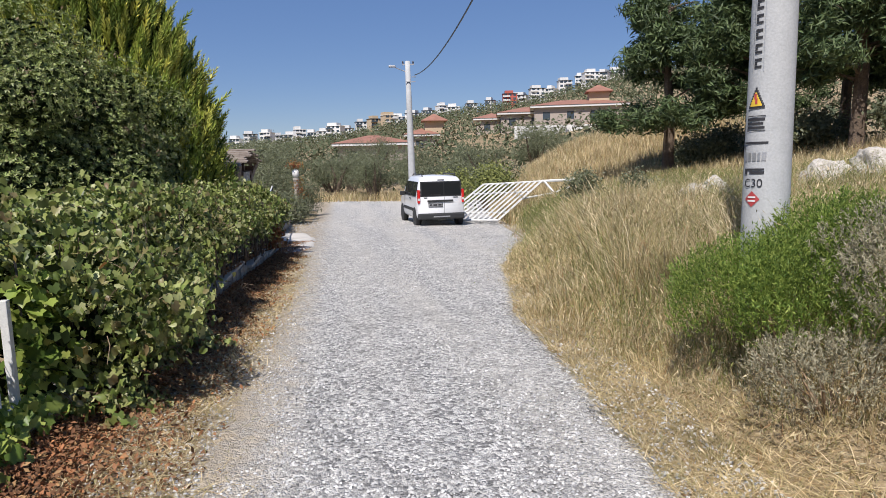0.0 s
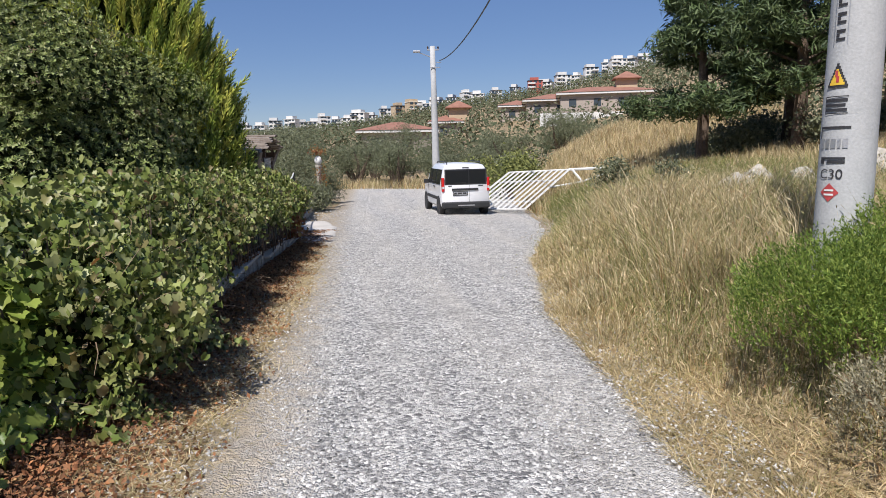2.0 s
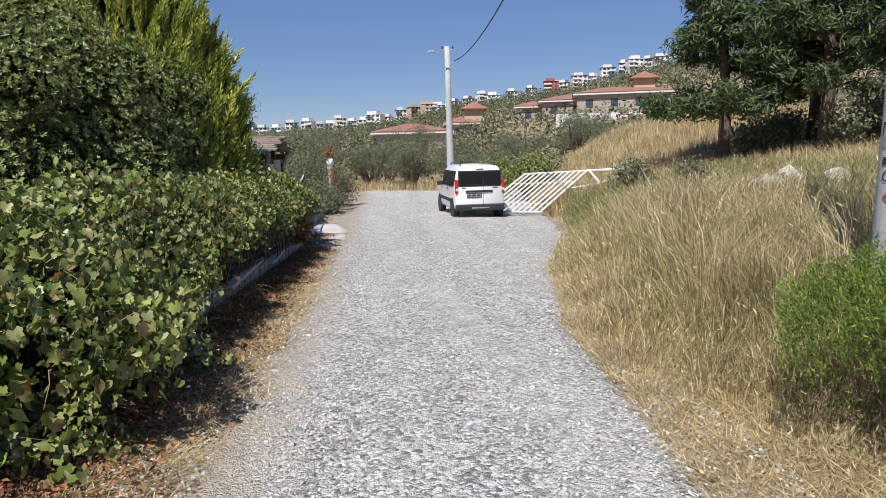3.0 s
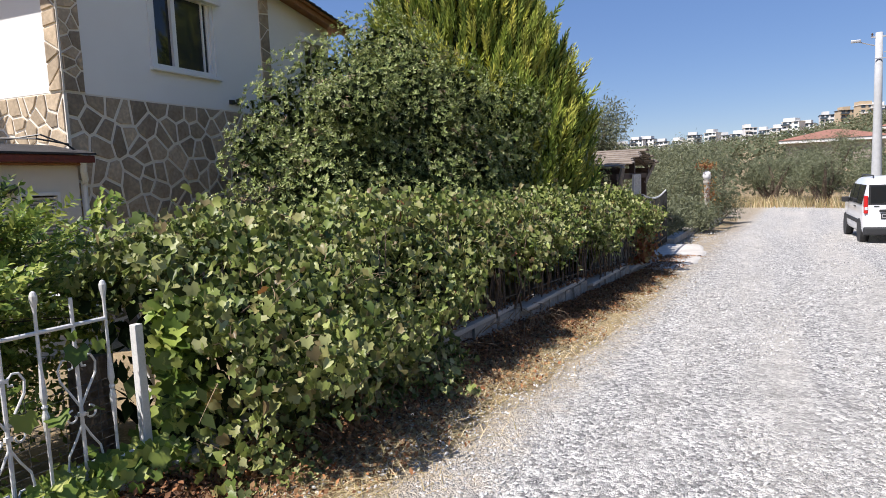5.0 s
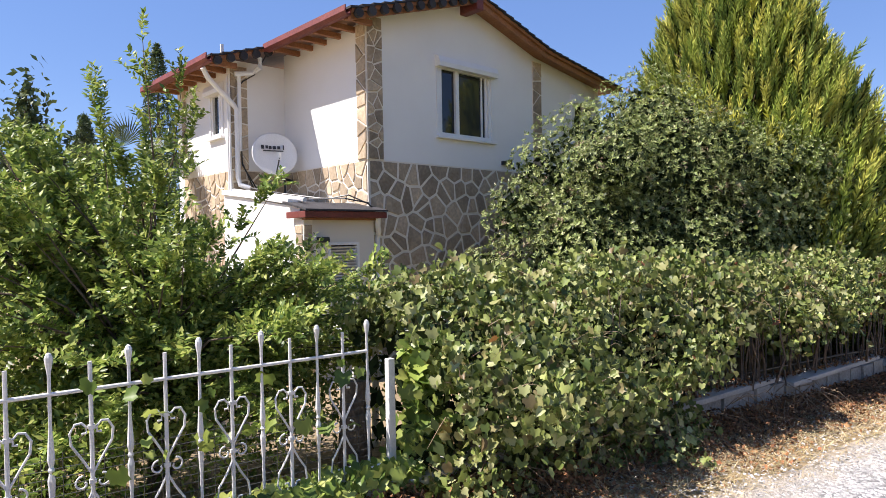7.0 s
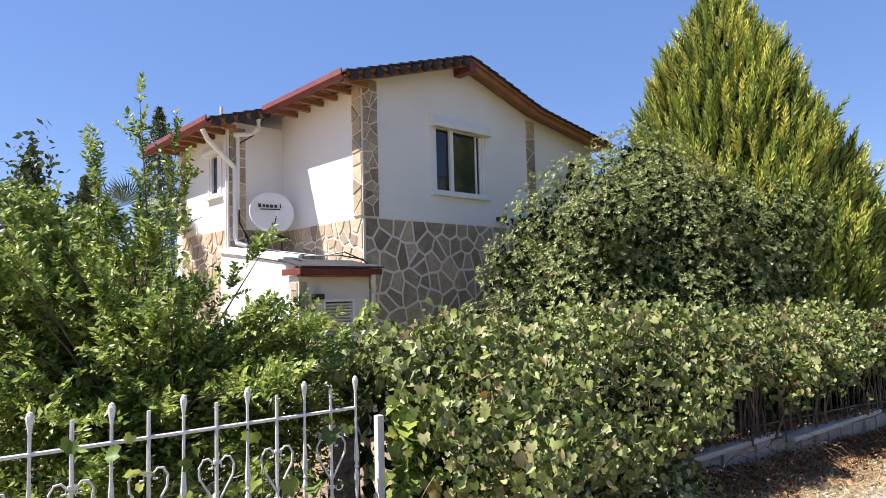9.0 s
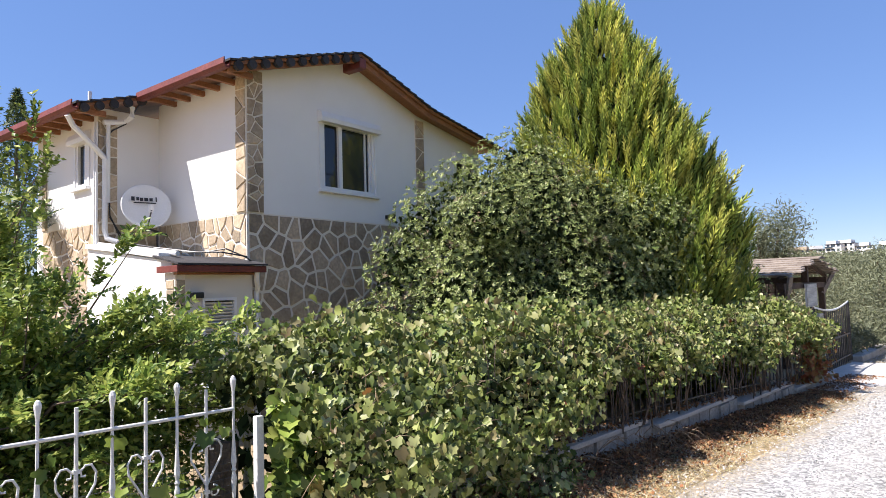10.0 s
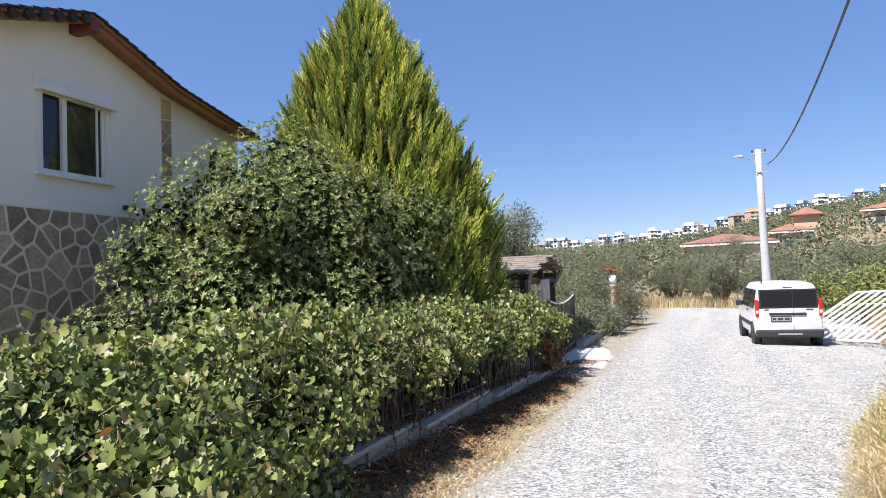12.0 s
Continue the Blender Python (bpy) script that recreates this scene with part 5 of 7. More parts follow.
p, ray = np.concatenate(pp), np.concatenate(dd)
sd = np.cross(ray, np.array([[0.3, -0.2, 0.8]]) + g.normal(0, 0.5, ray.shape))
sd /= np.linalg.norm(sd, axis=1, keepdims=True) + 1e-9
LEAFLET = (np.array([(0, -0.5, 0), (0.24, -0.05, 0.07), (0, 0.5, 0), (-0.24, -0.05, 0.07)], float), np.array([(0, 1, 2), (0, 2, 3)]))
v, f = spread(*LEAFLET, p, np.stack([sd, ray, np.cross(sd, ray)], 2), g.uniform(0.042, 0.072, len(p)))
tagged(mass("crown", v, f, L_FRUIT, fruit), kind="stuff")
for i in range(22):
    q = p[g.integers(len(p))]
    bm = bmesh.new()
    bmesh.ops.create_icosphere(bm, subdivisions=2, radius=0.028, matrix=Matrix.Translation(tuple(q)))
    part("fruit", bm, L_SCRUB, fruit, "small green fruit", True)
C = [(0, 0, 0.6), (0.2, 0.8, 0.65), (-0.3, -0.8, 0.6), (0.0, 1.5, 0.75), (0.3, -1.6, 0.6), (-0.8, 0.3, 0.9), (-0.9, -1.0, 0.9), (-0.6, 1.4, 0.95), (0.4, -0.5, 0.35)]
plant("garden_shrub", "leafy dark green garden shrub behind the fence", "shrub", (-3.4, 2.9, -0.25), C, [(0.6, 0.6, 0.55)] * len(C), 17000, LEAFLET, (0.045, 0.075), L_FRUIT, 31, 0.03)
C = [(0, 0, 1.0), (0.2, 0.8, 1.3), (-0.3, -0.6, 1.5), (-0.2, 0.5, 1.9), (0, -1.2, 1.1), (0.1, -0.3, 0.4), (0.2, 1.0, 0.5)]
plant("flowering_shrub", "tall garden shrub with light green leaves", "shrub", (-5.6, 2.6, -0.4), C, [(0.8, 0.8, 0.7)] * len(C), 12000, LEAFLET, (0.055, 0.09), L_FRUIT, 32, 0.03)

# out of view: a shrub added for the shade it casts on the verge
C = [(0, 0, 0.7), (0.1, 0.6, 1.0), (-0.2, -0.5, 1.2), (0, 0.1, 1.9), (0.1, 0.5, 1.6), (0.35, -0.2, 2.2), (0.3, -0.8, 1.7), (0.45, 0.3, 1.5)]
plant("garden_shrub", "unseen tall garden shrub, added to shade the verge and fence", "shrub", (-2.95, 0.4, -0.2), C, [(0.6, 0.6, 0.6)] * 8, 15000, LEAFLET, (0.05, 0.09), L_FRUIT, 33, 0.03)


# ---------- parked van ----------
VX, VY, VS = 3.47, 22.5, 0.98
van = empty("van", pose(VX, VY, ground_z(VX, VY + 1) + 0.0, 0, 0, 3.5) @ Matrix.Scale(VS, 4), "white compact van parked on the gravel, seen from behind", "car")


def van_shell():
    """A body from rings: each ring is a rounded cross section that leans in above the waist."""
    bm = bmesh.new()
    prof = [(0.0, 0.42, 1.62, 0.94), (0.05, 0.34, 1.74, 0.98), (0.25, 0.30, 1.80, 1.0), (1.2, 0.28, 1.84, 1.0), (2.3, 0.28, 1.82, 1.0), (2.75, 0.28, 1.72, 1.0), (3.15, 0.28, 1.36, 1.0), (3.45, 0.28, 1.12, 0.99), (4.0, 0.30, 1.0, 0.95), (4.25, 0.36, 0.86, 0.86)]
    rings = []
    for y, zb, zt, k in prof:
        w, waist = 0.86 * k, min(1.02, zt - 0.06)
        lean = 0.14 * max(0.0, (zt - 1.0) / 0.84)
        pts = [(-w + 0.05, zb), (-w, zb + 0.10), (-w, waist), (-w + lean, zt - 0.10), (-w + lean + 0.09, zt - 0.015), (0, zt + 0.012), (w - lean - 0.09, zt - 0.015), (w - lean, zt - 0.10), (w, waist), (w, zb + 0.10), (w - 0.05, zb)]
        rings.append([bm.verts.new((x, y, z)) for x, z in pts])
    for a, b in zip(rings, rings[1:]):
        for i in range(len(a)):
            j = (i + 1) % len(a)
            bm.faces.new((a[i], a[j], b[j], b[i]))
    bm.faces.new(rings[0])
    bm.faces.new(rings[-1][::-1])
    bmesh.ops.recalc_face_normals(bm, faces=bm.faces[:])
    bmesh.ops.bevel(bm, geom=[e for e in bm.edges if e.calc_face_angle(0) > 0.45], offset=0.03, segments=2, affect="EDGES")
    return bm


part("body", van_shell(), M_CAR, van, "white painted bodywork", True)
part("rear_window", boxes((-0.70, -0.012, 1.13, 0.10, 0.012, 1.59), bevel=0.01), M_CARGLASS, van, "dark tinted rear window")
part("rear_window", boxes((0.125, -0.012, 1.13, 0.70, 0.012, 1.59), bevel=0.01), M_CARGLASS, van, "dark tinted rear window")
part("door_gap", boxes((0.115, -0.004, 0.50, 0.125, 0.01, 1.62)), M_DARKPLASTIC, van)
part("bumper", boxes((-0.84, -0.09, 0.28, 0.84, 0.16, 0.50), bevel=0.05), M_DARKPLASTIC, van, "dark grey plastic bumper")
part("bumper_insert", boxes((-0.30, -0.10, 0.36, 0.30, -0.08, 0.40)), M_STEEL, van)
part("handle_strip", boxes((-0.50, -0.04, 0.90, 0.44, 0.0, 0.97), bevel=0.015), M_DARKPLASTIC, van)
part("window_seal", boxes((-0.745, -0.006, 1.09, 0.745, 0.01, 1.63), bevel=0.006), M_BLACK, van, "black rubber round the rear glass")
# the plate's grey holds the shade of its recess
part("number_plate", boxes((-0.44, -0.030, 0.74, 0.04, -0.012, 0.85)), M_STEEL, van, "dark-lettered number plate, greyed to stand for shade")
part("plate_border", boxes((-0.46, -0.020, 0.72, 0.06, -0.006, 0.87)), M_DARKPLASTIC, van)
part("lettering", boxes((-0.42, -0.034, 0.765, -0.33, -0.031, 0.825), (-0.29, -0.034, 0.765, -0.15, -0.031, 0.825), (-0.11, -0.034, 0.765, 0.01, -0.031, 0.825)), M_INK, van)
part("badge", boxes((-0.62, -0.014, 1.04, -0.50, -0.002, 1.07), (0.44, -0.014, 1.04, 0.62, -0.002, 1.07)), M_DARKPLASTIC, van)
for s in (-1, 1):
    part("tail_light", boxes((s * 0.755, -0.03, 0.86, s * 0.845, 0.16, 1.34), bevel=0.025), M_RED_LAMP, van, "tall red tail light")
    part("reversing_light", boxes((s * 0.765, -0.036, 0.96, s * 0.835, -0.025, 1.04)), M_CLEAR_LAMP, van)
    part("roof_rail", tubes(([(s * 0.60, 0.3, 1.80), (s * 0.60, 0.4, 1.87), (s * 0.60, 2.1, 1.88), (s * 0.60, 2.25, 1.82)], 0.018)), M_BLACK, van)
    for y0, y1 in ((0.35, 1.15), (1.25, 2.05), (2.12, 2.72)):
        bm = bmesh.new()
        a = [bm.verts.new(q) for q in ((s * 0.868, y0, 1.10), (s * 0.868, y1, 1.10), (s * 0.772, y1 - 0.03, 1.62), (s * 0.772, y0 + 0.03, 1.62))]
        b = [bm.verts.new(q.co + Vector((-s * 0.03, 0, 0))) for q in a]
        for i in range(4):
            bm.faces.new((a[i - 1], a[i], b[i], b[i - 1]))
        bm.faces.new(a)
        bm.faces.new(b[::-1])
        bmesh.ops.recalc_face_normals(bm, faces=bm.faces[:])
        part("side_window", bm, M_CARGLASS, van)
    part("side_moulding", boxes((s * 0.85, 0.9, 0.55, s * 0.885, 3.0, 0.66), bevel=0.01), M_DARKPLASTIC, van)
    part("door_handle", boxes((s * 0.85, 1.35, 0.98, s * 0.89, 1.55, 1.02), bevel=0.008), M_DARKPLASTIC, van)
    part("mirror", boxes((s * 0.86, 2.62, 1.06, s * 1.06, 2.74, 1.22), bevel=0.03), M_BLACK, van, "black door mirror")
    for y in (0.62, 3.42):
        wm = pose(s * 0.76, y, 0.31, 0, 90, 0)
        bm = bmesh.new()
        lathe(bm, [(0.19, -0.10), (0.27, -0.105), (0.305, -0.085), (0.315, -0.05), (0.315, 0.05), (0.305, 0.085), (0.27, 0.105), (0.19, 0.10)], 28, wm)
        wh = part("wheel", bm, M_RUBBER, van, "black tyre", True)
        bm = bmesh.new()
        lathe(bm, [(0.03, -0.07), (0.10, -0.06), (0.185, -0.09), (0.19, 0.0), (0.185, 0.09), (0.10, 0.06), (0.03, 0.07)], 20, wm)
        part("rim", bm, M_RIM, wh, "grey wheel trim", True)
        bm = bmesh.new()
        lathe(bm, [(0.30, -0.02), (0.36, -0.02), (0.37, 0.112), (0.33, 0.112)], 24, pose(s * 0.76, y, 0.33, 0, 90 * s, 0))
        part("wheel_arch", bm, M_DARKPLASTIC, van)
part("wiper", boxes((-0.4, -0.022, 1.15, 0.0, -0.013, 1.165)), M_BLACK, van)
part("brake_light", boxes((-0.12, -0.01, 1.67, 0.12, 0.05, 1.695)), M_DARKPLASTIC, van)

# ---------- metal gate leaf lying on the bank ----------
leafg = empty("metal_gate", pose(0, 0, 0), "white slatted metal gate leaf leaning on the grassy bank", "gate")
A, B = Vector((3.6, 23.9, -0.48)), Vector((5.55, 22.7, -0.45))
Cc, Dd = Vector((5.9, 26.6, 0.70)), Vector((8.05, 25.5, 0.80))
part("bottom_rail", tubes(([A, B], 0.035), n=6), M_FENCE, leafg)
part("top_rail", tubes(([Cc, Dd], 0.035), n=6), M_FENCE, leafg)
for i in range(12):
    t = i / 11
    part("slat", tubes(([A.lerp(B, t), Cc.lerp(Dd, t)], 0.042 if i % 11 else 0.05), n=4), M_FENCE, leafg)
for t in (0.22, 0.75):
    part("cross_rail", tubes(([A.lerp(Cc, t) - Vector((0, 0, 0.06)), B.lerp(Dd, t) - Vector((0, 0, 0.06))], 0.03), n=6), M_FENCE, leafg)
E_ = Vector((9.75, 24.9, 0.86))
part("tail_frame", tubes(([Dd, E_], 0.055), ([Vector((6.9, 24.4, 0.18)), Vector((8.35, 24.9, 0.34)), E_ + Vector((0, 0, -0.10))], 0.045), ([Dd + Vector((0.1, -0.1, 0)), Vector((8.4, 24.9, 0.34))], 0.045), n=6), M_FENCE, leafg, "triangular counterweight frame")

# ---------- poles and wire ----------
near = empty("utility_pole", pose(3.19, 4.52, 0.0), "round grey concrete utility pole with stencilled marks", "utility pole", "concrete utility poles")
bm = bmesh.new()
NP = [(0.172, 0.0), (0.168, 1.0), (0.155, 3.0), (0.14, 6.0), (0.12, 9.4)]
lathe(bm, NP, 40, pose(0, 0, 0, -0.6, 0.9, 0))
part("shaft", bm, M_POLE, near, smooth=True)


def wrap(shape, zc, around, mat, name, label="", out=0.006):
    """Lays a flat mark on the round pole: shape gives boxes (a0, h0, a1, h1) in metres round and up."""
    bm = bmesh.new()
    lean = pose(0, 0, 0, -0.6, 0.9, 0)
    for a0, h0, a1, h1 in shape:
        k = max(1, int(abs(a1 - a0) / 0.02))
        for i in range(k):
            u, w = a0 + (a1 - a0) * i / k, a0 + (a1 - a0) * (i + 1) / k
            vs = []
            for q, h in ((u, h0), (w, h0), (w, h1), (u, h1)):
                z = zc + h
                r = 0.172 - 0.0057 * z + out
                an = around + q / 0.165
                vs.append(bm.verts.new(lean @ Vector((r * math.cos(an), r * math.sin(an), z))))
            bm.faces.new(vs)
    return part(name, bm, mat, near, label)


FACE = math.atan2(-4.5, -3.1) + 0.0
AC = FACE - 0.62
wrap([(-0.066 + 0.066 * i / 8, -0.06 + 0.15 * i / 8, 0.066 - 0.066 * i / 8, -0.06 + 0.15 * (i + 1) / 8) for i in range(8)], 2.05, AC, M_INK, "warning_sign", "black warning triangle", 0.008)
wrap([(-0.046 + 0.046 * i / 6, -0.046 + 0.10 * i / 6, 0.046 - 0.046 * i / 6, -0.046 + 0.10 * (i + 1) / 6) for i in range(6)], 2.05, AC, M_YELLOW, "warning_field", "yellow triangle field", 0.010)
wrap([(-0.012, 0.005, 0.006, 0.045), (-0.004, -0.03, 0.014, 0.01)], 2.05, AC, M_REDINK, "bolt_mark", "red lightning mark", 0.012)
wrap([(-0.075, 0.05, 0.075, 0.056), (-0.07, 0.02, 0.07, 0.04), (-0.07, -0.01, 0.06, 0.008), (-0.07, -0.04, 0.07, -0.022), (-0.075, -0.056, 0.075, -0.05), (-0.075, -0.05, -0.07, 0.05)], 1.88, AC, M_INK, "stencil_text", "small unreadable stencilled lines")
wrap([(-0.10, 0.03, 0.10, 0.045), (-0.10, -0.03, -0.09, 0.03)], 1.70, AC, M_INK, "stencil_bracket")
wrap([(-0.09, -0.03, -0.06, 0.03), (-0.05, -0.03, -0.02, 0.03), (-0.01, -0.03, 0.02, 0.03), (0.03, -0.03, 0.05, 0.03), (0.06, -0.03, 0.09, 0.03)], 1.635, AC, M_STEEL, "stencil_text")
wrap([(-0.08, 0.015, 0.08, 0.028), (-0.08, -0.015, -0.05, 0.015), (-0.03, -0.012, 0.08, 0.008)], 1.52, AC, M_INK, "stencil_text")
wrap([(-0.06 + 0.06 * abs(i - 9.5) / 10, -0.06 + 0.006 * i, 0.06 - 0.06 * abs(i - 9.5) / 10, -0.06 + 0.006 * (i + 1)) for i in range(20)], 1.32, AC, M_REDINK, "diamond_mark", "red diamond mark")
wrap([(-0.03, -0.02, 0.03, -0.008), (-0.03, 0.008, 0.03, 0.02)], 1.32, AC, M_PVC, "diamond_stroke", "", 0.009)
for h in (2.735, 2.63, 2.525, 2.42, 2.315):
    wrap([(-0.030, 0.016, 0.028, 0.034), (-0.030, -0.034, 0.028, -0.018), (-0.030, -0.012, -0.008, 0.010)], h, AC, M_INK, "stencil_bar", "", 0.006)
wrap([(-0.046, -0.27, -0.041, 0.28), (0.041, -0.27, 0.045, 0.28), (-0.045, 0.275, 0.045, 0.287)], 2.525, AC, M_STEEL, "stencil_border")
wrap([(-0.09, 0.045, 0.09, 0.056), (-0.08, -0.03, -0.035, 0.03), (-0.02, -0.03, 0.025, 0.03), (0.04, -0.03, 0.085, 0.03)], 2.90, AC, M_INK, "stencil_text")
wrap([(-0.08, -0.012, 0.07, 0.018)], 3.18, AC, M_INK, "stencil_bar", "short black painted bar")
# the strength class, bent round the shaft
cu = bpy.data.curves.new("class_mark", "FONT")
cu.body, cu.size, cu.align_x, cu.extrude = "C30", 0.088, "CENTER", 0.0
tmp = new("class_mark_text", cu)
dg = bpy.context.evaluated_depsgraph_get()
me = bpy.data.meshes.new_from_object(tmp.evaluated_get(dg))
bpy.data.objects.remove(tmp)
bm = bmesh.new()
bm.from_mesh(me)
bmesh.ops.subdivide_edges(bm, edges=[e for e in bm.edges if e.calc_length() > 0.02], cuts=2)
lean = pose(0, 0, 0, -0.6, 0.9, 0)
for v_ in bm.verts:
    an, z = AC + v_.co.x / 0.165, 1.41 + v_.co.y
    r = 0.172 - 0.0057 * z + 0.007
    v_.co = lean @ Vector((r * math.cos(an), r * math.sin(an), z))
part("class_mark", bm, M_INK, near, "stencilled C30")

far = empty("utility_pole", pose(4.78, 43.2, ground_z(4.78, 43.2), 0, -0.6, 0), "tall concrete utility pole with a street lamp arm", "utility pole", "concrete utility poles")
bm = bmesh.new()
lathe(bm, [(0.25, -0.2), (0.24, 2), (0.19, 6), (0.16, 9.25)], 20)
part("shaft", bm, M_POLE, far, smooth=True)
part("crossarm", boxes((-0.35, -0.05, 9.0, 0.42, 0.05, 9.08)), M_STEEL, far)
for x in (-0.3, -0.1, 0.12, 0.36):
    bm = bmesh.new()
    lathe(bm, [(0.03, 9.05), (0.06, 9.1), (0.03, 9.14), (0.06, 9.18), (0.02, 9.26)], 10, Matrix.Translation((x, 0, 0)))
    part("insulator", bm, M_WOOD_DARK, far)
part("lamp_arm", tubes(([(-0.15, 0, 8.6), (-0.6, -0.1, 8.75), (-0.85, -0.15, 8.85)], 0.03)), M_STEEL, far)
part("lamp_head", boxes((-1.25, -0.25, 8.85, -0.80, -0.05, 8.98), bevel=0.03), M_STEEL, far, "grey street lamp head")
part("bracket", boxes((-0.2, -0.22, 7.9, 0.45, -0.18, 7.95), (0.2, -0.22, 8.2, 0.5, -0.18, 8.25)), M_STEEL, far)
wire = bmesh.new()
wa, wb = Vector((5.1, 43.0, ground_z(4.78, 43.2) + 8.35)), Vector((4.1, 4.6, 9.3))
tube(wire, [wa.lerp(wb, t) - Vector((0, 0, 4 * 1.55 * t * (1 - t))) for t in (i / 40 for i in range(41))], 0.028, 6)
tagged(link_bm("overhead_cable", wire, M_BLACK), "black twisted overhead cable sagging between the poles", "cable")


# ---------- bank: grass, shrubs, rocks ----------
def on_ground(x, y, lift=0.0):
    return np.array([ground_z(a, b) for a, b in zip(x, y)]) + lift


def grass_field(n, y0, y1, depth, power, hmin, hmax, seed, name, label, mat=L_STRAW, clump=0.16, start=0.05, per=26, fine=1.0, heads=0.0):
    """Tussocks whose thin stalks fan out from the middle; some carry seed heads."""
    g = np.random.default_rng(seed)
    k = n // per
    cy = y0 + (y1 - y0) * g.random(k) ** power
    cx = np.array([lerp_table(RIGHT, q) for q in cy]) + start + depth * g.random(k) ** 1.25
    own = g.integers(0, k, n)
    off = g.normal(0, 1, (n, 2))
    wide = clump * g.uniform(0.5, 1.3, k)[own]
    x, y = cx[own] + off[:, 0] * wide, cy[own] + off[:, 1] * wide
    e = x - np.array([lerp_table(RIGHT, q) for q in y])
    keep = e > -0.1
    x, y, e, own, off = x[keep], y[keep], e[keep], own[keep], off[keep]
    n = len(x)
    tall = g.uniform(0.55, 1.2, k)[own]
    h = g.uniform(hmin, hmax, n) * tall * np.clip(0.15 + (e - 0.75 * np.clip((6.0 - y) / 2.5, 0, 1)) / 1.1, 0.08, 1.0)
    a = g.uniform(0, 2 * math.pi, n)
    side = np.stack([np.cos(a), np.sin(a), np.zeros(n)], 1) * (fine * g.uniform(0.0014, 0.0036, n) * (1 + np.maximum(0, y - 5) * 0.13))[:, None]
    out = np.concatenate([off * 0.28 + g.normal(0, 0.18, (n, 2)), np.zeros((n, 1))], 1) * h[:, None]
    foot = np.stack([x, y, on_ground(x, y, -0.01)], 1)
    up = np.array([[0, 0, 1.0]]) * h[:, None]
    mid, tip = foot + up * 0.6 + out * 0.4, foot + up * g.uniform(0.85, 1.0, (n, 1)) + out * 1.15
    v = np.stack([foot - side, foot + side, mid - side * 0.75, mid + side * 0.75, tip], 1).reshape(-1, 3)
    f = (np.array([(0, 1, 3), (0, 3, 2), (2, 3, 4)])[None] + (np.arange(n) * 5)[:, None, None]).reshape(-1, 3)
    if heads:
        pick = g.random(n) < heads
        q = tip[pick]
        w = (tip - mid)[pick]
        w /= np.linalg.norm(w, axis=1, keepdims=True) + 1e-9
        sd = np.cross(w, g.normal(0, 1, w.shape))
        sd /= np.linalg.norm(sd, axis=1, keepdims=True) + 1e-9
        v2, f2 = spread(*NARROW_LEAF, q, np.stack([sd, w, np.cross(sd, w)], 2), g.uniform(0.03, 0.07, len(q)) * (1 + np.maximum(0, y[pick] - 5) * 0.06))
        v, f = np.concatenate([v, v2]), np.concatenate([f, f2 + len(v)])
    tagged(mass(name, v, f, mat), label, "grass", kind="stuff")


grass_field(42000, 2.2, 15, 5.0, 1.5, 0.24, 0.62, 1, "dry_grass", "tall dry yellow grass on the bank", heads=0.3)
grass_field(42000, 8, 40, 13, 1.25, 0.35, 0.65, 2, "dry_grass", "tall dry yellow grass up the slope", clump=0.4, heads=0.15)
grass_field(38000, 3.2, 24, 6.0, 1.4, 0.3, 0.7, 3, "green_grass", "weedy green stalks among the dry grass", L_WILD, 0.22, 0.5, 30)
grass_field(9000, 2.6, -9, 6.0, 1.0, 0.25, 0.6, 4, "dry_grass", "dry yellow grass on the bank behind the pole", clump=0.35)
g = np.random.default_rng(44)
n = 34000
y = 1.5 + 10 * g.random(n) ** 1.3
x = np.array([lerp_table(RIGHT, q) for q in y]) + np.abs(g.normal(0, 0.75, n)) - 0.14
v, f = blades(np.stack([x, y, on_ground(x, y, 0.01)], 1), g.uniform(0.0, 0.07, n), g.uniform(0.06, 0.25, n), g.uniform(0.0015, 0.004, n), g)
tagged(mass("straw", v, f, L_STRAW), "flattened straw at the foot of the bank", "straw", kind="stuff")


def weeds(n, k, y0, y1, depth, h, size, mat, seed, name, label):
    """Low tangled weeds in patches over the bank."""
    g = np.random.default_rng(seed)
    cy = y0 + (y1 - y0) * g.random(k) ** 1.5
    cx = np.array([lerp_table(RIGHT, q) for q in cy]) + 0.35 + depth * g.random(k) ** 1.2 + 0.5 * np.clip((5.5 - cy) / 2, 0, 1)
    r, t = g.uniform(0.12, 0.38, k), g.uniform(0.4, 1.0, k) * h
    own = g.integers(0, k, n)
    x, y = cx[own] + g.normal(0, 1, n) * r[own], cy[own] + g.normal(0, 1, n) * r[own]
    z = on_ground(x, y) + t[own] * g.random(n) ** 0.8
    v, f = spread(*NARROW_LEAF, np.stack([x, y, z], 1), turns(n, np.array([[-0.2, -0.4, 0.6]]), 0.9, g), g.uniform(size[0], size[1], n) * (1 + np.maximum(0, y - 6) * 0.05))
    tagged(mass(name, v, f, mat), label, "weeds", kind="stuff")


weeds(26000, 190, 2.6, 22, 6.0, 0.42, (0.02, 0.05), L_SAGE, 81, "dry_weeds", "tangled grey-brown dry weeds on the bank")
weeds(52000, 260, 3.8, 24, 6.0, 0.68, (0.02, 0.05), L_WILD, 82, "green_weeds", "olive-green weeds among the dry grass")
grass_field(15000, 3.0, 14, 2.8, 1.2, 0.5, 0.95, 83, "straw_tufts", "bleached straw tufts at the lane edge", L_STRAW, 0.12, per=60, fine=1.3, heads=0.5)
weeds(9000, 90, 2.4, 13, 3.0, 0.4, (0.025, 0.06), L_STRAW, 84, "seed_heads", "bleached seed heads in the dry grass")
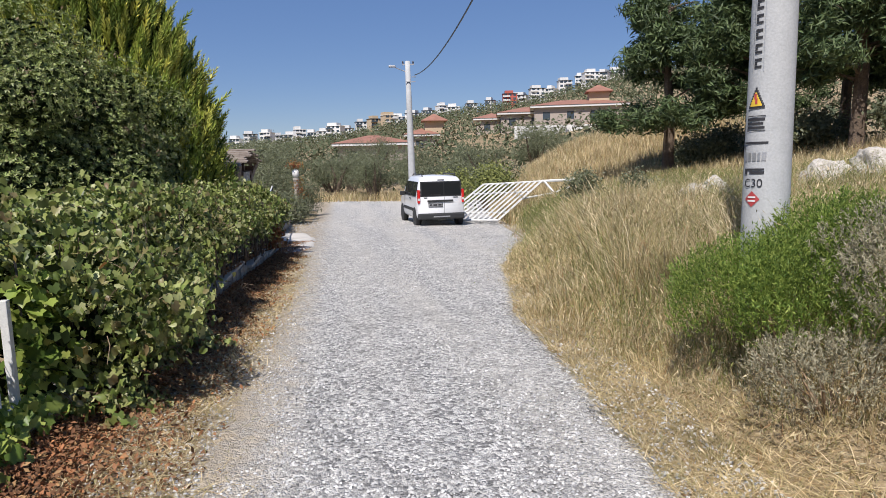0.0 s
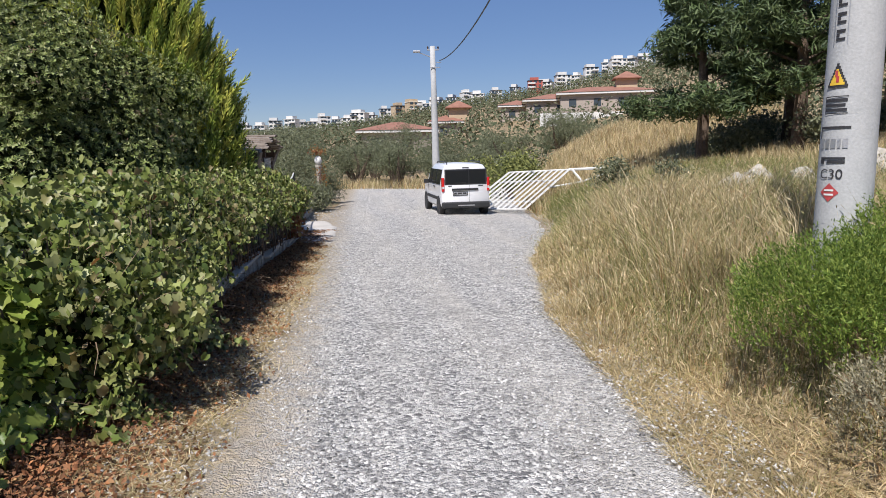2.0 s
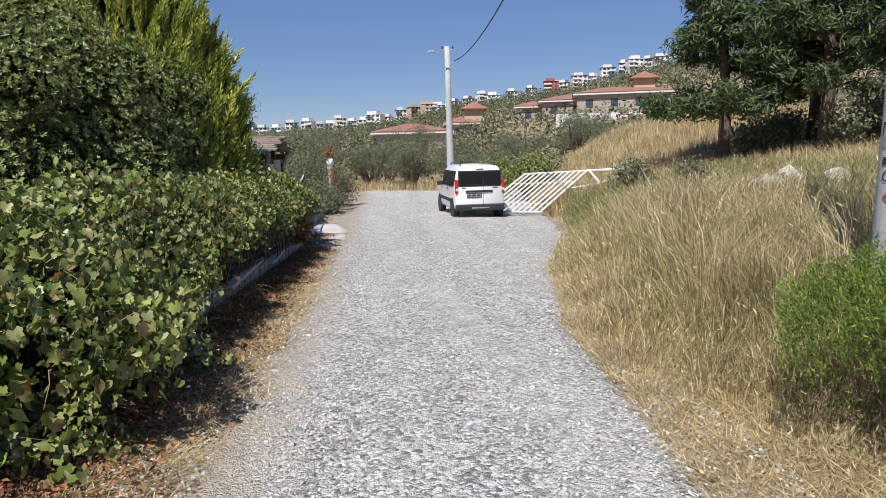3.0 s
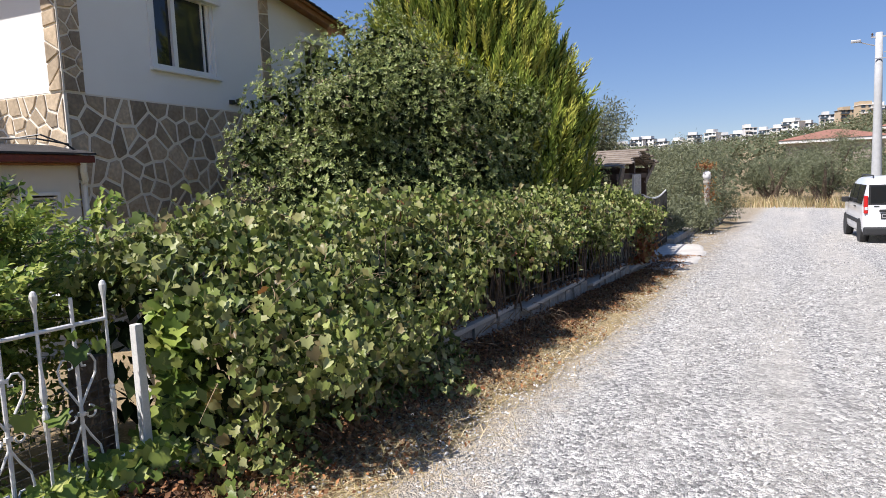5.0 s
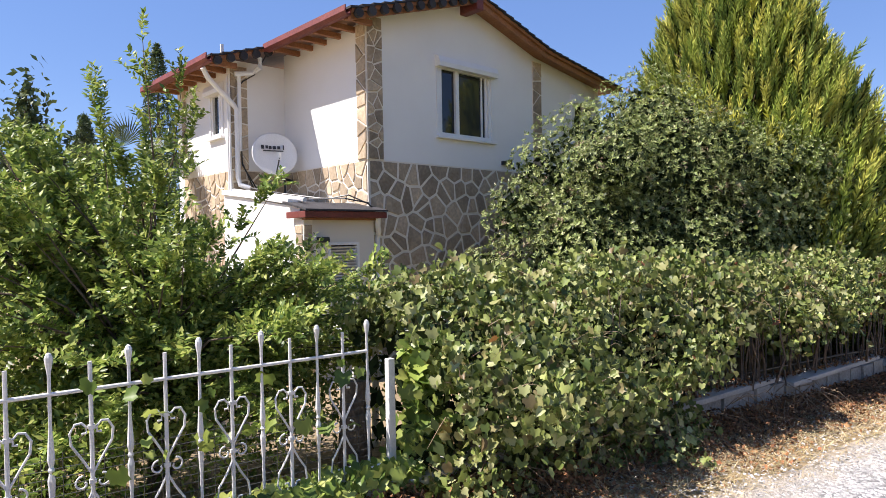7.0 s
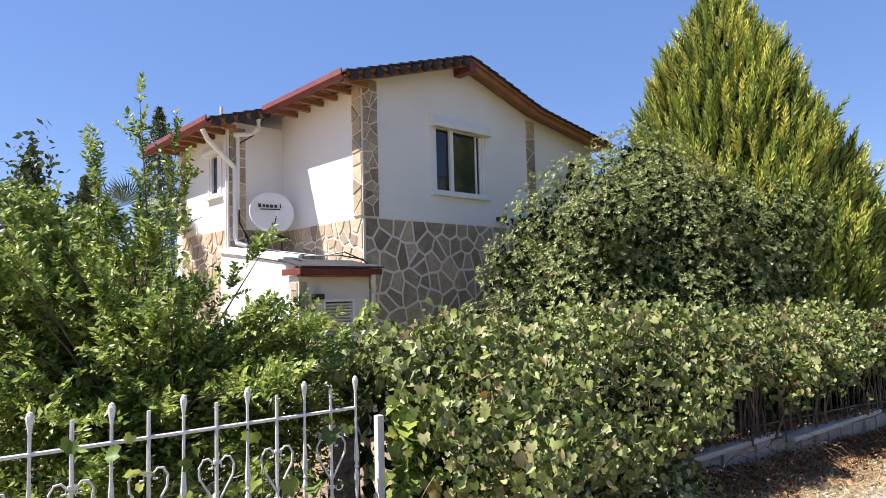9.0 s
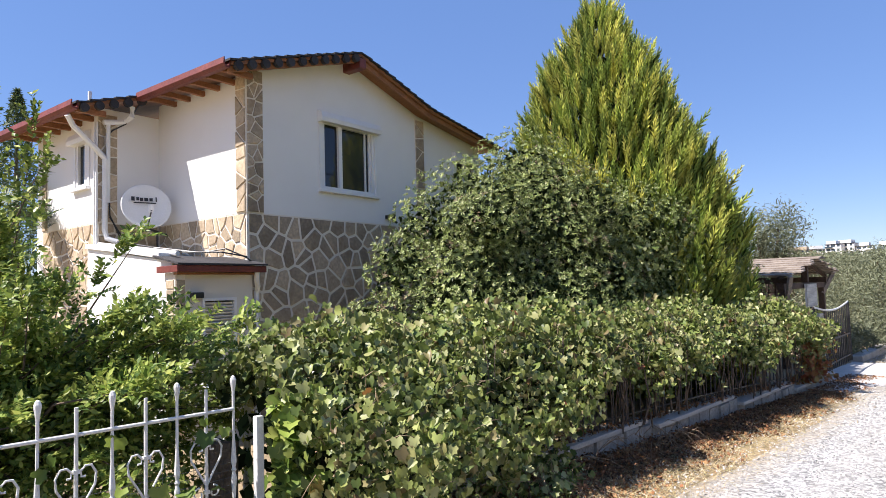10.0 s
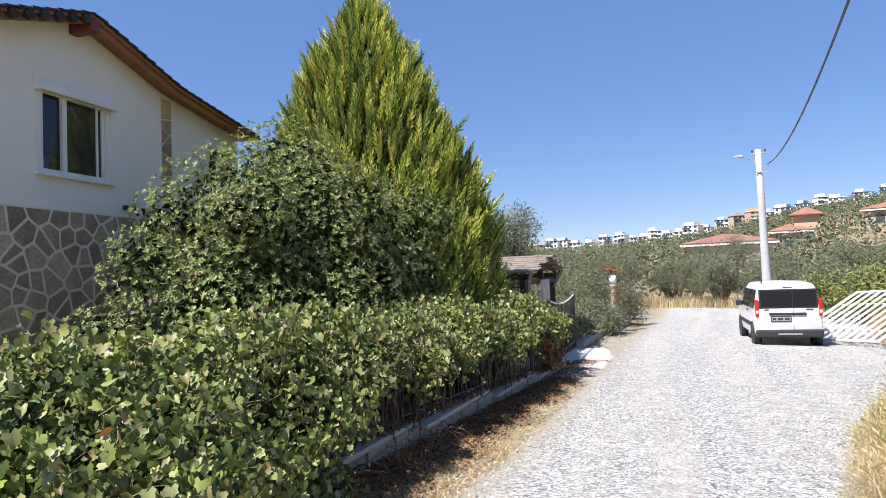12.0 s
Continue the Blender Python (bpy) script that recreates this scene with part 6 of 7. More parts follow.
weeds(6000, 60, 3.0, 16, 4.0, 0.4, (0.02, 0.05), L_SAGE, 85, "bank_weeds", "grey weeds in the dry grass")


def bank_plant(name, label, x, y, r, h, count, leaf, size, mat, seed, stems=0.02, wild=0.8, up=0.3, category="shrub", group=""):
    rr = random.Random(seed)
    C = [(rr.uniform(-0.5, 0.5) * r, rr.uniform(-0.5, 0.5) * r, h * rr.uniform(0.3, 0.75)) for _ in range(8)]
    return plant(name, label, category, (x, y, ground_z(x, y)), C, [(r * 0.55, r * 0.55, h * 0.32)] * 8, count, leaf, size, mat, seed, stems, wild, 0.5, group, 8, M_TWIG, up)


BLADE = (np.array([(-0.05, -0.5, 0), (0.05, -0.5, 0), (0, 0.5, 0.06)], float), np.array([(0, 1, 2)]))
def spiky_shrub(name, label, x, y, r, h, n, m, length, width, mat, seed):
    """A low shrub of many upright twigs, each ringed with short narrow leaves."""
    g, rr = np.random.default_rng(seed), random.Random(seed)
    ob = empty(name, pose(x, y, ground_z(x, y)), label, "shrub")
    bm = bmesh.new()
    branches(bm, (0, 0, -0.05), [(rr.uniform(-0.7, 0.7) * r, rr.uniform(-0.7, 0.7) * r, h * rr.uniform(0.4, 0.8)) for _ in range(14)], 0.012, rr, 4)
    part("stem", bm, M_TWIG, ob)
    a, q = g.uniform(0, 6.28, n), np.sqrt(g.random(n))
    lump = 1 + 0.18 * np.sin(a * 3 + seed) + 0.12 * np.sin(a * 7)
    u = g.random(n) ** 0.45
    z = h * (0.12 + 0.88 * u * np.sqrt(np.clip(1 - (0.85 * q) ** 2, 0.05, 1)))
    c = np.stack([np.cos(a) * q * r * lump, np.sin(a) * q * r * lump, z], 1)
    w = np.stack([np.cos(a) * q * 0.55, np.sin(a) * q * 0.55, np.ones(n)], 1) + g.normal(0, 0.22, (n, 3))
    w /= np.linalg.norm(w, axis=1, keepdims=True)
    s = g.random((n, m))
    ray = w[:, None] * 0.9 + g.normal(0, 0.5, (n, m, 3))
    ray /= np.linalg.norm(ray, axis=2, keepdims=True)
    p = (c[:, None] + w[:, None] * ((s - 0.5) * length)[..., None]).reshape(-1, 3)
    ray = ray.reshape(-1, 3)
    size = g.uniform(0.6, 1.2, n * m) * width
    sd = np.cross(ray, g.normal(0, 1, ray.shape))
    sd /= np.linalg.norm(sd, axis=1, keepdims=True) + 1e-9
    v, f = spread(*BLADE2, p + ray * size[:, None] * 0.5, np.stack([sd, ray, np.cross(sd, ray)], 2), size)
    tagged(mass("foliage", v, f, mat, ob), kind="stuff")


BLADE2 = (np.array([(0, -0.5, 0), (0.14, 0.05, 0.03), (0, 0.5, 0), (-0.14, 0.05, 0.03)], float), np.array([(0, 1, 2), (0, 2, 3)]))
spiky_shrub("broom_shrub", "bright green broom shrub at the foot of the pole", 2.90, 3.85, 0.66, 0.80, 3600, 13, 0.17, 0.030, L_SCRUB, 51)
spiky_shrub("broom_shrub", "bright green broom shrub at the foot of the pole", 3.45, 3.95, 0.60, 0.86, 3400, 13, 0.17, 0.030, L_SCRUB, 52)
spiky_shrub("sage_shrub", "grey-brown dry sage shrub on the bank", 3.30, 2.95, 0.72, 0.98, 2600, 15, 0.09, 0.026, L_SAGE, 53)
spiky_shrub("sage_shrub", "grey-brown dry sage shrub on the bank", 2.62, 3.10, 0.45, 0.46, 800, 13, 0.08, 0.026, L_SAGE, 54)
bank_plant("thorny_shrub", "small green thorny shrub in the dry grass", 7.3, 19.0, 0.75, 1.35, 2600, OVAL_LEAF, (0.06, 0.11), L_OLIVE, 55)
bank_plant("thorny_shrub", "small green thorny shrub in the dry grass", 8.2, 17.0, 0.6, 0.9, 1800, OVAL_LEAF, (0.06, 0.11), L_OLIVE, 56)
for i, (x, y, r, h) in enumerate(((7.4, 33, 2.0, 2.6), (8.6, 37, 2.0, 2.4), (6.6, 38.5, 1.6, 2.2))):
    bank_plant("wild_shrub", "olive-green wild shrub at the edge of the field", x, y, r, h, 3600, OVAL_LEAF, (0.10, 0.20), L_WILD if i % 2 == 0 else L_OLIVE, 60 + i, 0.04, group="field edge shrubs")


def rock(x, y, r, h, seed):
    bm = bmesh.new()
    bmesh.ops.create_icosphere(bm, subdivisions=4, radius=1.0)
    for v_ in bm.verts:
        k = 1 + 0.35 * noise.noise(v_.co * 1.4 + Vector((seed, 0, 0))) + 0.16 * noise.noise(v_.co * 4 + Vector((0, seed, 0))) + 0.07 * noise.noise(v_.co * 10)
        v_.co = Vector((v_.co.x * r * k, v_.co.y * r * 0.8 * k, v_.co.z * h * k))
    ob = link_bm("rock", bm, M_ROCK, True)
    ob.matrix_basis = pose(x, y, ground_z(x, y) + h * 0.55)
    tagged(ob, "pale weathered limestone outcrop in the dry grass", "rock", "limestone outcrops")


for i, (x, y, r, h) in enumerate(((6.6, 11.4, 0.38, 0.32), (7.1, 11.6, 0.34, 0.34), (8.4, 10.2, 0.45, 0.34), (9.0, 9.7, 0.5, 0.40), (9.5, 9.0, 0.55, 0.42), (6.2, 12.0, 0.22, 0.22), (7.5, 10.9, 0.3, 0.26))):
    rock(x, y, r, h, i * 3.1)


def pine(x, y, h, spread_, seed):
    """A pine: bare trunk below, tiers of needle clumps with gaps."""
    g, rr = np.random.default_rng(seed), random.Random(seed)
    ob = empty("pine_tree", pose(x, y, ground_z(x, y)), "dark green pine tree on the slope", "tree", "pines on the slope")
    bm = bmesh.new()
    tube(bm, [(0, 0, -0.3), (0.1, 0, h * 0.3), (0.0, 0.15, h * 0.65), (0.05, 0, h * 0.98)], [0.26, 0.2, 0.12, 0.02], 9)
    tips = []
    for i in range(40):
        t = rr.uniform(0.28, 1.0)
        a = rr.uniform(0, 6.28)
        L = spread_ * (1.05 - t) ** 0.6 * rr.uniform(0.5, 1.1)
        tips.append(Vector((math.cos(a) * L, math.sin(a) * L, h * t + 0.1 * L)))
        tube(bm, [(0, 0.05, h * t - 0.15 * L), tips[-1] * 0.5 + Vector((0, 0, h * t * 0.5 - 0.02)), tips[-1]], [0.06, 0.04, 0.015], 5)
    part("trunk", bm, M_BARK, ob)
    C, Q = [], []
    for t in tips:
        for _ in range(5):
            C.append(tuple(t * rr.uniform(0.6, 1.05) + Vector((rr.uniform(-0.3, 0.3), rr.uniform(-0.3, 0.3), rr.uniform(-0.2, 0.35)))))
            q = rr.uniform(0.45, 0.85)
            C[-1] = (C[-1][0], C[-1][1], min(max(C[-1][2], t.z - 0.4), t.z + 0.4))
            Q.append((q, q, q * 0.6))
    p, d = blobs(C, Q, 26000, g, 0.3)
    v, f = spread(*NARROW_LEAF, p, turns(len(p), d + np.array([[0, 0, 0.3]]), 0.8, g), g.uniform(0.2, 0.42, len(p)))
    tagged(mass("crown", v, f, L_PINE, ob), kind="stuff")


for i, (x, y, h, s) in enumerate(((13.2, 25.0, 6.5, 3.0), (15.5, 22.5, 7.5, 3.2), (17.0, 19.5, 8.0, 3.2), (18.5, 17.0, 8.0, 3.4), (17.5, 26.0, 8.0, 3.2), (21.0, 21.0, 8.5, 3.5), (20.5, 14.5, 7.5, 3.2), (22.0, 26.0, 8.5, 3.4), (23.5, 17.5, 8.5, 3.4))):
    pine(x, y, h + 1.3, s * 1.08, 70 + i)
for i, (x, y, r, h) in enumerate(((14.6, 25.5, 1.5, 1.5), (16.4, 21.5, 1.6, 1.6), (18.2, 18.4, 1.8, 1.8), (20.0, 15.4, 1.8, 1.9), (21.5, 18.5, 2.0, 2.2), (22.5, 14.0, 2.0, 2.2), (18.8, 23.0, 1.8, 2.0), (16.6, 27.0, 1.8, 1.8), (17.2, 15.0, 1.2, 1.1))):
    bank_plant("grey_shrub", "grey-green low shrub under the pines", x, y, r, h, 3000, SCRUB_LEAF, (0.10, 0.19), L_OLIVE, 90 + i, 0.04, group="shrubs under the pines")


def olive(x, y, h, r, seed, label="grey-green olive tree with a short crooked trunk"):
    rr = random.Random(seed)
    C = [(rr.uniform(-0.6, 0.6) * r, rr.uniform(-0.6, 0.6) * r, h * rr.uniform(0.36, 0.78)) for _ in range(15)]
    Q = [(r * 0.42, r * 0.42, h * 0.19)] * 15
    h, r = h * 1.3, r * 1.15
    return plant("olive_tree", label, "tree", (x, y, ground_z(x, y)), C, Q, 8500, NARROW_LEAF, (0.13, 0.24), L_OLIVE, seed, 0.22, 0.9, 0.45, "olive trees beyond the lane", 7)


for i, (x, y, h, r) in enumerate(((2.6, 50, 3.9, 2.3), (-0.5, 52, 3.8, 2.3), (5.6, 49, 3.6, 2.1), (-3.5, 50, 4.2, 2.4), (-5.6, 45, 4.4, 2.4), (-4.2, 39, 4.2, 2.2), (8.4, 46, 3.6, 2.1), (10.6, 49, 4.4, 2.5), (-7.5, 52, 4.6, 2.6), (-8.0, 40, 4.0, 2.2), (1.0, 58, 4.6, 2.6), (6.5, 56, 4.8, 2.7), (-11.0, 56, 5.0, 2.8), (15.5, 51, 4.6, 2.6), (-3.4, 34, 3.0, 1.7), (11.5, 58, 5.0, 2.8), (-15, 60, 5.2, 3.0), (-6.5, 64, 5.6, 3.0), (3.5, 66, 5.6, 3.0), (20, 58, 5.4, 3.0))):
    olive(x, y, h, r, 120 + i)
# dry grass at the far edge of the lane
g = np.random.default_rng(47)
n = 7000
x, y = g.uniform(-9, 14, n), g.uniform(47.5, 55, n)
v, f = blades(np.stack([x, y, on_ground(x, y, -0.02)], 1), g.uniform(0.4, 0.9, n), g.uniform(0.1, 0.4, n), g.uniform(0.012, 0.03, n), g)
tagged(mass("dry_grass", v, f, L_STRAW), "dry grass under the olive trees", "grass", kind="stuff")

# dry meadow behind the bank
g = np.random.default_rng(49)
n = 26000
y = g.uniform(22, 47, n)
x = np.array([lerp_table(RIGHT, q) for q in y]) + 15 * g.random(n) ** 1.1
v, f = blades(np.stack([x, y, on_ground(x, y, -0.02)], 1), g.uniform(0.25, 0.75, n), g.uniform(0.05, 0.4, n), g.uniform(0.008, 0.022, n), g)
tagged(mass("meadow_grass", v, f, L_STRAW), "tall bleached grass on the rising meadow", "grass", kind="stuff")

# scrub over the hillside
g = np.random.default_rng(48)
n = 110000
k = 6000
ca, cd = np.radians(g.uniform(-38, 48, k)), 62 + 345 * g.random(k) ** 1.15
own = g.integers(0, k, n)
cx, cy = np.sin(ca) * cd, np.cos(ca) * cd
cz = on_ground(cx, cy)
size = (g.uniform(1.1, 2.6, k) * (1 + np.maximum(0, cd - 150) / 350))[own]
q = g.normal(0, 1, (n, 3))
q /= np.linalg.norm(q, axis=1, keepdims=True)
p = np.stack([cx, cy, cz], 1)[own] + q * size[:, None] * np.array([[0.9, 0.9, 0.75]]) + np.array([[0, 0, 0.6]]) * size[:, None]
v, f = spread(*SCRUB_LEAF, p, turns(n, q + np.array([[0, -0.3, 0.3]]), 0.5, g), size * g.uniform(0.2, 0.42, n))
tagged(mass("hill_scrub", v, f, L_HILL), "scattered olive and scrub over the far hillside", "scrub", kind="stuff")


# ---------- far buildings ----------
def villa(name, m, w, d, h, label, tower=True):
    ob = empty(name, m, label, "house", "red-roofed villas")
    part("wall", boxes((-w / 2, -d / 2, -6, w / 2, d / 2, h)), M_VILLA, ob, "pinkish beige wall")
    part("eave_band", boxes((-w / 2 - 0.7, -d / 2 - 0.7, h, w / 2 + 0.7, d / 2 + 0.7, h + 0.35)), M_WHITE_WALL, ob, "white eaves band")
    bm = bmesh.new()
    e = [bm.verts.new(q) for q in ((-w / 2 - 0.8, -d / 2 - 0.8, h + 0.36), (w / 2 + 0.8, -d / 2 - 0.8, h + 0.36), (w / 2 + 0.8, d / 2 + 0.8, h + 0.36), (-w / 2 - 0.8, d / 2 + 0.8, h + 0.36))]
    k = min(w, d) / 2
    t = [bm.verts.new((-w / 2 + k, 0, h + 1.5)), bm.verts.new((w / 2 - k, 0, h + 1.5))]
    for fc in ((e[0], e[1], t[1], t[0]), (e[2], e[3], t[0], t[1]), (e[1], e[2], t[1]), (e[3], e[0], t[0]), tuple(reversed(e))):
        bm.faces.new(fc)
    part("roof", bm, M_ROOF_RED, ob, "hipped clay tile roof")
    if tower:
        tw = part("tower", boxes((w * 0.12, -1.4, h + 0.5, w * 0.12 + 3.4, 1.6, h + 2.6)), M_TAN_WALL, ob)
        bm = bmesh.new()
        cx = w * 0.12 + 1.7
        lathe(bm, [(3.2, h + 2.6), (3.2, h + 2.75), (0.2, h + 3.9)], 4, pose(cx, 0.1, 0, 0, 0, 45))
        part("tower_roof", bm, M_ROOF_RED, tw)
    for i in range(int(w // 4)):
        x = -w / 2 + 2 + i * 4
        part("window", boxes((x - 0.6, -d / 2 - 0.03, h - 2.0, x + 0.6, -d / 2 + 0.05, h - 0.7)), M_FAR_GLASS, ob)
    return ob


def at_bearing(deg, dist):
    a = radians(deg)
    x, y = math.sin(a) * dist, math.cos(a) * dist
    return x, y


for deg, dist, zt, w, d, lab, tw in ((3.0, 92, 4.6, 9.5, 8, "low red-roofed villa behind the olive trees", False), (7.2, 116, 5.6, 4.8, 5, "small red-roofed villa among the trees", True), (20.6, 118, 10.3, 15, 9, "large red-roofed villa on the slope", True), (16.4, 124, 9.9, 10, 8, "red-roofed villa on the slope", False), (13.3, 130, 9.2, 6, 7, "red-roofed villa on the slope", False)):
    x, y = at_bearing(deg, dist)
    villa("villa", pose(x, y, 0.5 * (zt - 3.0) + 0.5 * (ground_z(x, y) - 0.6), 0, 0, -deg * 0.8), w, d, 3.0, lab, tw)
x, y = at_bearing(19.5, 108)
part_wall = tagged(link_bm("retaining_wall", boxes((-8, -0.3, -4, 9, 0.3, 1.6)), M_WHITE_WALL), "long pale retaining wall below the villa", "wall")
part_wall.matrix_basis = pose(x, y, ground_z(x, y) - 0.4, 0, 0, -16)


def block(m, w, d, storeys, wall, seed, label):
    """A far house: storeys with windows, balconies with slabs and a roof edge."""
    rr = random.Random(seed)
    ob = empty("hillside_house", m, label, "house", "houses along the ridge")
    H = storeys * 2.8
    bm = boxes((-w / 2, -d / 2, -8, w / 2, d / 2, H))
    box(bm, -w / 2 + rr.uniform(0, 2), -d / 2 + 1.0, H, w / 2 - rr.uniform(2, 4), d / 2, H + 2.6)
    part("wall", bm, wall, ob)
    part("roof_edge", boxes((-w / 2 - 0.4, -d / 2 - 0.5, H, w / 2 + 0.4, d / 2 + 0.4, H + 0.3)), rr.choice((M_WHITE_WALL, M_DARKPLASTIC)), ob)
    for s in range(storeys):
        z = s * 3.0
        bx = rr.choice((-1, 1))
        part("balcony", boxes((min(0, bx * w / 2), -d / 2 - 1.3, z - 0.05, max(0, bx * w / 2), -d / 2, z + 0.2), (min(0, bx * w / 2), -d / 2 - 1.3, z + 0.2, max(0, bx * w / 2), -d / 2 - 1.2, z + 1.0)), M_WHITE_WALL if rr.random() < 0.6 else M_FAR_GLASS, ob)
        for x in (-w * 0.32, 0.0, w * 0.32):
            q = rr.uniform(0.7, 1.3)
            part("window", boxes((x - q, -d / 2 - 0.06, z + 0.7, x + q, -d / 2 + 0.05, z + 2.4)), M_FAR_GLASS, ob)
    return ob


rr = random.Random(17)
deg = -14.5
while deg < 25.5:
    dist = rr.uniform(432, 470)
    x, y = at_bearing(deg, dist)
    w = rr.uniform(6.5, 11.5)
    wall = M_WHITE_WALL
    lab = "white modern house on the ridge with balconies"
    if 13.6 < deg < 14.9:
        wall, lab = M_RED_WALL, "red three-storey house on the ridge"
    elif 3.2 < deg < 4.6 or deg < -13:
        wall, lab = M_TAN_WALL, "tan house on the ridge with balconies"
    block(pose(x, y, ground_z(x, y) + 1.6, 0, 0, -deg + rr.uniform(-25, 25)) @ Matrix.Scale(0.85, 4), w, 9, rr.choice((2, 2, 3)) if deg < 12 else rr.choice((2, 3)), wall, int(deg * 100), lab)
    deg += rr.uniform(0.75, 1.4) * (1 if deg < 8 else 1.2)


# ---------- beyond the hedge: gate, shed, ornament ----------
gate = empty("iron_gate", pose(0, 0, 0), "black iron driveway gate with a sagging curved top, standing ajar", "gate")
ga, gb = Vector((-1.83, 16.45, -0.33)), Vector((-2.05, 20.6, -0.36))
n = 18
for i in range(n + 1):
    t = i / n
    q = ga.lerp(gb, t)
    h = 1.42 - 0.14 * math.sin(t * math.pi)
    part("bar", tubes(([q, q + Vector((0, 0, h))], 0.014 if 0 < i < n else 0.035), n=5), M_BLACK, gate)
part("rail", tubes(([ga + Vector((0, 0, 0.15)), gb + Vector((0, 0, 0.15))], 0.02), ([ga + Vector((0, 0, 0.65)), gb + Vector((0, 0, 0.65))], 0.02), n=6), M_BLACK, gate)
part("top_rail", tubes(([ga.lerp(gb, i / 12) + Vector((0, 0, 1.42 - 0.14 * math.sin(i / 12 * math.pi))) for i in range(13)], 0.022), n=6), M_FENCE, gate, "pale curved top rail")
part("panel", boxes((-2.1, 17.3, -0.2, -2.08, 20.3, 0.35)), M_BLACK, gate)
gp = link_bm("gate_post", boxes((-1.98, 16.45, -0.6, -1.70, 16.73, 0.95), bevel=0.015), M_CONCRETE)
tagged(gp, "stone-coloured gate post half hidden by vine", "post")
sl = bmesh.new()
edge = []
for k in range(29):
    y = 14.7 + 5.6 * k / 28
    xr = -1.05 + 0.42 * math.sin(math.pi * (k / 28) ** 0.8) + 0.10 * noise.noise(Vector((3, y * 1.7, 0))) + 0.04 * noise.noise(Vector((8, y * 6, 0)))
    row = [-1.95 + (xr + 1.95) * q / 7 for q in range(8)]
    edge.append([sl.verts.new((x, y, ground_z(x, y) + 0.045 + 0.006 * noise.noise(Vector((x * 4, y * 4, 5))) - (0.035 if q == 7 else 0))) for q, x in enumerate(row)] + [sl.verts.new((xr + 0.02, y, ground_z(xr, y) - 0.12))])
for a, b in zip(edge, edge[1:]):
    for q in range(8):
        sl.faces.new((a[q], a[q + 1], b[q + 1], b[q]))
tagged(link_bm("gate_slab", sl, M_CONC_PALE, True), "pale worn concrete apron before the gate", "slab")
tagged(link_bm("kerb_wall", boxes((-2.15, 20.8, -0.8, -1.85, 27.5, -0.28), (-2.0, 27.5, -0.9, -1.6, 31.5, -0.42), bevel=0.03), M_CONCRETE), "low rough stone kerb beyond the gate", "kerb")

shed = empty("timber_shelter", pose(-4.2, 20.1, -0.45), "small old timber shelter with a gabled grey plank roof", "shelter")
for x in (-1.3, 1.35):
    for y in (-1.85, 1.6):
        part("post", boxes((x - 0.07, y - 0.07, 0, x + 0.07, y + 0.07, 2.0), bevel=0.01), M_WOOD_DARK, shed)
for q in ((-1.6, -1.95, 2.0, 1.5, -1.77, 2.14), (-1.6, 1.5, 2.0, 1.5, 1.68, 2.14), (1.27, -2.0, 1.86, 1.43, 1.8, 2.0)):
    part("beam", boxes(q, bevel=0.01), M_WOOD_DARK, shed, "dark brown beam")
part("king_post", boxes((1.28, 0.02, 2.0, 1.42, 0.16, 2.5)), M_WOOD_DARK, shed)
for y0, z0 in ((-2.1, 2.12), (1.95, 2.16)):
    part("rafter", tubes(([(1.38, y0, z0), (1.38, 0.09, 2.54)], 0.06), n=4), M_WOOD_DARK, shed)
    for i in range(8):
        u, w = i / 8, (i + 1.25) / 8
        ya, yb = y0 + (0.09 - y0) * u, y0 + (0.09 - y0) * w
        za, zb = z0 + (2.58 - z0) * u, z0 + (2.58 - z0) * w
        bm = bmesh.new()
        prism(bm, [(ya, za + 0.05), (yb, zb + 0.02), (yb, zb + 0.05), (ya, za + 0.085)], -1.7 - 0.05 * (i % 3), 1.62 + 0.07 * (i * 5 % 3), "x")
        part("plank", bm, M_WOOD_OLD, shed)
for q in (([(1.38, -1.75, 1.4), (1.62, -2.15, 2.16)], 0.06), ([(1.38, 1.55, 1.7), (1.6, 2.05, 2.35)], 0.06)):
    part("brace", tubes(q, n=4), M_WOOD_OLD, shed, "pale rough brace")
part("trellis", boxes(*[(-1.2 + i * 0.15, -1.86, 0.8, -1.18 + i * 0.15, -1.84, 2.0) for i in range(17)], *[(-1.25, -1.87, 0.9 + i * 0.15, 1.3, -1.83, 0.92 + i * 0.15) for i in range(7)]), M_WOOD_DARK, shed)
grid = empty("wire_crate", pose(-2.72, 20.1, -0.03), "white gridded plastic crate hung in the shelter", "crate")
part("panel", boxes((-0.02, -0.45, 1.0, 0.02, 0.45, 1.55)), M_PVC, grid)
part("grid", boxes(*[(0.021, -0.45 + i * 0.1, 1.0, 0.03, -0.435 + i * 0.1, 1.55) for i in range(10)], *[(0.021, -0.45, 1.02 + i * 0.085, 0.03, 0.45, 1.032 + i * 0.085) for i in range(7)]), M_STEEL, grid)
orn = empty("garden_ornament", pose(-1.75, 27.2, -0.5), "white garden column topped with a pale ball and red flowers", "ornament")
bm = bmesh.new()
lathe(bm, [(0.16, 0), (0.16, 0.15), (0.09, 0.2), (0.09, 1.5), (0.13, 1.6), (0.13, 1.68)], 16)
part("column", bm, M_CONCRETE, orn)
bm = bmesh.new()
lathe(bm, [(0.05, 1.68), (0.12, 1.74), (0.15, 1.85), (0.12, 1.96), (0.05, 2.02)], 16)
part("ball", bm, M_PVC, orn, smooth=True)
g = np.random.default_rng(5)
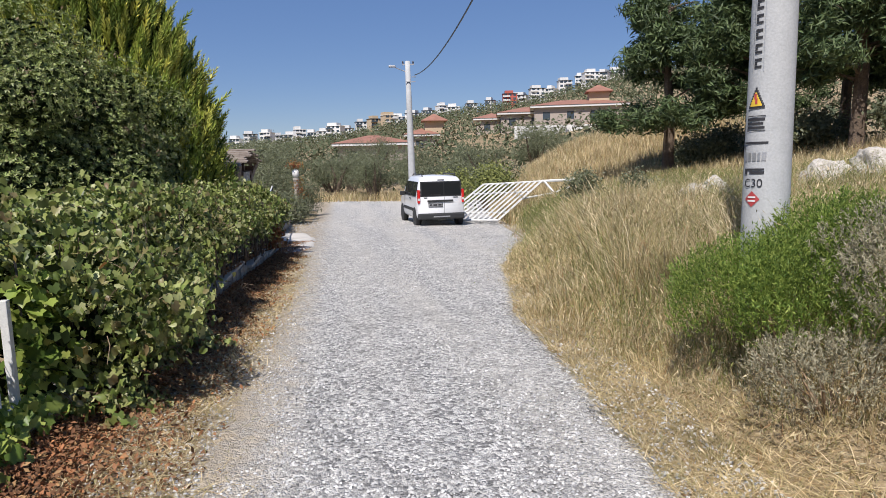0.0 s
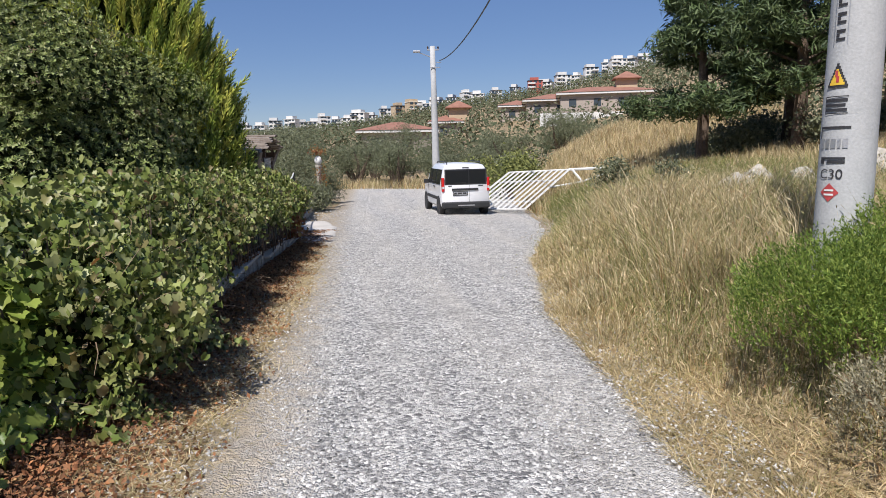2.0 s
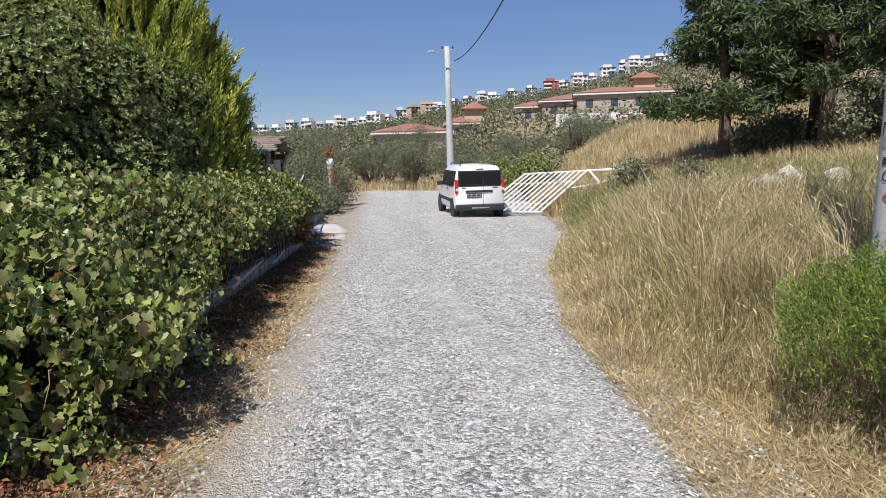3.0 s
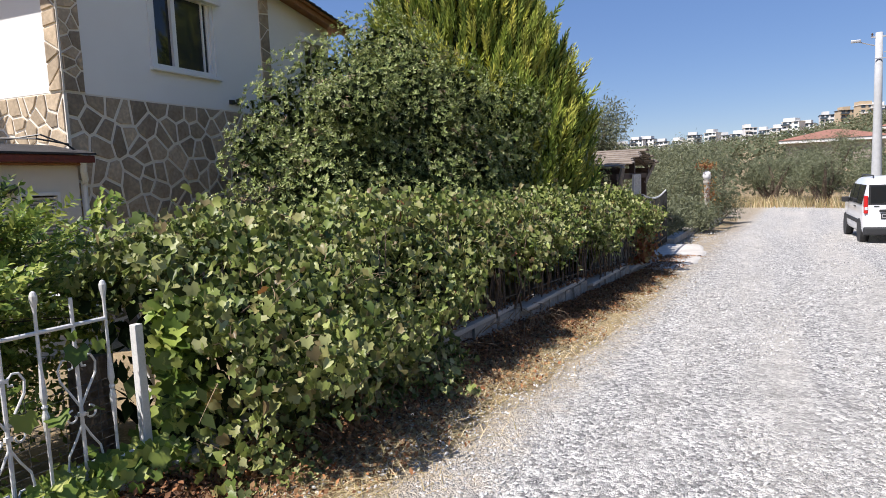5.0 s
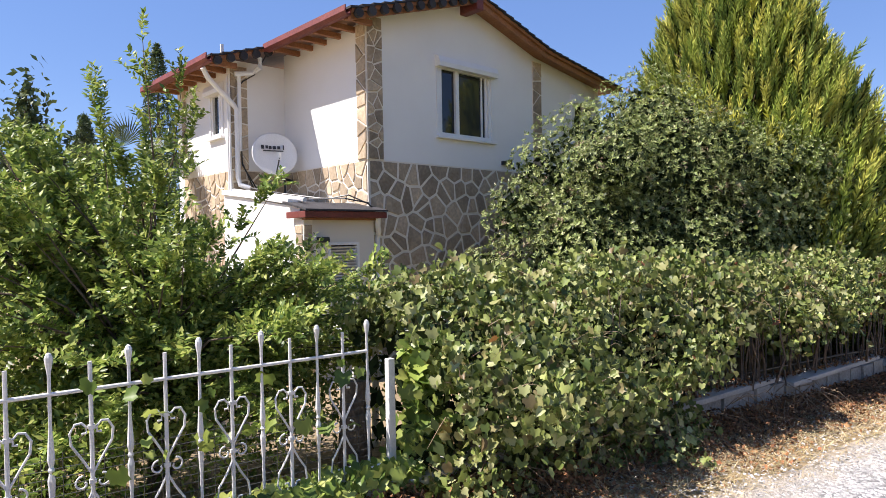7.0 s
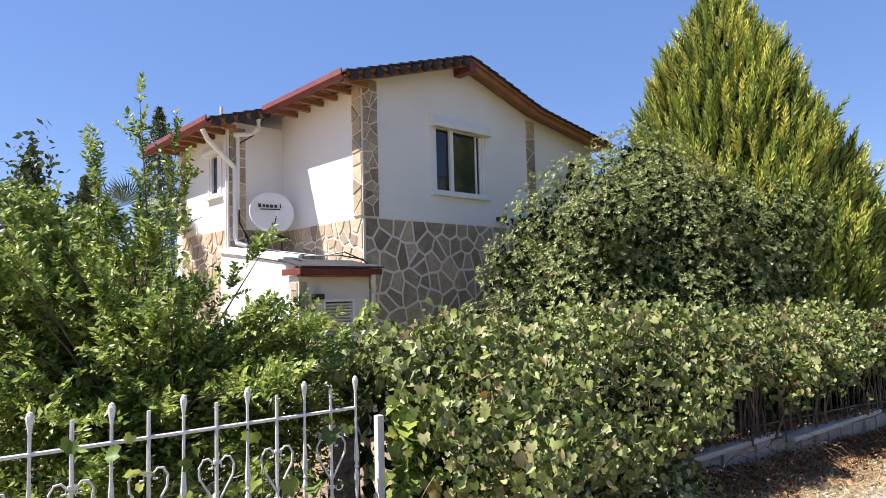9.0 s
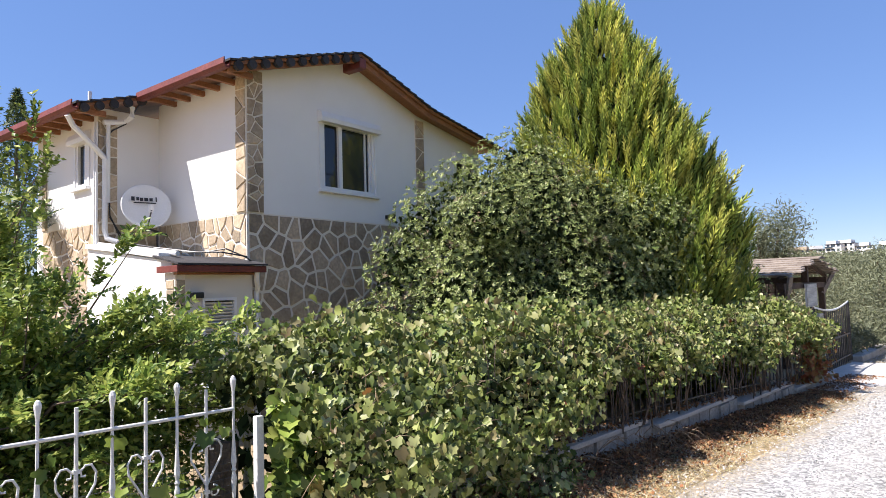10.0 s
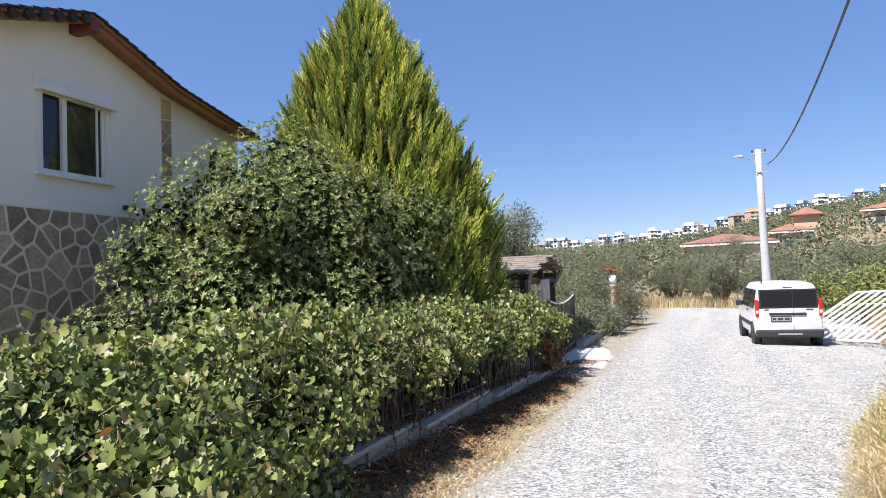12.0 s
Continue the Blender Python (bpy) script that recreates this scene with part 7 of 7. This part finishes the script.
p = g.normal(0, 1, (260, 3)) * np.array([[0.16, 0.16, 0.10]]) + np.array([[0, 0, 2.2]])
p2 = g.normal(0, 1, (200, 3)) * np.array([[0.14, 0.14, 0.28]]) + np.array([[0.12, -0.1, 1.2]])
v, f = spread(*OVAL_LEAF, np.concatenate([p, p2]), turns(460, np.array([[0, 0, 1.0]]), 1.0, g), g.uniform(0.06, 0.12, 460))
tagged(mass("flowers", v, f, L_AUTUMN, orn), "red and orange blossoms", kind="stuff")
for i, (x, y, r, h) in enumerate(((-2.5, 21.6, 0.7, 0.9), (-2.4, 23.2, 0.85, 1.1), (-2.1, 24.9, 0.9, 1.2), (-1.95, 26.1, 0.8, 1.0), (-2.6, 29.0, 1.3, 2.3), (-1.7, 30.8, 1.1, 1.7), (-3.4, 27.0, 1.4, 2.3), (-3.6, 23.5, 1.2, 1.8))):
    bank_plant("oleander_shrub", "grey-green shrub along the kerb beyond the gate", x, y, r, h, 4200, NARROW_LEAF, (0.10, 0.18), L_OLIVE, 200 + i, 0.03, group="shrubs beyond the gate")

# garden table seen over the fence
tab = empty("garden_table", pose(-3.55, 5.35, -0.35), "round white plastic garden table behind the fence", "table")
bm = bmesh.new()
lathe(bm, [(0.40, 1.16), (0.54, 1.18), (0.55, 1.22), (0.50, 1.25), (0.2, 1.28)], 32)
part("tabletop", bm, M_PVC, tab)
for a in range(4):
    x, y = 0.36 * math.cos(a * 1.57 + 0.6), 0.36 * math.sin(a * 1.57 + 0.6)
    part("leg", tubes(([(x, y, 1.17), (x * 1.2, y * 1.2, 0)], 0.03)), M_PVC, tab)
stump = bmesh.new()
tube(stump, [(-2.62, 4.42, -0.5), (-2.60, 4.40, 0.2), (-2.64, 4.44, 0.62)], [0.14, 0.12, 0.11], 10)
tagged(link_bm("tree_stump", stump, M_BARK), "dark old tree stump behind the fence", "stump")

# tall trees behind the garden
for i, (x, y, h) in enumerate(((-15.0, 6.2, 6.8), (-17.5, 5.0, 5.4))):
    ob = empty("narrow_cypress", pose(x, y, -0.4), "dark narrow cypress behind the house", "tree", "cypresses behind the house")
    g = np.random.default_rng(300 + i)
    bm = bmesh.new()
    tube(bm, [(0, 0, -0.2), (0, 0, h * 0.9)], [0.15, 0.02], 8)
    part("trunk", bm, M_BARK, ob)
    n = 5000
    t = g.random(n)
    a = g.uniform(0, 6.28, n)
    r = 0.75 * (1 - t) ** 0.6 * g.uniform(0.6, 1.1, n)
    p = np.stack([r * np.cos(a), r * np.sin(a), 0.5 + t * (h - 0.5)], 1)
    v, f = spread(*NARROW_LEAF, p, turns(n, np.array([[0, 0, 0.6]]), 0.8, g), g.uniform(0.12, 0.24, n))
    tagged(mass("crown", v, f, L_PINE, ob), kind="stuff")
palm = empty("fan_palm", pose(-11.8, 5.0, -0.7), "fan palm with a shaggy trunk beside the house", "tree")
bm = bmesh.new()
tube(bm, [(0, 0, -0.2), (0.05, 0, 1.5), (0, 0, 3.4)], [0.25, 0.3, 0.24], 10)
part("trunk", bm, M_TWIG, palm)
g = np.random.default_rng(77)
vv, ff, base = [], [], 0
for k in range(26):
    a, e = g.uniform(0, 6.28), g.uniform(-0.5, 1.3)
    c = np.array([math.cos(a) * math.cos(e), math.sin(a) * math.cos(e), math.sin(e)]) * 0.8 + np.array([0, 0, 3.5])
    axis = (c - np.array([0, 0, 3.4])) / np.linalg.norm(c - np.array([0, 0, 3.4]))
    sd = np.cross(axis, [0, 0, 1.0])
    sd /= np.linalg.norm(sd)
    for j in range(18):
        b = -1.25 + 2.5 * j / 17
        dr = axis * math.cos(b) + sd * math.sin(b)
        tip = c + dr * 0.62 + np.array([0, 0, -0.08])
        nn = np.cross(dr, np.cross(axis, sd)) * 0.014
        vv += [c, c + dr * 0.3 + nn, tip, c + dr * 0.3 - nn]
        ff.append((base, base + 1, base + 2, base + 3))
        base += 4
tagged(mass("fronds", np.array(vv), np.array(ff), L_PINE, palm), "stiff green fan fronds", kind="stuff")
C = [(0, 0, 1.8), (0.5, 0.8, 2.2), (-0.6, -0.4, 2.4), (0.2, -1.0, 1.9), (0, 1.4, 1.6)]
ole = plant("oleander", "tall oleander with pink-red flowers", "shrub", (-7.6, 2.2, -0.4), C, [(0.8, 0.8, 0.7)] * 5, 3800, NARROW_LEAF, (0.08, 0.15), L_FRUIT, 91, 0.04)
g = np.random.default_rng(92)
c, d = blobs(C, [(0.85, 0.85, 0.75)] * 5, 70, g, 0.97)
p = np.repeat(c, 9, 0) + g.normal(0, 0.05, (630, 3))
v, f = spread(*SCRUB_LEAF, p, turns(630, np.repeat(d, 9, 0), 0.7, g), g.uniform(0.04, 0.07, 630))
tagged(mass("blossoms", v, f, L_BLOSSOM, ole), "pink-red blossoms", kind="stuff")
for i, (x, y, h, r) in enumerate(((-8.5, 26, 5.9, 1.7), (-6.4, 29, 6.1, 1.5), (-10.5, 30, 6.3, 1.8))):
    olive(x, y, h, r, 160 + i, "feathery garden tree beyond the shelter")
